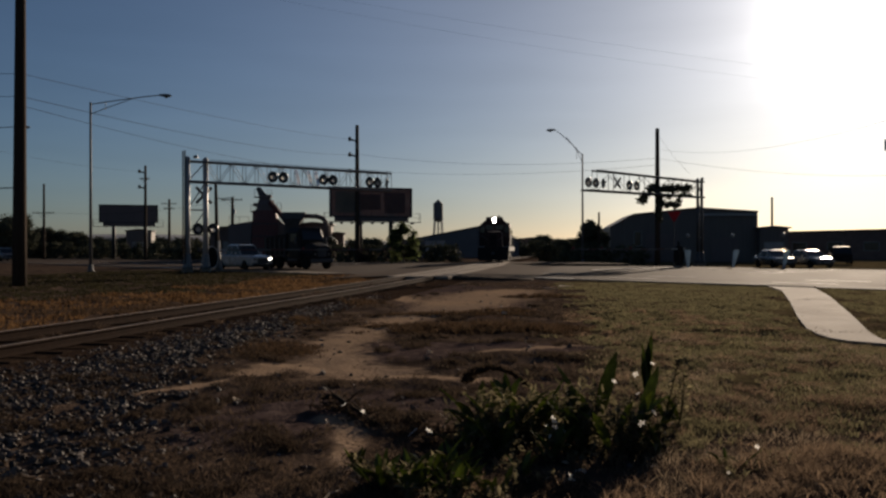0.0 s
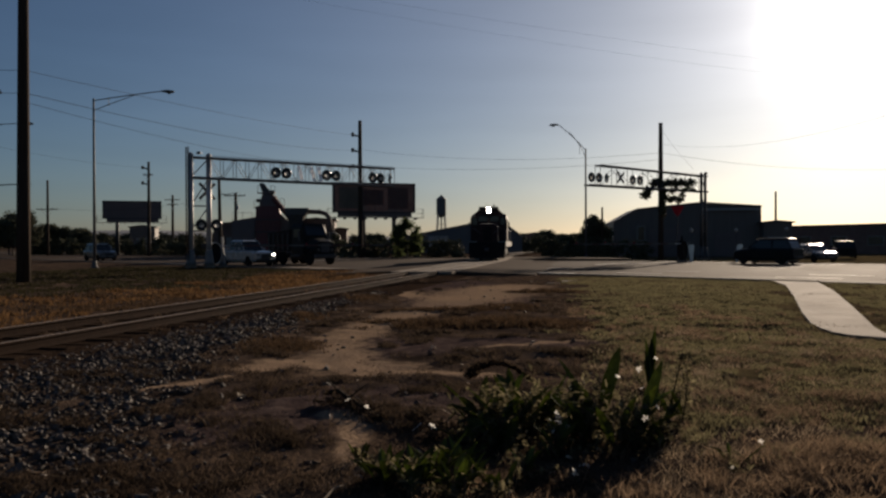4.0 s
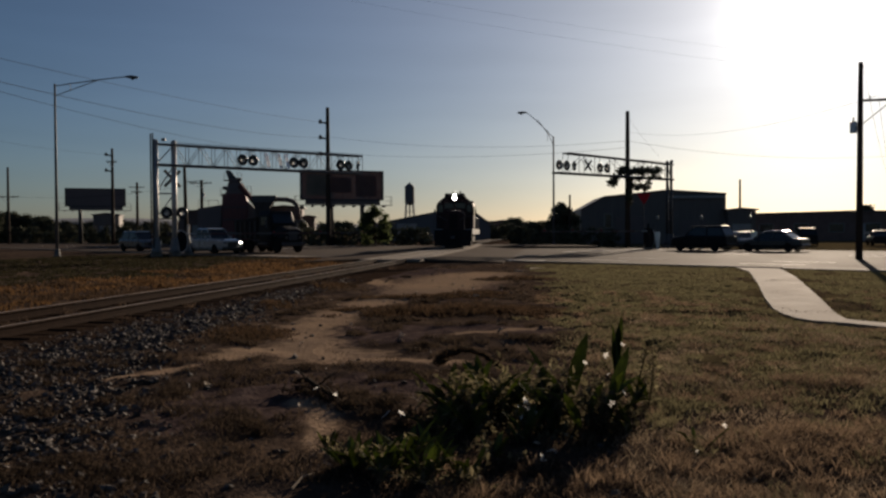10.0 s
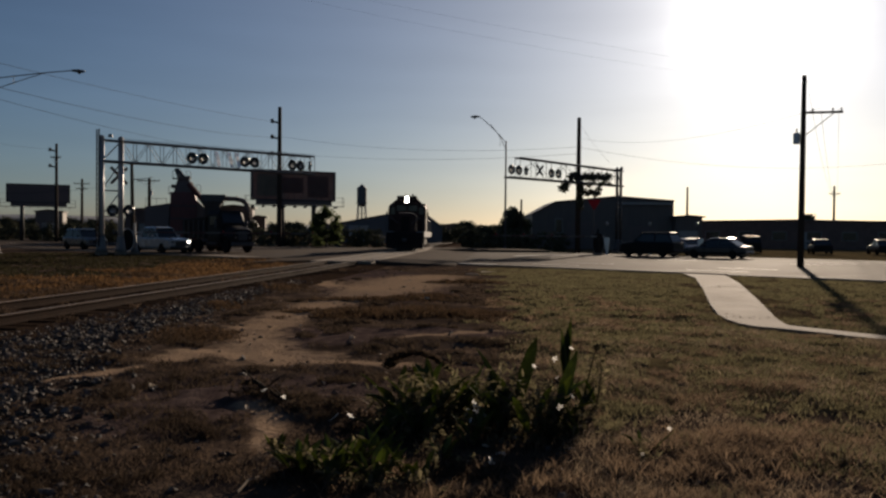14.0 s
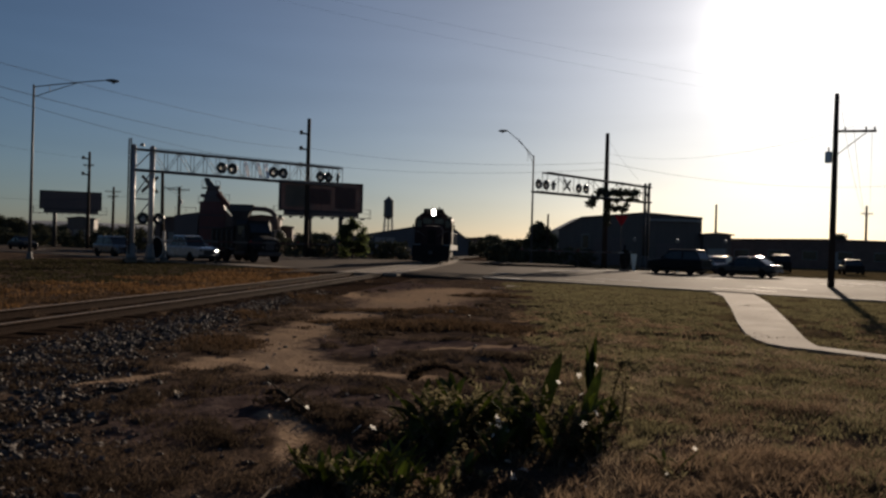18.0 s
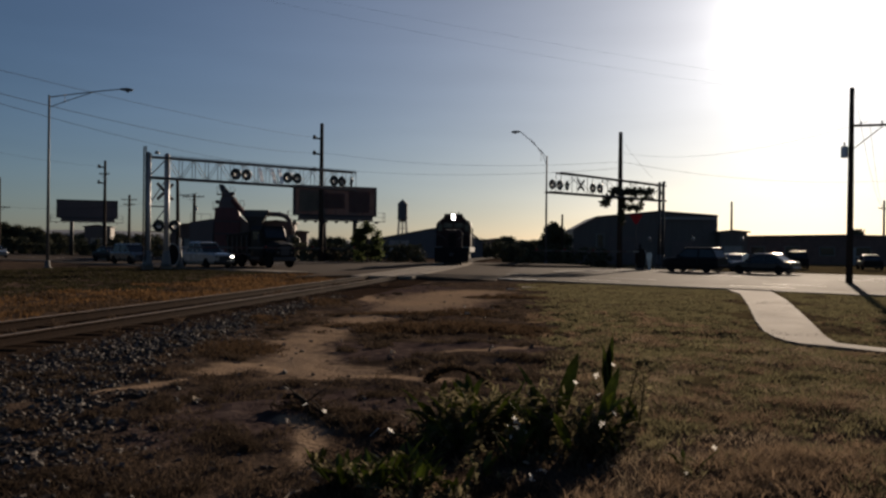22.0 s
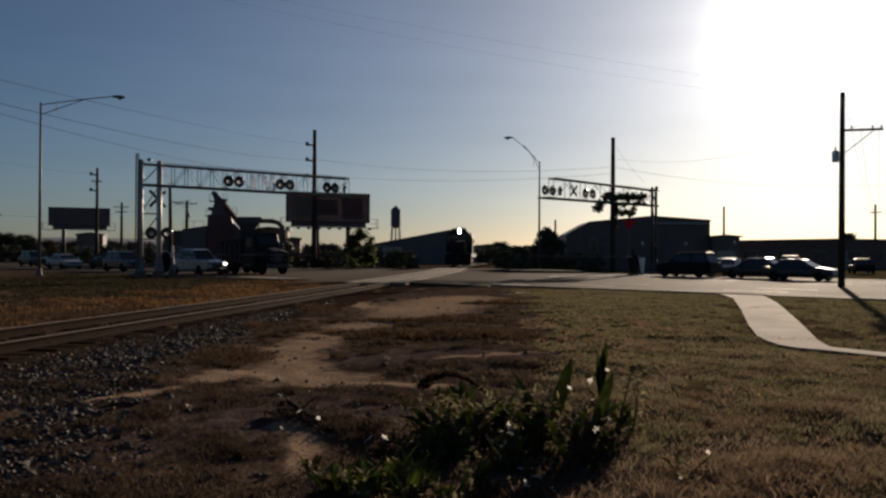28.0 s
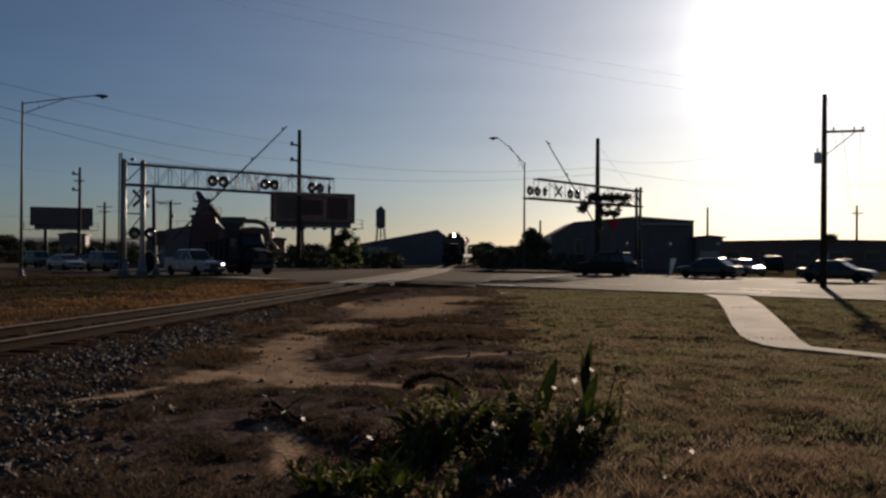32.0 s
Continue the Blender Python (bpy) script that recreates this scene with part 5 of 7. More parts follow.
def hedge(pts, h, wide, seed, label, mat=None, name="hedge"):
    r = np.random.default_rng(seed)
    clumps = []
    for (x0, y0), (x1, y1) in zip(pts[:-1], pts[1:]):
        n = int(math.hypot(x1 - x0, y1 - y0) / (wide * 0.55)) + 1
        for i in range(n):
            q = (i + r.random() * 0.6) / n
            top = h * (0.75 + 0.45 * r.random())
            for z in np.arange(0.25 * wide, top, wide * 0.55):
                clumps.append((x0 + (x1 - x0) * q + r.normal() * 0.2 * wide, y0 + (y1 - y0) * q + r.normal() * 0.3 * wide, z, wide * (0.45 + 0.25 * r.random())))
    v, f = leaf_cloud(clumps, 150 / max(wide, 1), 0.07 * wide + 0.06, r)
    ob = new(name, arr_mesh(name, v, f, mat or LEAF_D))
    return tagged(ob, label, "hedge", kind="stuff")


hedge([(-19, 104), (-9, 101), (2, 99)], 2.2, 1.8, 5, "dark overgrown hedge below the billboard")
hedge([(-75, 150), (-48, 132), (-26, 118)], 2.2, 1.6, 6, "low dark scrub along the far side of the field")
hedge([(5, 175), (20, 150), (34, 140)], 2.6, 1.8, 8, "dark brush line behind the crossing")
hedge([(12, 86), (20, 82)], 1.6, 1.1, 9, "scrubby brush at the foot of a pole")
hedge([(-160, 330), (-90, 340), (-20, 380), (30, 430), (110, 420), (190, 330)], 4.6, 5.0, 10, "distant woods on the horizon", name="far_woods")


def build_hills():
    r = np.random.default_rng(12)
    s = Shape()
    rings = []
    for i in range(61):
        x = -1400 + 40 * i
        top = 14 + 16 * math.exp(-((x + 620) / 330) ** 2) + 4 * noise.noise((x * 0.01, 0, 0)) + 3 * noise.noise((x * 0.05, 3, 0))
        rings.append([(x, 1500, -2), (x, 1560, top * 0.6), (x, 1620, top), (x, 1700, top * 0.8), (x, 1800, -2)])
    s.loft(rings)
    tagged(part("hills", s, HILL, smooth=True), "low wooded hills on the horizon, tinted blue-grey for haze", "hill", kind="structure")


build_hills()

# vines on the thick pole at the far signal bridge
def vines():
    r = np.random.default_rng(9)
    k = 1.25
    t = thing("pole_vine", (19.1, 74.6, 0), 0, "tangled dark vine hanging on a pole", "vine")
    cl = [(0.1, 0, z, 0.3) for z in np.arange(4.2, 6.6, 0.35)]
    cl += [(-0.75 + 0.34 * i, 0.1 * math.sin(i * 2.0), 6.88 + 0.12 * math.sin(i * 1.9), 0.36 + 0.06 * math.sin(i * 2.7)) for i in range(11)]
    cl += [(-1.5, -0.2, 5.85, 0.5), (-1.25, -0.2, 6.25, 0.36), (0.35, 0, 5.6, 0.3), (0.8, 0, 5.4, 0.32), (1.5, 0, 5.35, 0.34), (2.2, 0, 6.35, 0.26), (-0.8, -0.1, 6.45, 0.26), (1.9, 0, 6.2, 0.24), (1.85, 0, 5.85, 0.26), (1.8, 0, 5.45, 0.22), (1.2, 0, 5.5, 0.3), (0.9, 0, 6.1, 0.2), (2.8, 0, 6.25, 0.18)]
    s = Shape()
    for c in cl[7:]:
        s.path([(0, 0, 6.0), (c[0] * 0.5, c[1] * 0.5, 6.4), c[:3]], 0.03, 4)
    part("stem", s, BARK, t)
    v, f = leaf_cloud([(a, b, c, d * k) for a, b, c, d in cl], 420, 0.13, r)
    o = new("leaves", arr_mesh("leaves", v, f, LEAF_D))
    o.parent = t


vines()


def red_sign(x, y):
    """A thin red triangular plate, point down, on a steel post."""
    p = thing("road_sign", (x, y, -0.05), 0, "red triangular road sign, point down, on a steel post", "road sign")
    part("post", Shape().tube((0, 0.06, 0), (0, 0.06, 4.9), 0.045, 0.04, 8), STEEL, p)
    o = [(-0.06, 3.95), (0.06, 3.95), (0.56, 4.78), (0.5, 4.88), (-0.5, 4.88), (-0.56, 4.78)]
    plate = part("plate", Shape().prism(o, -0.006, 0.006), SIGN_RED, p, "faded red plate")
    for z in (4.2, 4.7):
        part("bracket", Shape().box(-0.06, 0.006, z - 0.03, 0.06, 0.11, z + 0.03), STEEL, plate)
    return p


SIGN_RED = material("red_sign_sheeting", (0.3, 0.016, 0.026), (0.2, 0.012, 0.018), 0.6, scale=4, bump=0, trans=0.4)
red_sign(20.2, 73.6)


def banner_post(x, y, h, lean):
    """A slim post with a small cap and a pale cloth panel that tapers to its foot."""
    p = thing("banner_post", (x, y, -0.05), 0, "slim dark post with a pale blue tapering banner", "banner", "banners")
    part("post", Shape().tube((0, 0.04, 0), (lean * 0.3, 0.04, h), 0.03, 0.022, 6), STEEL, p)
    rings = []
    for q, half in ((0.02, 0.08), (0.2, 0.14), (0.4, 0.2), (0.56, 0.26), (0.6, 0.2)):
        cx = lean * (0.3 - q)
        rings.append([(cx - half, -0.012, h * q), (cx, -0.03, h * q), (cx + half, -0.012, h * q), (cx + half, 0.0, h * q), (cx, -0.018, h * q), (cx - half, 0.0, h * q)])
    part("cloth", Shape().loft(rings), BANNER, p, "pale blue cloth panel")
    part("cap", Shape().turned([(0.03, 0), (0.13, 0.08), (0.15, 0.2), (0.1, 0.3), (0.02, 0.33)], (lean * 0.3, 0.04, h), 10), LENS_PALE, p, "small pale round cap")
    return p


BANNER = material("pale_blue_banner_cloth", (0.42, 0.5, 0.56), (0.32, 0.4, 0.46), 0.85, scale=2, bump=0, trans=0.35)
LENS_PALE = material("pale_lens", (0.3, 0.29, 0.27), (0.24, 0.23, 0.21), 0.4, scale=4, bump=0)
for x, y, lean in ((20.07, 69.0, 0.05), (23.9, 69.0, -0.5), (26.5, 65.2, -0.5)):
    banner_post(x, y, 2.5, lean)


# ---------------------------------------------------------------- locomotive
def locomotive():
    """Front on -y, origin on the rails below the front coupler."""
    k = thing("locomotive", (4.9, 83.6, RAIL_Z), 0, "dark maroon diesel locomotive with headlight on the track", "locomotive")
    L = 17.5
    part("frame", Shape().box(-1.5, 0.5, 1.05, 1.5, L - 0.5, 1.5, 0.05), LOCO_BLACK, k)
    part("pilot", Shape().loft([[(-1.45, 0.15, 0.2), (1.45, 0.15, 0.2), (1.45, 0.55, 0.2), (-1.45, 0.55, 0.2)], [(-1.5, 0.4, 1.5), (1.5, 0.4, 1.5), (1.5, 0.6, 1.5), (-1.5, 0.6, 1.5)]]), LOCO_BLACK, k, "black pilot plate")
    part("coupler", Shape().box(-0.16, -0.35, 0.75, 0.16, 0.4, 1.02, 0.05), STEEL, k)
    for e in (-1, 1):
        for z in (0.35, 0.7, 1.1):
            part("step", Shape().box(min(e * 1.5, e * 1.05), 0.55, z, max(e * 1.5, e * 1.05), 0.95, z + 0.05), STEEL, k)
    # low nose
    part("nose", Shape().loft([[(-0.85, 1.0, 1.5), (0.85, 1.0, 1.5), (0.85, 1.0, 2.75), (0.6, 1.0, 3.0), (-0.6, 1.0, 3.0), (-0.85, 1.0, 2.75)],
                               [(-0.9, 3.0, 1.5), (0.9, 3.0, 1.5), (0.9, 3.0, 2.85), (0.65, 3.0, 3.12), (-0.65, 3.0, 3.12), (-0.9, 3.0, 2.85)]]), MAROON, k, "dark maroon short nose hood")
    part("nose_door", Shape().box(-0.32, 0.965, 1.6, 0.32, 1.0, 2.75, 0.02), LOCO_BLACK, k)
    # cab with cut-off roof corners
    o = [(-1.55, 1.5), (1.55, 1.5), (1.55, 3.45), (1.46, 3.72), (0.75, 4.3), (0.5, 4.36), (-0.5, 4.36), (-0.75, 4.3), (-1.46, 3.72), (-1.55, 3.45)]
    cab = part("cab", Shape().prism(o, 3.0, 5.4), MAROON, k, "dark maroon cab")
    part("cab_roof", Shape().prism([(-0.85, 4.26), (-0.5, 4.38), (0.5, 4.38), (0.85, 4.26), (0.85, 4.3), (0.5, 4.44), (-0.5, 4.44), (-0.85, 4.3)], 2.85, 5.5), LOCO_BLACK, k)
    for e in (-1, 1):
        part("front_window", Shape().box(min(e * 1.38, e * 1.0), 2.96, 2.95, max(e * 1.38, e * 1.0), 3.0, 3.55, 0.01), GLASS, cab)
        part("centre_window", Shape().box(min(e * 0.85, e * 0.1), 2.96, 3.25, max(e * 0.85, e * 0.1), 3.0, 3.7, 0.01), GLASS, cab)
        part("side_window", Shape().box(e * 1.56 - 0.015, 3.5, 2.75, e * 1.56 + 0.015, 4.9, 3.4, 0.005), GLASS, cab)
        part("number_board", Shape().box(min(e * 0.3, e * 0.82), 2.78, 4.1, max(e * 0.3, e * 0.82), 3.1, 4.5, 0.05), LOCO_BLACK, k, "black number board housing")
        part("class_lamp", Shape().turned([(0.1, 0), (0.09, -0.06), (0.02, -0.08)], (e * 1.22, 2.99, 3.72), 10, "y"), LENS_DIM, k, "small dull marker lamp")
        part("mirror", Shape().box(e * 1.7 - 0.06, 3.3, 2.8, e * 1.7 + 0.06, 3.34, 3.2), STEEL, k)
    h = part("headlight", Shape().box(-0.22, 2.74, 3.86, 0.22, 3.05, 4.52, 0.06), LOCO_BLACK, k, "lit twin headlight")
    for z in (4.08, 4.3):
        part("headlight_lens", Shape().turned([(0.135, -0.01), (0.12, -0.05), (0.07, -0.08), (0.01, -0.09)], (0, 2.74, z), 16, "y"), HEADLAMP, h, "bright white lens")
    # long hood
    part("long_hood", Shape().prism([(-0.92, 1.5), (0.92, 1.5), (0.92, 3.85), (0.7, 4.15), (-0.7, 4.15), (-0.92, 3.85)], 5.4, L - 1.2), MAROON, k, "dark maroon long hood")
    part("radiator_flare", Shape().prism([(-1.0, 3.2), (1.0, 3.2), (1.25, 3.8), (1.1, 4.2), (-1.1, 4.2), (-1.25, 3.8)], L - 5.2, L - 1.6), LOCO_BLACK, k)
    for e in (-1, 1):
        for i in range(10):
            # doors are pale grey on the +x side and maroon on the other
            part("hood_door", Shape().box(e * 0.935 - 0.013, 5.7 + 1.0 * i, 1.7, e * 0.935 + 0.013, 6.55 + 1.0 * i, 3.5, 0.005), LOCO_GREY if e > 0 else MAROON, k, "hood access door")
        part("walkway", Shape().box(min(e * 0.93, e * 1.55), 0.9, 1.5, max(e * 0.93, e * 1.55), L - 0.9, 1.56), LOCO_GREY, k)
        part("side_sill", Shape().box(e * 1.54 - 0.015, 0.7, 1.1, e * 1.54 + 0.015, L - 0.7, 1.52), LOCO_GREY, k, "pale painted side sill")
        for i in range(9):
            part("stanchion", Shape().tube((e * 1.5, 5.6 + 1.35 * i, 1.55), (e * 1.5, 5.6 + 1.35 * i, 2.6), 0.025, sides=5), LOCO_GREY, k)
        part("hand_rail", Shape().tube((e * 1.5, 5.5, 2.6), (e * 1.5, L - 0.9, 2.6), 0.025, sides=5), LOCO_GREY, k)
        part("front_hand_rail", Shape().path([(e * 1.48, 0.55, 0.6), (e * 1.5, 0.55, 2.55), (e * 1.1, 0.55, 2.6), (e * 0.5, 0.55, 2.2)], 0.025, 5), STEEL, k)
        part("air_tank", Shape().tube((e * 1.05, 6.9, 0.95), (e * 1.05, 10.4, 0.95), 0.2, sides=10), LOCO_BLACK, k)
    for y in (7.5, 12.6, 14.0, 15.2):
        part("roof_fan", Shape().turned([(0.62, 4.12), (0.62, 4.32), (0.5, 4.38), (0.1, 4.38)], (0, y, 0), 14), LOCO_BLACK, k)
    part("exhaust_stack", Shape().box(-0.3, 9.4, 4.1, 0.3, 10.2, 4.5, 0.03), LOCO_BLACK, k)
    part("horn", Shape().path([(0.4, 4.4, 4.4), (0.4, 4.4, 4.62), (0.4, 3.9, 4.64)], [0.03, 0.04, 0.09], 6), STEEL, k)
    part("antenna", Shape().tube((-0.3, 4.8, 4.4), (-0.3, 4.8, 4.85), 0.02, sides=4), STEEL, k)
    part("fuel_tank", Shape().prism([(-1.3, 0.45), (-1.0, 0.32), (1.0, 0.32), (1.3, 0.45), (1.3, 1.05), (-1.3, 1.05)], 6.6, 10.8), LOCO_BLACK, k)
    for y0 in (1.6, 11.6):
        tr = part("truck_frame", Shape().prism([(y0, 0.55), (y0 + 4.2, 0.55), (y0 + 4.2, 0.8), (y0 + 3.6, 1.0), (y0 + 0.6, 1.0), (y0, 0.8)], -1.15, 1.15, "x"), LOCO_BLACK, k, "black wheel truck")
        for i in range(3):
            for e in (-1, 1):
                w = part("wheel", Shape().turned([(0.1, -0.02), (0.45, -0.02), (0.5, 0.0), (0.53, 0.1), (0.5, 0.13), (0.12, 0.13)], (e * 0.7 - 0.05, y0 + 0.6 + 1.5 * i, 0.5), 18, "x"), STEEL, tr)
                part("axle_box", Shape().box(e * 1.18 - 0.08, y0 + 0.45 + 1.5 * i, 0.35, e * 1.18 + 0.08, y0 + 0.75 + 1.5 * i, 0.68, 0.03), LOCO_BLACK, tr)
    return k


LENS_DIM = material("dull_marker_lens", (0.1, 0.09, 0.07), (0.07, 0.06, 0.05), 0.3, scale=4, bump=0)
loco = locomotive()


# ---------------------------------------------------------------- vehicles: front on +x, origin on the road below the middle
def wheels(v, xs, half, r, w=0.24):
    for x in xs:
        for e in (-1, 1):
            t = part("wheel", Shape().turned([(r * 0.62, -w / 2), (r * 0.93, -w / 2), (r, -w / 2 + 0.04), (r, w / 2 - 0.04), (r * 0.93, w / 2), (r * 0.62, w / 2)], (x, e * half, r), 18, "y"), TYRE, v, "black tyre")
            part("rim", Shape().turned([(0.04, -w * 0.4), (r * 0.6, -w * 0.36), (r * 0.63, -w * 0.48), (r * 0.63, w * 0.48), (r * 0.6, w * 0.36), (0.04, w * 0.4)], (x, e * half, r), 12, "y"), GALV, t)


def body_loft(sections):
    """Sections of x with (half width, z) outline points from sill to middle; mirrored."""
    rings = []
    for x, pts in sections:
        rings.append([(x, -w, z) for w, z in pts] + [(x, w, z) for w, z in reversed(pts)])
    return Shape().loft(rings)


def car(name, x, y, turn, paint, length, width, hood, height, cabin, label, category, bed=False, lit=True):
    """cabin: x of the screen's foot, the roof's front, the roof's back and the rear window's foot. lit: one headlamp
    glows to imitate a sun glint.
    """
    v = thing(name, (x, y, 0.02), turn, label, category, "vehicles")
    a, h2 = length / 2, width / 2
    sill, belt = 0.3, hood
    side = lambda s, b, q=1.0: [(h2 * 0.9 * q, s), (h2 * q, s + 0.15), (h2 * q, b - 0.16), (h2 * 0.96 * q, b - 0.05), (h2 * 0.82 * q, b)]
    part("body", body_loft([(-a, side(sill + 0.1, belt - 0.06, 0.86)), (-a + 0.12, side(sill + 0.03, belt, 0.95)), (-a + 0.6, side(sill, belt, 1)), (0, side(sill, belt, 1)), (cabin[0] + 0.1, side(sill, belt, 1)),
                            (a - 0.6, side(sill, belt - 0.06, 0.99)), (a - 0.15, side(sill + 0.03, belt - 0.14, 0.93)), (a, side(sill + 0.1, belt - 0.25, 0.82))]), paint, v, smooth=False)
    c0, c1, c2, c3 = cabin
    hw = h2 * 0.84
    top = height - 0.05
    g = part("greenhouse", body_loft([(c3, [(hw, belt - 0.02), (hw * 0.98, belt), (hw * 0.97, belt + 0.02)]), (c2, [(hw, belt - 0.02), (hw * 0.9, top - 0.12), (hw * 0.8, top)]), (c1, [(hw, belt - 0.02), (hw * 0.9, top - 0.12), (hw * 0.8, top)]), (c0, [(hw, belt - 0.02), (hw * 0.98, belt), (hw * 0.97, belt + 0.02)])]), GLASS, v, "dark glazed cabin")
    part("roof", body_loft([(c2 - 0.12, [(hw * 0.86, top - 0.06), (hw * 0.84, top - 0.01), (hw * 0.7, top + 0.02)]), (c2 + 0.1, [(hw * 0.91, top - 0.07), (hw * 0.86, top + 0.02), (hw * 0.7, top + 0.055)]),
                            (c1 - 0.1, [(hw * 0.91, top - 0.07), (hw * 0.86, top + 0.02), (hw * 0.7, top + 0.055)]), (c1 + 0.12, [(hw * 0.86, top - 0.06), (hw * 0.84, top - 0.01), (hw * 0.7, top + 0.01)])]), paint, v)
    for e in (-1, 1):
        for p0, p1 in (((c0, hw * 0.985, belt), (c1, hw * 0.9, top - 0.08)), ((c3, hw * 0.985, belt), (c2, hw * 0.9, top - 0.08)), (((c1 + c2) / 2, hw * 1.01, belt), ((c1 + c2) / 2, hw * 0.91, top - 0.06))):
            part("pillar", Shape().tube((p0[0], e * p0[1], p0[2]), (p1[0], e * p1[1], p1[2]), 0.05, sides=5), paint, v)
        part("headlamp", Shape().box(a - 0.25, e * h2 * 0.66 - 0.14, belt - 0.4, a + 0.03, e * h2 * 0.66 + 0.14, belt - 0.25, 0.04), LAMP_GLINT if lit and e > 0 else LENS_DIM, v, "headlamp glowing in place of a sun glint" if lit and e > 0 else "clear headlamp")
        part("tail_lamp", Shape().box(-a + 0.02, e * h2 * 0.78 - 0.1, belt - 0.35, -a + 0.14, e * h2 * 0.78 + 0.1, belt - 0.1, 0.02), LENS_RED, v)
        part("wing_mirror", Shape().box(c0 - 0.35, e * (h2 + 0.1) - 0.1, belt + 0.02, c0 - 0.22, e * (h2 + 0.1) + 0.1, belt + 0.18, 0.03), paint, v)
        part("door_seam", Shape().box((c1 + c2) / 2 - 0.01, e * h2 - 0.012, sill + 0.2, (c1 + c2) / 2 + 0.01, e * h2 + 0.004, belt - 0.17), BLACK, v)
    part("grille", Shape().box(a - 0.08, -h2 * 0.45, sill + 0.2, a + 0.01, h2 * 0.45, belt - 0.27, 0.02), BLACK, v)
    part("front_bumper", Shape().box(a - 0.15, -h2 * 0.86, sill + 0.02, a + 0.06, h2 * 0.86, sill + 0.22, 0.05), BLACK if bed else paint, v)
    part("rear_bumper", Shape().box(-a - 0.06, -h2 * 0.86, sill + 0.05, -a + 0.12, h2 * 0.86, sill + 0.25, 0.05), GALV if bed else paint, v)
    part("underbody", Shape().box(-a + 0.3, -h2 * 0.8, 0.2, a - 0.3, h2 * 0.8, sill + 0.1), BLACK, v)
    if bed:
        part("bed_floor", Shape().box(-a + 0.15, -h2 * 0.78, belt, c3 - 0.05, h2 * 0.78, belt + 0.02), BLACK, v)
        for e in (-1, 1):
            part("bed_side", Shape().box(-a + 0.08, e * h2 * 0.88 - 0.07, belt - 0.1, c3, e * h2 * 0.88 + 0.07, belt + 0.14, 0.03), paint, v)
        part("tailgate", Shape().box(-a + 0.03, -h2 * 0.85, belt - 0.1, -a + 0.12, h2 * 0.85, belt + 0.13, 0.02), paint, v)
    wheels(v, (-a + 0.19 * length, a - 0.18 * length), h2 - 0.1, 0.37 if height > 1.6 else 0.32)
    return v


HEAD_R = ROAD_TURN            # towards the near right
HEAD_L = ROAD_TURN + 180      # towards the far left
NEARLANE, MIDLANE, FARLANE = 33.0, 36.6, 60.0
pickup = car("pickup_truck", -15.33, 64.71, HEAD_R, CAR_WHITE, 5.6, 1.95, 1.15, 1.9, (1.0, 0.4, -1.1, -1.35), "white pickup truck waiting at the crossing, sun glint on one headlamp", "pickup truck", True)
suv_left = car("suv", -24.0, 74.0, HEAD_R, CAR_SILVER, 4.7, 1.85, 1.05, 1.72, (1.25, 0.5, -1.8, -2.15), "silver and dark sport utility car queueing behind a pickup", "car", lit=False)
dark_left = car("sedan", -28.8, 84.0, HEAD_R, CAR_BLACK, 4.7, 1.8, 0.92, 1.45, (1.1, 0.3, -1.0, -1.75), "black sedan queueing in the second lane", "car", lit=False)
white_left = car("sedan", -29.0, 79.3, HEAD_R, CAR_WHITE, 4.7, 1.8, 0.92, 1.45, (1.1, 0.3, -1.0, -1.75), "white sedan queueing at the crossing", "car", lit=False)
grey_left = car("suv", -37.0, 93.0, HEAD_R, CAR_GREY, 4.7, 1.85, 1.05, 1.72, (1.25, 0.5, -1.8, -2.15), "dark grey sport utility car at the queue's end", "car", lit=False)
suv_right = car("suv", 22.7, 63.6, HEAD_L, CAR_BLACK, 4.6, 2.0, 1.15, 1.9, (1.1, 0.4, -1.8, -2.15), "black sport utility car waiting at the far crossing signal", "car", lit=False)
sedan_right = car("sedan", 26.5, 60.0, HEAD_L, CAR_GREY, 4.7, 1.8, 0.92, 1.5, (1.1, 0.3, -1.0, -1.75), "dark grey sedan waiting behind a black car", "car", lit=False)
for x, y, turn in ((27.2, 69.0, -88), (29.7, 68.2, -84)):
    car("sedan", x, y, turn, CAR_SILVER, 4.6, 1.78, 0.9, 1.42, (1.1, 0.3, -1.0, -1.75), "silver sedan parked nose out beside the road", "car", lit=False)
leaving_b = car("sedan", 23.0, 51.5, HEAD_R, CAR_GREY, 4.6, 1.78, 0.9, 1.42, (1.1, 0.3, -1.0, -1.75), "silver sedan glinting as it turns onto the road", "car", lit=False)


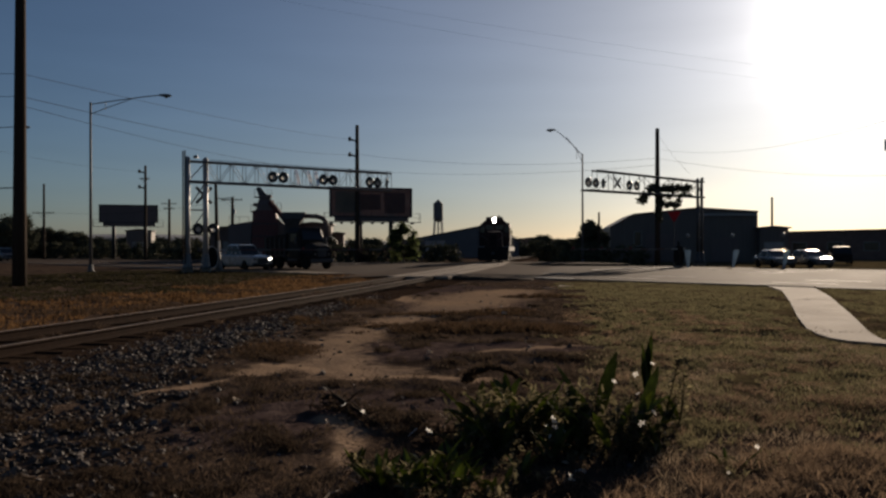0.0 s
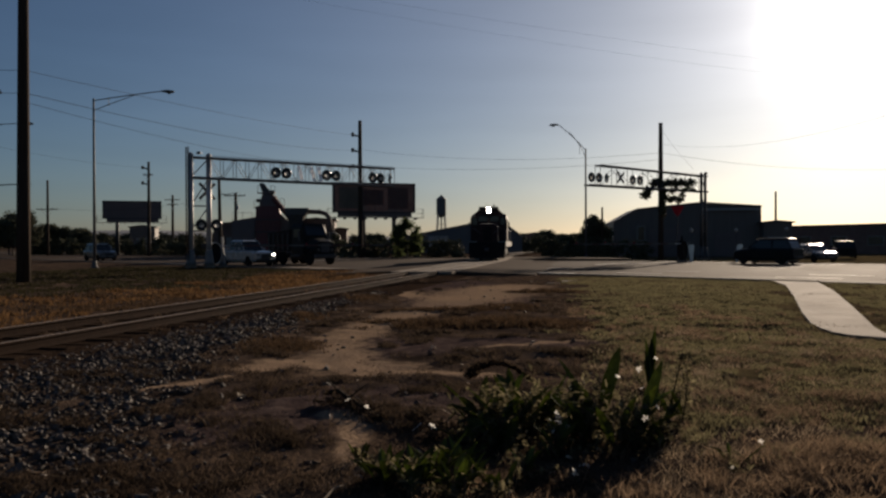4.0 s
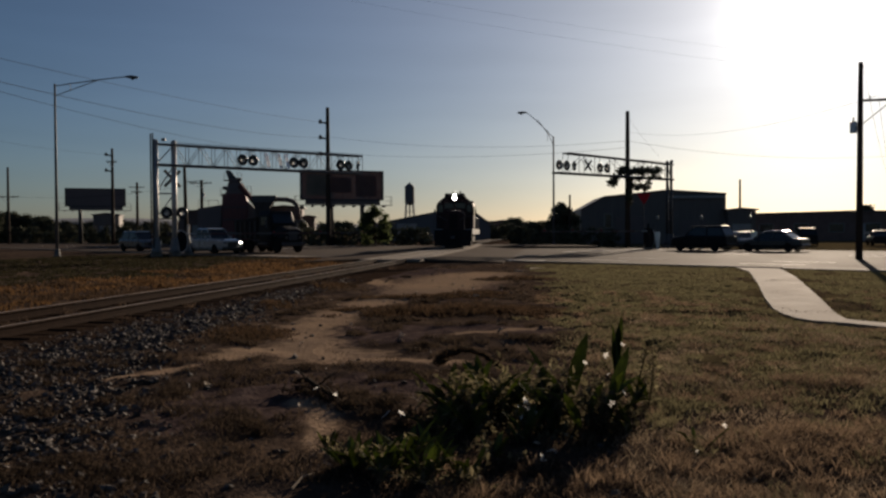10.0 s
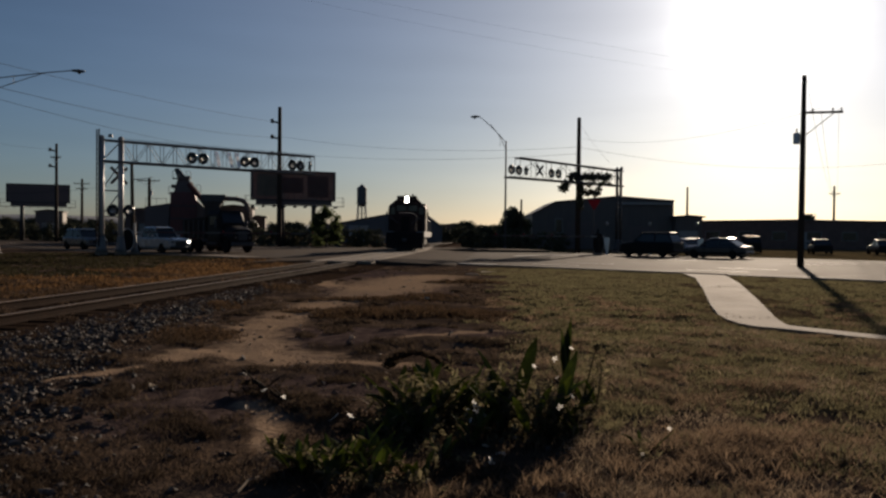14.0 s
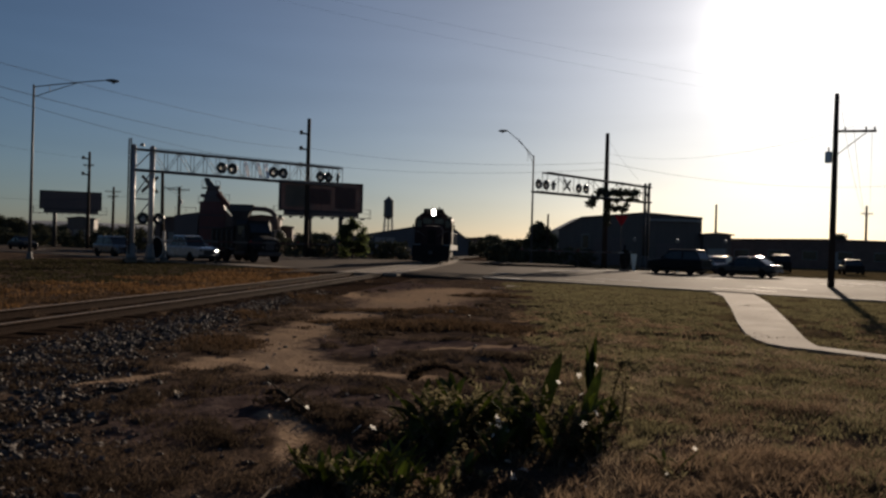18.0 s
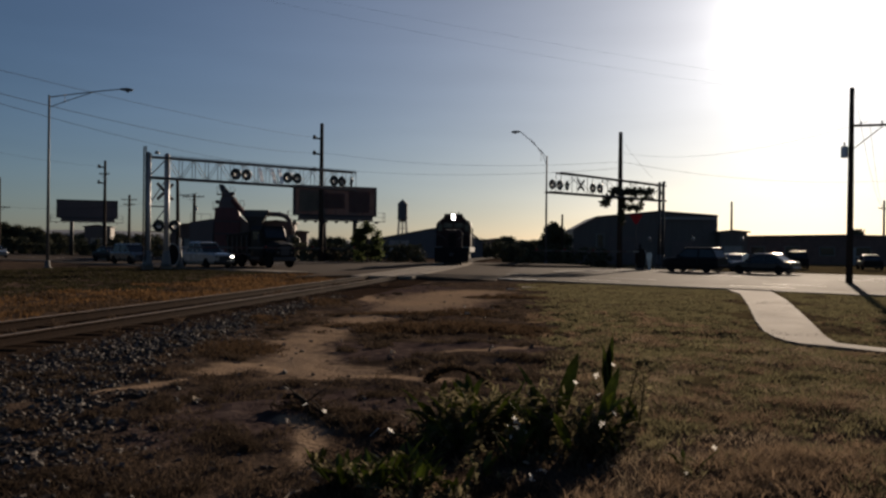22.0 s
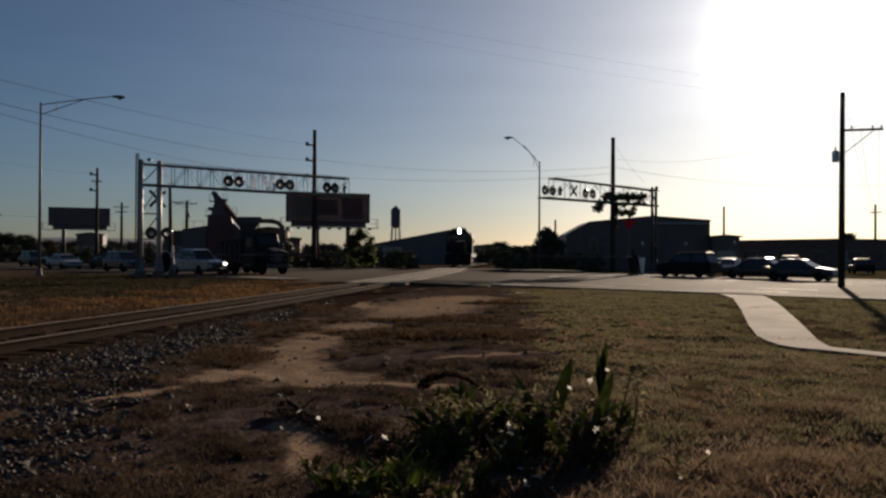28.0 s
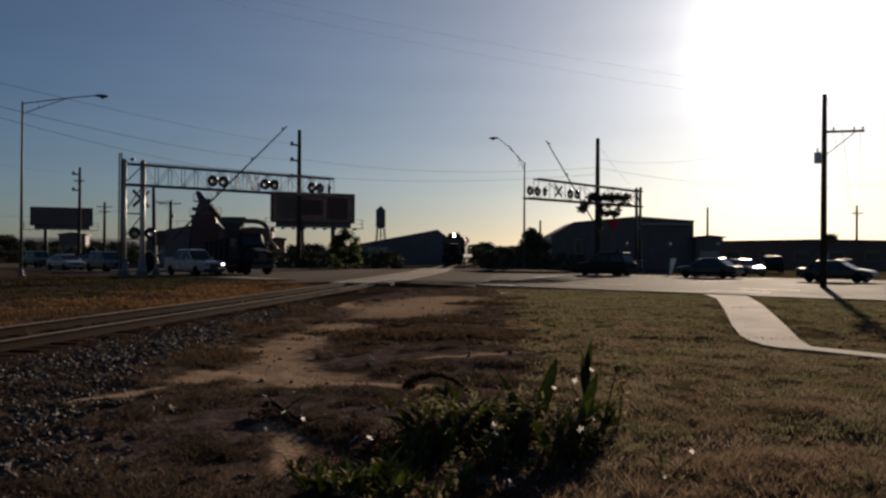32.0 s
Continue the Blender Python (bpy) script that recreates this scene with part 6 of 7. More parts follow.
def heavy_truck(x, y, turn):
    v = thing("heavy_truck", (x, y, 0.02), turn, "tall dark heavy truck waiting in the second lane", "truck", "vehicles")
    part("chassis", Shape().box(-3.2, -0.45, 0.55, 3.1, 0.45, 0.85, 0.03), STEEL, v)
    part("hood", body_loft([(1.75, [(0.95, 0.75), (1.0, 1.2), (0.9, 2.0), (0.6, 2.1)]), (2.7, [(0.92, 0.75), (0.96, 1.2), (0.82, 1.85), (0.5, 1.95)]), (3.1, [(0.85, 0.8), (0.88, 1.2), (0.75, 1.7), (0.45, 1.8)])]), CAR_BLACK, v)
    cab = part("cab", body_loft([(0.1, [(1.1, 0.75), (1.15, 1.2), (1.12, 2.9), (0.95, 3.2)]), (1.5, [(1.1, 0.75), (1.15, 1.2), (1.1, 2.9), (0.93, 3.2)]), (1.8, [(1.1, 0.75), (1.15, 1.2), (1.05, 2.2), (0.85, 2.25)])]), CAR_BLACK, v)
    part("windscreen", Shape().loft([[(1.53, -0.85, 3.0), (1.53, 0.85, 3.0), (1.82, 0.9, 2.25), (1.82, -0.9, 2.25)], [(1.57, -0.85, 3.02), (1.57, 0.85, 3.02), (1.86, 0.9, 2.27), (1.86, -0.9, 2.27)]]), GLASS, cab)
    for e in (-1, 1):
        part("side_window", Shape().box(0.5, e * 1.15 - 0.02, 2.1, 1.35, e * 1.15 + 0.02, 2.75, 0.01), GLASS, cab)
        part("mirror", Shape().box(1.55, e * 1.4 - 0.08, 1.9, 1.65, e * 1.4 + 0.08, 2.5, 0.02), STEEL, cab)
        part("headlamp", Shape().turned([(0.02, 0), (0.12, 0.0), (0.1, 0.05), (0.02, 0.08)], (3.08, e * 0.62, 1.15), 10, "x"), LENS_DIM, v, "dull round headlamp")
        part("fender", Shape().path([(1.7, e * 0.95, 0.8), (2.0, e * 0.95, 1.2), (2.45, e * 0.95, 1.3), (2.9, e * 0.92, 1.05)], [0.1, 0.14, 0.14, 0.1], 8), CAR_BLACK, v)
        part("fuel_tank", Shape().tube((0.0, e * 0.85, 0.7), (1.3, e * 0.85, 0.7), 0.28, sides=12), STEEL, v)
    part("dump_body", Shape().loft([[(-3.3, -1.15, 1.05), (0.0, -1.15, 1.05), (0.0, 1.15, 1.05), (-3.3, 1.15, 1.05)], [(-3.4, -1.2, 2.5), (0.0, -1.2, 2.75), (0.0, 1.2, 2.75), (-3.4, 1.2, 2.5)]]), CAR_BLACK, v, "dark steel dump body")
    for i in range(5):
        for e in (-1, 1):
            part("body_rib", Shape().box(-3.1 + 0.7 * i, e * 1.22 - 0.05, 1.1, -3.0 + 0.7 * i, e * 1.22 + 0.05, 2.45, 0.01), STEEL, v)
    part("bumper", Shape().box(3.05, -1.05, 0.5, 3.2, 1.05, 0.8, 0.04), STEEL, v)
    part("grille", Shape().box(3.08, -0.4, 0.95, 3.13, 0.4, 1.65, 0.02), STEEL, v)
    wheels(v, (-2.6, -1.4, 2.35), 0.95, 0.5, 0.3)
    return v


heavy_truck(-11.4, 66.9, HEAD_R)
for i in range(7):
    x, y = 33.5 + 5.3 * i, 84.0 - 2.4 * i + 0.8 * math.sin(i * 2.1)
    if i % 3 == 1:
        car("suv", x, y, 70 + 4 * math.sin(i * 3.0), CAR_BLACK, 4.7, 1.85, 1.05, 1.72, (1.25, 0.5, -1.8, -2.15), "dark sport utility car parked before a low building", "car", lit=False)
    else:
        car("sedan", x, y, 70 + 4 * math.sin(i * 3.0), CAR_BLACK, 4.7, 1.8, 0.92, 1.45, (1.1, 0.3, -1.0, -1.75), "dark sedan parked before a low building", "car", lit=False)


# ---------------------------------------------------------------- grass, weeds and litter
def blades(name, spots, mat, label, seed, lean=0.5, wide=0.006):
    """spots: x, y, height, spread, count. Bent two-piece blades."""
    r = np.random.default_rng(seed)
    P, H = [], []
    for x, y, h, sp, n in spots:
        q = r.random(n) * 6.28
        d = sp * np.sqrt(r.random(n))
        P.append(np.stack([x + d * np.cos(q), y + d * np.sin(q), np.full(n, rise(x, y) - 0.01)], 1))
        H.append(h * (0.5 + 0.7 * r.random(n)))
    P, H = np.concatenate(P), np.concatenate(H)
    n = len(P)
    a = r.random(n) * 6.28
    out = np.stack([np.cos(a), np.sin(a), np.zeros(n)], 1)
    b = r.random(n) * 6.28
    w = np.stack([np.cos(b), np.sin(b), np.zeros(n)], 1) * (wide * (0.6 + 0.8 * r.random(n)))[:, None] * np.maximum(1.0, P[:, 1:2] / 9.0)
    k = (lean * (0.3 + r.random(n)) * H)[:, None]
    up = np.stack([np.zeros(n), np.zeros(n), H], 1)
    mid = P + up * 0.6 + out * k * 0.35
    tip = P + up * 0.95 + out * k
    V = np.stack([P - w, P + w, mid + w * 0.8, mid - w * 0.8, tip], 1).reshape(-1, 3)
    F = []
    base = np.arange(n) * 5
    quads = np.stack([base, base + 1, base + 2, base + 3], 1).tolist()
    tris = np.stack([base + 3, base + 2, base + 4], 1).tolist()
    me = arr_mesh(name, V, quads + tris, mat)
    return tagged(new(name, me), label, "grass", kind="stuff")


def scatter(n, seed, keep):
    r = np.random.default_rng(seed)
    out = []
    while len(out) < n:
        y = 3.2 + 36 * r.random() ** 1.6
        x = (r.random() * 2 - 1) * (2.5 + 0.62 * y) + 0.05 * y
        s = keep(x, y, r)
        if s:
            out.append((x, y, *s))
    return out


def lots_of_grass():
    def dry_near(x, y, r):
        off = x - track_x(y)
        if off < 2.2 or x * ROAD_N.x + y * ROAD_N.y > 32.5 or x < gravel_edge(y) - 0.2 and r.random() < 0.97:
            return None
        d = noise.noise((x * 0.55, y * 0.4, 1.3)) + 0.5 * noise.noise((x * 1.9, y * 1.9, 5.0))
        if sandy(x, y) > 0.42 and r.random() < 0.96 or soily(x, y) > 0.45 and r.random() < 0.9 or d < -0.05 and r.random() < 0.8 or turfy(x, y) > 0.7 and r.random() < 0.6:
            return None
        return (0.022 + 0.035 * max(0, d + 0.2) + 0.03 * r.random() ** 2, 0.1 + 0.16 * r.random(), 18)
    blades("dry_grass", scatter(4600, 1, dry_near), DRY, "short matted dry brown grass on waste ground", 2, 1.7, 0.005)

    def dry_far(x, y, r):
        off = x - track_x(y)
        if off > -1.9 or x * ROAD_N.x + y * ROAD_N.y > 29.5:
            return None
        return (0.06 + 0.1 * r.random(), 0.2 + 0.2 * r.random(), 16)
    r = np.random.default_rng(4)
    sp = []
    while len(sp) < 3200:
        y = 6 + 56 * r.random()
        x = track_x(y) - 1.8 - 24 * r.random() ** 1.3
        s = dry_far(x, y, r)
        if s and abs(x) < 0.66 * y + 2:
            sp.append((x, y, *s))
    strip = [q for q in sp if q[0] > track_x(q[1]) - 7.5 - 5 * noise.noise((q[0] * 0.3, q[1] * 0.3, 2))]
    warm = [q for q in strip if noise.noise((q[0] * 0.22, q[1] * 0.3, 91)) + 0.5 * noise.noise((q[0] * 0.7, q[1] * 0.9, 92)) > -0.02]
    pale = set(warm)
    blades("orange_dry_grass", warm, ORANGE, "orange-brown dry grass beyond the track", 6, 0.8, 0.007)
    blades("tall_dry_grass", [q for q in strip if q not in pale], RUSSET, "dull brown dry grass beyond the track", 13, 0.8, 0.007)
    keep = set(strip)
    blades("field_grass", [(x, y, h * 0.7, d, n) for x, y, h, d, n in (q for q in sp if q not in keep)], OLIVE, "dull olive-green grass of the field across the track", 7, 0.8, 0.008)

    def green(x, y, r):
        if x * ROAD_N.x + y * ROAD_N.y > 33.4 or turfy(x, y) < 0.35 + 0.3 * r.random() or x < track_x(y) or noise.noise((x * 0.7, y * 0.5, 41)) + 0.5 * noise.noise((x * 2.1, y * 1.6, 42)) < -0.12 - 0.3 * r.random() + 0.015 * (12 - min(y, 24)):
            return None
        if on_path(x, y):
            return None
        return (0.03 + 0.04 * r.random(), 0.18 + 0.18 * r.random(), 20)
    blades("verge_grass", scatter(6800, 8, green), GREEN, "short olive-green grass of the road verge", 9, wide=0.007)

    def brush(x, y, r):
        for cx, cy, a, b, h in ((0.9, 16.8, 2.6, 1.3, 0.2), (-0.6, 17.3, 0.8, 0.8, 0.16), (0.4, 20.5, 2.2, 0.6, 0.12), (-2.6, 13.4, 0.8, 1.2, 0.12), (3.4, 28, 1.5, 1.0, 0.16), (-2.6, 25, 0.8, 2.0, 0.16), (-3.2, 19, 0.6, 1.4, 0.14), (1.6, 21.5, 1.0, 0.4, 0.16)):
            if math.hypot((x - cx) / a, (y - cy) / b) < 0.6 + 0.5 * noise.noise((x * 2, y * 2, 8)) + 0.25:
                return (h * (0.3 + 0.9 * r.random()) * max(0.25, 1.15 - 0.8 * math.hypot((x - cx) / a, (y - cy) / b)), 0.16, 14)
        return None
    blades("brown_brush", scatter(1500, 11, brush), RUSSET, "low russet clumps of dead weeds", 12, 0.9)

    def mats(x, y, r):
        for cx, cy, a, b in ((-2.0, 10.0, 0.6, 0.5), (-2.5, 8.2, 0.6, 0.7), (-1.9, 5.9, 1.2, 0.8), (-0.9, 5.9, 0.7, 0.7), (-0.3, 6.6, 0.5, 0.5), (0.4, 4.95, 1.2, 0.45), (1.4, 5.3, 0.9, 0.5), (-2.9, 10.6, 0.5, 0.6), (-3.2, 12.6, 0.6, 1.0), (-1.4, 9.2, 0.35, 0.4), (-0.6, 8.0, 0.4, 0.6)):
            if math.hypot((x - cx) / a, (y - cy) / b) < 0.8 + 0.6 * noise.noise((x * 2.5, y * 2.5, 4)):
                return ((0.03 + 0.08 * r.random()) * max(0.3, 1.1 - 0.7 * math.hypot((x - cx) / a, (y - cy) / b)), 0.14, 16)
        return None
    blades("weed_mat", scatter(900, 31, mats), DRY, "low tangled brown weed mats among gravel", 32, 1.3, 0.004)

    def straw(x, y, r):
        d = noise.noise((x * 0.9, y * 0.7, 31)) + 0.5 * noise.noise((x * 2.4, y * 2.0, 35))
        if on_path(x, y) or x < 0.9 + 0.09 * y or y > 15 or d < 0.05 and r.random() < 0.9:
            return None
        return (0.04 + 0.04 * r.random() + 0.06 * max(0, d), 0.12 + 0.12 * r.random(), 14)
    blades("straw_grass", scatter(2400, 33, straw), STRAW, "bleached straw among olive verge grass", 34, 1.5, 0.003)


def track_weeds():
    r = np.random.default_rng(15)
    sp = []
    for i in range(150):
        y = 8 + 32 * r.random()
        u = float(r.choice([-0.35, 0.1, 0.45, 1.35, -1.3])) + 0.15 * r.normal()
        sp.append((track_x(y) + u, y, 0.1 + 0.12 * r.random(), 0.1 + 0.08 * r.random(), 26))
    blades("track_weeds", sp, DRY, "dry weed tufts growing between the rails", 16, 0.8)


def tussocks():
    """Taller tufts in uneven rows that break up the short grass."""
    def verge(x, y, r):
        if on_path(x, y, 0.3) or x < 1.3 + 0.08 * y or y > 21 or x * ROAD_N.x + y * ROAD_N.y > 32:
            return None
        d = noise.noise((x * 0.8, y * 1.5, 61)) + 0.6 * noise.noise((x * 2.2, y * 3.4, 62))
        if d < 0.12 and r.random() < 0.93:
            return None
        return ((0.045 + 0.07 * r.random()) * (0.7 + max(0.0, d)), 0.09 + 0.12 * r.random(), 50)
    blades("brown_tussocks", scatter(1200, 71, verge), TUFT, "scattered brown tussocks on the verge", 72, 1.3, 0.004)

    def sage(x, y, r):
        if on_path(x, y, 0.3) or x < 1.5 + 0.08 * y or y > 24 or x * ROAD_N.x + y * ROAD_N.y > 32:
            return None
        if noise.noise((x * 0.7, y * 1.1, 65)) + 0.6 * noise.noise((x * 1.9, y * 2.8, 66)) < 0.15 and r.random() < 0.95:
            return None
        return (0.05 + 0.07 * r.random(), 0.08 + 0.1 * r.random(), 46)
    blades("olive_tussocks", scatter(800, 73, sage), GREEN, "dull olive tussocks on the verge", 74, 0.8, 0.005)

    def front(x, y, r):
        if y > 6.6 or x < -0.2 or math.hypot(x + 0.75, (y - 5.9) * 0.6) < 0.35 or noise.noise((x * 1.3, y * 1.3, 68)) < -0.05 and r.random() < 0.8:
            return None
        return (0.07 + 0.1 * r.random(), 0.06 + 0.1 * r.random(), 44)
    blades("front_tussocks", scatter(420, 75, front), TUFT, "long dry brown grass at the viewer's feet", 76, 1.1, 0.0035)

    def heaps(x, y, r):
        off = x - track_x(y)
        if off < 2.4 or y > 30 or y < 5.5 or x > 1.2 + 0.1 * y or sandy(x, y) > 0.38:
            return None
        if noise.noise((x * 1.1, y * 1.0, 81)) + 0.5 * noise.noise((x * 3.1, y * 2.4, 82)) < 0.2 and r.random() < 0.96:
            return None
        return (0.04 + 0.07 * r.random(), 0.08 + 0.1 * r.random(), 40)
    blades("dead_weed_heaps", scatter(900, 77, heaps), SEED, "dark dead weeds matted on the waste ground", 78, 1.4, 0.005)


lots_of_grass()
track_weeds()
tussocks()


def leaf_blade(ln, wide, el, droop):
    """A long pointed leaf, folded along its rib, growing along +x."""
    sh = Shape()
    rings = []
    for q, w in ((0, 0.3), (0.2, 0.85), (0.45, 1.0), (0.75, 0.65), (1.0, 0.05)):
        x, z = ln * q * math.cos(el), ln * (q * math.sin(el) - droop * q * q)
        rings.append([(x, -wide * w, z + wide * w * 0.5), (x, 0, z), (x, wide * w, z + wide * w * 0.5), (x, 0, z - 0.003)])
    return sh.loft(rings)


def sprig_leaves(V, F, r, line, step, ln, side):
    """Pointed folded leaves set alternately along a stem's line of points."""
    for (p, q) in zip(line[:-1], line[1:]):
        p, q = np.array(p), np.array(q)
        k = max(1, int(np.linalg.norm(q - p) / step))
        for i in range(k):
            c = p + (q - p) * (i + r.random()) / k
            a = r.random() * 6.28
            el = 0.35 + 0.55 * r.normal()
            size = ln * (0.55 + 0.8 * r.random())
            o = np.array((math.cos(a) * math.cos(el), math.sin(a) * math.cos(el), math.sin(el))) * size
            sd = np.array((-math.sin(a), math.cos(a), 0.25 * r.normal())) * size * side
            dr = np.array((0, 0, -0.22 * size))
            n = len(V)
            V += [c, c + o * 0.45 + sd, c + o + dr, c + o * 0.45 - sd]
            F.append((n, n + 1, n + 2, n + 3))


def weed_plant(x, y, h, wide, fine, big, seed, label="dark withered leafy weed clump", mat=None):
    """Leafy stems fanning out of one root, with a few long pointed green leaves among them."""
    r = np.random.default_rng(seed)
    t = thing("weed_plant", (x, y, rise(x, y) - 0.01), 0, label, "plant", "weeds")
    V, F = [], []
    for i in range(max(5, int(fine / 30))):
        q, d = r.random() * 6.28, wide * math.sqrt(r.random())
        top = h * (0.45 + 0.6 * r.random()) * (1 - 0.45 * (d / wide) ** 2)
        line = [(d * 0.25 * math.cos(q), d * 0.25 * math.sin(q), 0.0), (d * 0.6 * math.cos(q), d * 0.6 * math.sin(q), top * 0.45),
                (d * math.cos(q + 0.15), d * math.sin(q + 0.15), top * 0.85), (d * 1.15 * math.cos(q + 0.3), d * 1.15 * math.sin(q + 0.3), top)]
        if i < 6:
            part("stem", Shape().path(line, [0.005, 0.004, 0.003, 0.0015], 3), WEED_STEM, t)
        sprig_leaves(V, F, r, line, 0.015, 0.07 + 0.04 * h, 0.17)
    o = new("foliage", arr_mesh("foliage", np.array(V), F, mat or WEED_D))
    o.parent = t
    for i in range(int(big * 1.8)):
        q = r.random() * 6.28
        ln = (0.14 + 0.75 * h) * (0.65 + 0.5 * r.random())
        b = part("leaf", leaf_blade(ln, ln * (0.07 + 0.035 * r.random()), 0.75 + 0.45 * r.random(), 0.12 + 0.25 * r.random()), WEED, t)
        b.matrix_basis = pose(wide * 0.3 * math.cos(q) * r.random(), wide * 0.3 * math.sin(q) * r.random(), h * 0.3 * r.random(), 0, 0, math.degrees(q))
    return t


def bristles(V, F, r, line, radii, count, ln):
    """Short chaffy scales crowded round a line."""
    for i in range(count):
        u = r.random() * (len(line) - 1)
        k = min(int(u), len(line) - 2)
        c = np.array(line[k]) + (np.array(line[k + 1]) - np.array(line[k])) * (u - k)
        rad = radii[k] + (radii[k + 1] - radii[k]) * (u - k)
        d = r.normal(size=3)
        d /= np.linalg.norm(d)
        c = c + d * rad * r.random() ** 0.5
        d[2] = abs(d[2]) * 0.7 + 0.2
        sd = np.cross(d, r.normal(size=3))
        sd /= np.linalg.norm(sd) + 1e-6
        size = ln * (0.6 + 0.8 * r.random())
        n = len(V)
        V += [c, c + d * size * 0.5 + sd * size * 0.22, c + d * size, c + d * size * 0.5 - sd * size * 0.22]
        F.append((n, n + 1, n + 2, n + 3))


def seed_stalk(x, y, line, radii, count, seed, label, mat, leaves=0):
    """A stalk with a crowded seed head along the last part of its line."""
    r = np.random.default_rng(seed)
    t = thing("seed_stalk", (x, y, rise(x, y) - 0.01), 0, label, "plant", "seed stalks")
    part("stem", Shape().path(line, [0.012 - 0.008 * i / (len(line) - 1) for i in range(len(line))], 5), WEED_STEM, t, smooth=True)
    V, F = [], []
    bristles(V, F, r, line, radii, count, 0.045)
    o = new("seed_head", arr_mesh("seed_head", np.array(V), F, mat))
    o.parent = t
    for i in range(leaves):
        ln = 0.22 + 0.14 * r.random()
        b = part("leaf", leaf_blade(ln, ln * 0.09, 0.9 + 0.4 * r.random(), 0.2), WEED, t)
        b.matrix_basis = pose(0, 0, 0.02 + 0.12 * r.random(), 0, 0, 360 * r.random())
    return t


# x, y, height, spread, fine leaves, long leaves
WEED_CLUMPS = [(0.3, 7.35, 0.5, 0.3, 392, 6), (0.5, 7.1, 0.6, 0.32, 532, 6), (0.72, 7.3, 0.56, 0.28, 420, 5), (0.45, 6.8, 0.36, 0.32, 322, 4), (0.62, 8, 0.42, 0.3, 294, 4), (0.9, 7.7, 0.5, 0.28, 336, 6),
               (1.12, 6.85, 0.65, 0.28, 342, 3), (1.36, 6.75, 0.72, 0.3, 405, 3), (1.56, 6.85, 0.68, 0.28, 342, 2), (1.3, 7.2, 0.72, 0.3, 342, 2), (1.85, 7.3, 0.32, 0.3, 144, 3), (1.74, 6.75, 0.36, 0.28, 162, 2),
               (-0.42, 5.7, 0.22, 0.3, 168, 9), (-0.2, 5.5, 0.28, 0.32, 224, 10), (0.05, 5.45, 0.3, 0.32, 237, 9), (0.32, 5.4, 0.22, 0.34, 182, 6), (0.1, 6.2, 0.24, 0.34, 196, 5), (-0.65, 6.3, 0.12, 0.3, 105, 3), (2.1, 6.2, 0.16, 0.4, 140, 2),
               (0.95, 6.95, 0.4, 0.34, 294, 5), (0.85, 6.5, 0.3, 0.34, 251, 4), (0.2, 6.85, 0.32, 0.32, 251, 6), (-0.05, 5.9, 0.26, 0.34, 210, 7), (1, 7.9, 0.34, 0.34, 224, 5), (1.6, 7.3, 0.45, 0.32, 216, 3), (0.55, 5.9, 0.2, 0.34, 168, 4)]
plants = [weed_plant(x, y, h, w, fine, big, 100 + i) for i, (x, y, h, w, fine, big) in enumerate(WEED_CLUMPS)]
# dark withered heap on the bare soil
for i, (x, y, h, w) in enumerate(((-1.22, 8.55, 0.17, 0.24), (-1.0, 8.4, 0.2, 0.24), (-0.82, 8.2, 0.15, 0.2), (-0.62, 7.85, 0.1, 0.16), (-0.3, 7.85, 0.13, 0.2), (0.0, 7.6, 0.12, 0.2), (-0.15, 7.1, 0.16, 0.22))):
    weed_plant(x, y, h, w, 300, 0, 160 + i, "low heap of dark dead weeds on bare soil", SEED)
shoot = thing("weed_plant", (1.84, 7.6, rise(1.84, 7.6) - 0.01), 0, "tall upright weed shoot with broad dark green leaves", "plant", "weeds")
part("stem", Shape().path([(0, 0, 0), (0.01, 0, 0.3), (0.0, 0, 0.62)], [0.012, 0.009, 0.005], 5), WEED_STEM, shoot)
for i, (z, ln, turn, el) in enumerate(((0.36, 0.56, 20, 1.48), (0.32, 0.5, 200, 1.47), (0.3, 0.46, 110, 1.42), (0.24, 0.36, 330, 1.2), (0.2, 0.34, 160, 1.1), (0.16, 0.3, 60, 1.0), (0.4, 0.42, 280, 1.5))):
    b = part("leaf", leaf_blade(ln, ln * 0.095, el, 0.05), WEED, shoot)
    b.matrix_basis = pose(0, 0, z, 0, 0, turn)
seed_stalk(2.02, 7.7, [(0, 0, 0), (0.03, 0, 0.2), (0.08, 0, 0.4), (0.12, 0, 0.55), (0.15, 0, 0.62)], [0.01, 0.012, 0.03, 0.035, 0.01], 220, 132, "short leaning dark seed spike", WEED_D, 3)
seed_stalk(2.12, 7.6, [(0, 0, 0), (0.03, 0, 0.18), (0.05, 0, 0.36), (0.05, 0, 0.5)], [0.01, 0.012, 0.03, 0.01], 160, 133, "short leaning dark seed spike", WEED_D, 2)
seed_stalk(1.07, 8.5, [(0, 0, 0), (-0.06, 0, 0.1), (-0.22, 0, 0.27), (-0.38, 0, 0.39), (-0.52, 0, 0.44), (-0.68, 0, 0.43), (-0.79, 0, 0.38), (-0.83, 0, 0.3)], [0.006, 0.008, 0.01, 0.018, 0.03, 0.042, 0.048, 0.035], 1300, 134, "arching dead stalk with a drooping dark seed head", SEED)


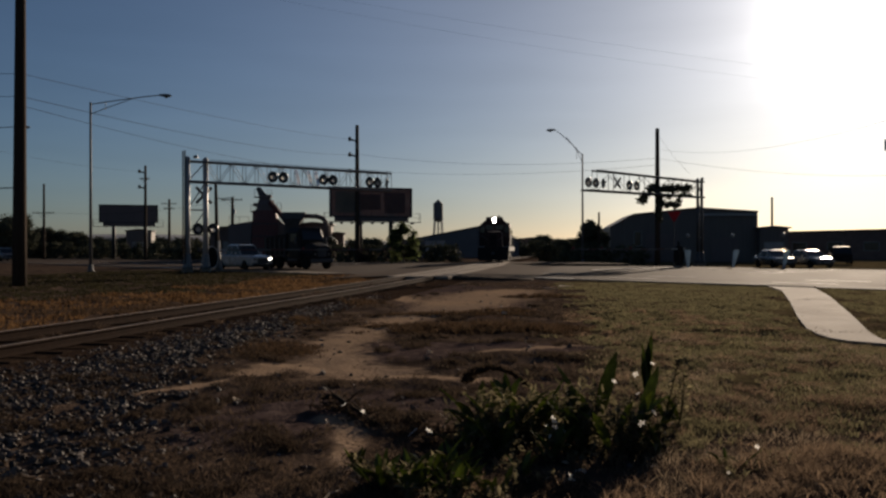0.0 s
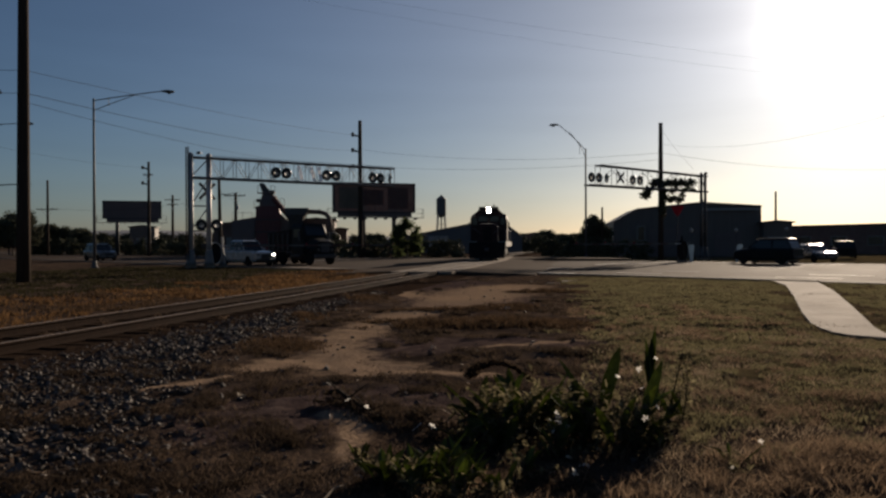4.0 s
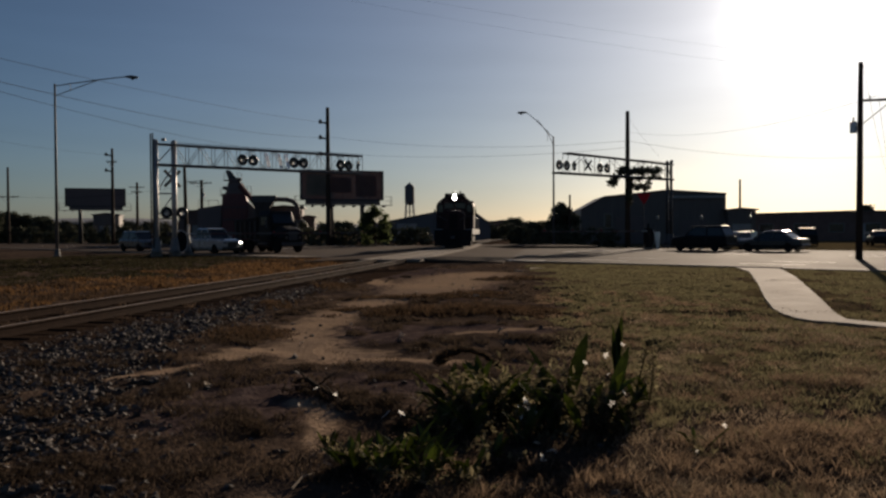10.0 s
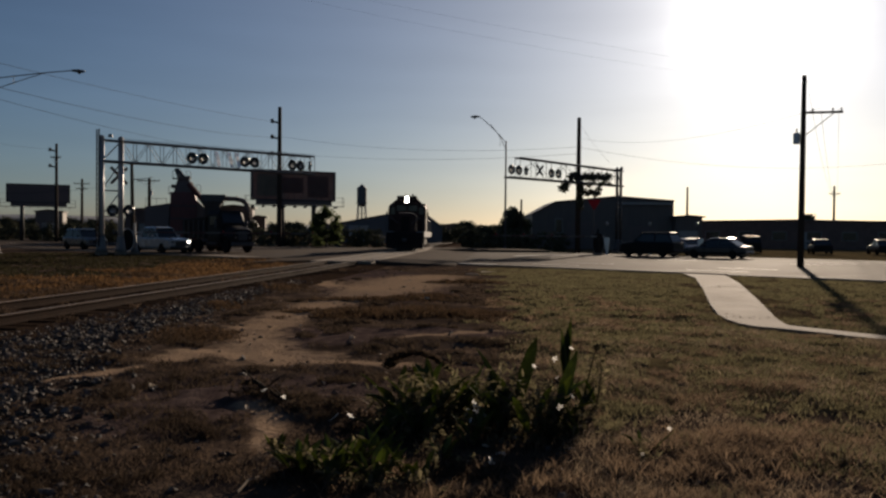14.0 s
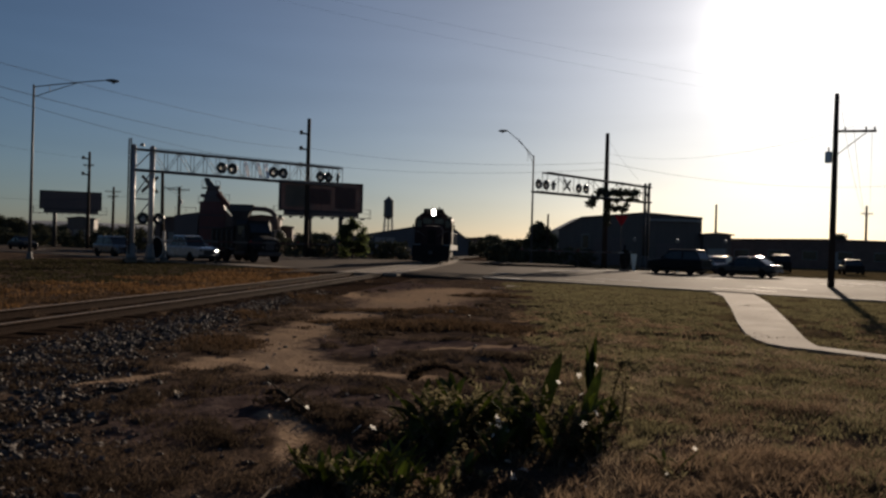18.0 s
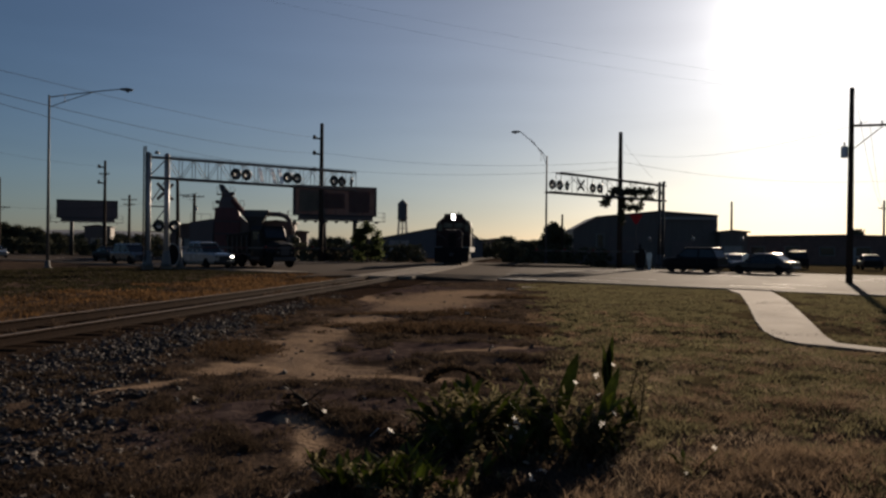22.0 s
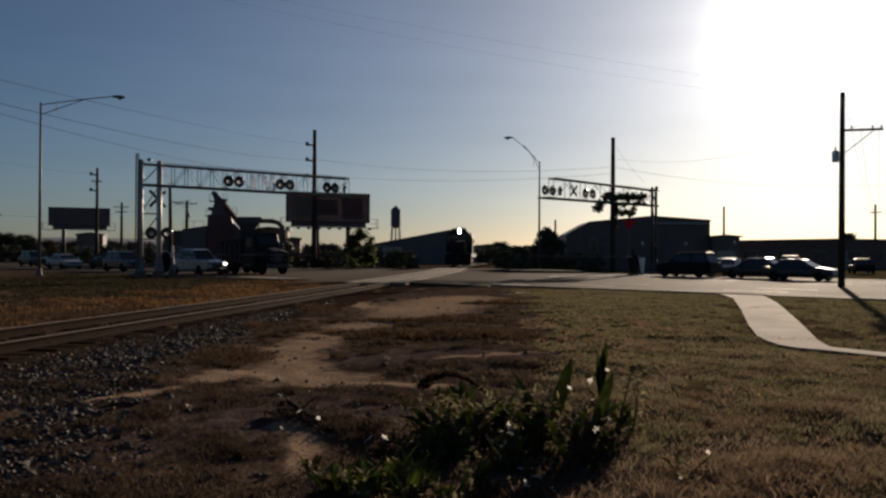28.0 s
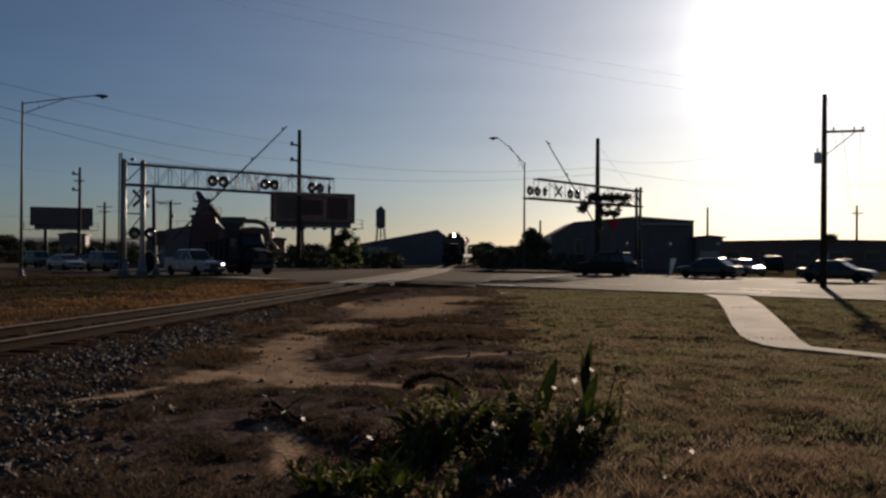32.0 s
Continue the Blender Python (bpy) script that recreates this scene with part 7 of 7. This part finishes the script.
def bloom(x, y, z, size, seed, plant):
    """A small white flower of five pointed petals, on the weed that bears it."""
    r = np.random.default_rng(seed)
    s = Shape()
    for k in range(5):
        a = 2 * math.pi * k / 5 + 0.2 * r.normal()
        c, d = math.cos(a), math.sin(a)
        w, ln, up = 0.13 * size, size * (0.5 + 0.15 * r.random()), 0.16 * size * r.random()
        s.add([(0, 0, 0), (0.5 * ln * c - w * d, 0.5 * ln * d + w * c, up), (ln * c, ln * d, up * 0.6), (0.5 * ln * c + w * d, 0.5 * ln * d - w * c, up)], [(0, 1, 2, 3)])
    ob = part("bloom", s, WHITELEAF, plant, "small white bloom")
    ob.matrix_basis = Matrix.Translation(Vector((x, y, z)) - plant.matrix_basis.translation) @ pose(0, 0, 0, 55 + 25 * r.normal(), 20 * r.normal(), 360 * r.random())
    return ob


def dry_leaf(x, y, z, size, seed):
    r = np.random.default_rng(seed)
    s = Shape()
    n = 5
    top, q = [], r.random() * 6.28
    for i in range(n + 1):
        u = i / n
        w = math.sin(math.pi * (0.08 + 0.84 * u)) * size * 0.3
        top.append(((u - 0.5) * size, w, 0.25 * size * (u - 0.5) ** 2 + 0.06 * size * r.random()))
    rings = [[(x0, -w, z0 + w * 0.5), (x0, 0, z0), (x0, w, z0 + w * 0.5), (x0, 0, z0 - 0.006)] for x0, w, z0 in top]
    s.loft(rings)
    ob = part("dry_leaf", s, DRYLEAF)
    ob.matrix_basis = pose(x, y, z, 25 * r.normal(), 25 * r.normal(), math.degrees(q))
    return tagged(ob, "curled bleached dry leaf caught in weeds", "leaf", "dry leaves")


for i in range(40):
    r = np.random.default_rng(300 + i)
    x, y = 0.6 + 1.1 * r.normal(), 6.6 + 1.2 * r.normal()
    if y < 4.6:
        y = 4.6 + abs(r.normal())
    dry_leaf(x, y, rise(x, y) + 0.02, 0.03 + 0.04 * r.random(), 400 + i)
for i, (x, y, z, size) in enumerate(((0.86, 6.6, 0.31, 0.09), (0.88, 6.6, 0.25, 0.07), (0.83, 6.55, 0.19, 0.06), (0.9, 6.62, 0.28, 0.05), (0.81, 6.6, 0.27, 0.05), (0.95, 6.6, 0.21, 0.05), (1.46, 6.4, 0.72, 0.06), (1.3, 6.4, 0.66, 0.06), (1.8, 7.25, 0.67, 0.06), (1.46, 6.3, 0.58, 0.05),
                                     (1.6, 6.4, 0.42, 0.06), (1.46, 6.2, 0.36, 0.09), (0.98, 6.1, 0.04, 0.08), (0.9, 5.95, 0.03, 0.09), (1.03, 6.15, 0.03, 0.05), (-0.12, 6.9, 0.17, 0.1), (-0.26, 7.25, 0.06, 0.13), (-0.97, 8.2, 0.1, 0.08), (-0.76, 8.0, 0.08, 0.07), (2.35, 6.3, 0.12, 0.05), (2.0, 5.9, 0.05, 0.04))):
    near = min(plants, key=lambda p: math.hypot(p.matrix_basis.translation.x - x, p.matrix_basis.translation.y - y))
    bloom(x, y, rise(x, y) + z, size * 0.78, 700 + i, near)
for i in range(26):
    r = np.random.default_rng(500 + i)
    y = 8 + 16 * r.random()
    x = track_x(y) + 3.2 + 9 * r.random()
    dry_leaf(x, y, rise(x, y) + 0.02, 0.05 + 0.05 * r.random(), 600 + i)


def litter(x, y, a, b, turn):
    s = Shape().loft([[(-a, -b, 0.0), (a * 0.8, -b * 0.8, 0.01), (a, b, 0.0), (-a * 0.7, b, 0.015)], [(-a, -b, 0.02), (a * 0.8, -b * 0.8, 0.035), (a, b, 0.02), (-a * 0.7, b, 0.06)]])
    ob = part("scrap_of_paper", s, DRYLEAF)
    ob.matrix_basis = pose(x, y, rise(x, y) + 0.01, 0, 0, turn)
    tagged(ob, "crumpled pale scrap lying on bare ground", "litter", "litter")


for x, y, a, b, q in ((5.2, 35.6, 0.4, 0.1, 20), (4.3, 33.8, 0.3, 0.08, -30), (1.5, 20.5, 0.08, 0.05, 0), (-3.6, 29.5, 0.12, 0.08, 10), (-2.2, 9.0, 0.05, 0.04, 40), (-0.2, 12.8, 0.04, 0.03, 0)):
    litter(x, y, a, b, q)


DEADWOOD = material("dark_dead_wood", (0.04, 0.028, 0.02), (0.02, 0.014, 0.01), 0.95, scale=8, bump=0.2, spec=0.03)


def dead_branch(pts, r0):
    pts = [(x, y, rise(x, y) + z) for x, y, z in pts]
    s = Shape().path(pts, [r0 * (1 - 0.7 * i / (len(pts) - 1)) for i in range(len(pts))], 6)
    for i in range(1, len(pts) - 1):
        a = Vector(pts[i])
        s.path([a, a + Vector((0.12 * (-1) ** i, 0.1, 0.09)), a + Vector((0.2 * (-1) ** i, 0.22, 0.12))], [r0 * 0.4, r0 * 0.25, r0 * 0.1], 4)
    ob = part("dead_branch", s, DEADWOOD)
    tagged(ob, "dark dead branch lying on bare soil", "branch", "dead branches")


dead_branch([(-1.25, 8.75, 0.1), (-1.1, 8.6, 0.12), (-0.98, 8.4, 0.06), (-0.72, 8.0, 0.03), (-0.5, 7.6, 0.02)], 0.03)
dead_branch([(-0.6, 5.6, 0.02), (-0.4, 5.75, 0.05), (-0.2, 5.95, 0.05), (-0.05, 6.2, 0.02)], 0.018)


def dry_stalk(points, r0):
    pts = [(x, y, rise(x, y) + z) for x, y, z in points]
    ob = part("dry_stalk", Shape().path(pts, [r0, r0 * 0.9, r0 * 0.5], 5), DRYLEAF)
    tagged(ob, "bleached dry stalk lying among weeds", "stalk", "dry stalks")


for pts in ([(-0.12, 8.1, 0.03), (-0.04, 8.05, 0.04), (0.04, 7.95, 0.02)], [(-0.78, 5.28, 0.02), (-0.74, 5.45, 0.03), (-0.68, 5.6, 0.02)], [(-0.64, 5.86, 0.02), (-0.6, 5.8, 0.03), (-0.54, 5.72, 0.02)], [(0.3, 7.0, 0.04), (0.36, 6.95, 0.05), (0.4, 6.9, 0.04)], [(-2.95, 5.9, 0.04), (-2.88, 5.85, 0.05), (-2.8, 5.86, 0.05)]):
    dry_stalk(pts, 0.008)


# ---------------------------------------------------------------- what moves
def motions():
    # the engine creeps up, waits, then backs away along the track
    stations = [(0, 83.6), (1, 81.2), (2, 77.5), (3, 73.5), (4, 71.2), (5.5, 69.5), (7, 69.3), (17, 69.3), (19, 69.5), (20, 70.0), (21, 71.8), (22, 74.7), (23, 76.8), (24, 80.5), (25, 85.5), (26, 90.0), (27.5, 96.5), (29, 103.5), (30, 109.0), (31, 114.5), (32, 118.7)]
    walk(loco, [(t, pose(track_x(y) + 0.15, y, RAIL_Z, 0, 0, -track_turn(y + 8))) for t, y in ((t, y - 2.7) for t, y in stations)])
    lane_rows = lambda rows, head: [(t, pose(x, y, 0.02, 0, 0, head)) for t, x, y in rows]
    walk(suv_left, lane_rows([(0, -56.8, 109.0), (1, -50.9, 102.7), (2, -44.9, 96.3), (3, -39.9, 91.0), (3.5, -37.6, 88.5), (5.5, -30.3, 80.7), (6, -28.8, 79.1), (6.5, -27.5, 77.7), (7, -26.3, 76.4), (8, -24.7, 74.7), (9, -24.0, 74.0), (10, -23.7, 73.6), (32, -23.7, 73.6)], HEAD_R))
    K = 57.0 / 44.0
    q = MIDLANE / NEARLANE
    walk(dark_left, lane_rows([(0, -160.0 * q, 219.0 * q), (14, -58.0 * q, 110.2 * q), (17, -41.2 * q, 92.4 * q), (18, -37.8 * q, 88.7 * q), (19, -35.0 * q, 85.7 * q), (20, -31.8 * q, 82.3 * q), (21, -28.9 * q, 79.2 * q), (22, -26.6 * q, 76.7 * q), (23, -26.0 * q, 76.1 * q), (32, -26.0 * q, 76.1 * q)], HEAD_R))
    walk(white_left, lane_rows([(0, -170.0, 230.0), (20, -56.0, 108.2), (22, -47.5, 99.0), (23, -44.0, 95.3), (24, -41.0, 92.2), (25, -37.9, 88.8), (26.5, -34.0, 84.6), (28, -32.3, 82.8), (30, -30.5, 80.9), (32, -29.3, 79.6)], HEAD_R))
    walk(grey_left, lane_rows([(0, -190.0 * q, 251.0 * q), (23, -58.0 * q, 110.2 * q), (25, -49.0 * q, 100.6 * q), (26.5, -42.0 * q, 93.2 * q), (28, -37.6 * q, 88.5 * q), (30, -35.0 * q, 85.8 * q), (32, -33.6 * q, 84.2 * q)], HEAD_R))
    walk(suv_right, lane_rows([(0, 49.5, 35.0), (1, 38.3, 46.9), (1.5, 33.6, 52.0), (2, 29.5, 56.3), (2.5, 26.5, 59.5), (3, 24.9, 61.2), (3.5, 24.2, 62.0), (5.5, 23.3, 62.9), (7, 22.8, 63.5), (9, 22.4, 63.9), (10, 22.2, 64.1), (30, 22.2, 64.1), (30.5, 21.9, 64.4), (31, 21.1, 65.3), (31.5, 19.9, 66.6), (32, 18.2, 68.4)], HEAD_L))
    walk(sedan_right, lane_rows([(0, 95.0, -13.7), (3, 48.0, 36.5), (5.5, 29.0, 56.8), (6, 28.0, 57.9), (6.5, 27.2, 58.8), (7, 26.6, 59.4), (8, 26.0, 60.0), (10, 25.9, 60.1), (30, 25.9, 60.1), (31, 25.6, 60.4), (32, 24.3, 61.8)], HEAD_L))
    walk(leaving_b, lane_rows([(t, x * K, y * K) for t, x, y in ((0, 90.0, -31.7), (20, 60.0, 0.3), (26, 30.0, 32.3), (27.5, 21.2, 41.8), (28, 20.6, 42.4), (29, 20.6, 42.4), (30, 21.2, 41.8), (31, 21.8, 41.1), (32, 22.4, 40.45))], HEAD_R))
    walk(pickup, lane_rows([(t, -15.33 + 0.683 * d, 64.71 - 0.73 * d) for t, d in ((0, 0), (31.0, 0), (31.2, 0.1), (31.6, 0.75), (32, 1.8))], HEAD_R))
    raised = [(0, 0.0), (29.0, 0.0), (29.3, 1.5), (29.6, 5.5), (30, 11.8), (30.4, 18.3), (30.8, 25.5), (31.2, 31.9), (31.6, 39.4), (32, 46.0)]
    walk(gate_left, [(t, pose(0, -0.35, GATE_Z, 0, -a, 0)) for t, a in raised])
    walk(gate_right, [(t, pose(0, -0.35, GATE_Z, 0, -a, 0)) for t, a in raised])


motions()
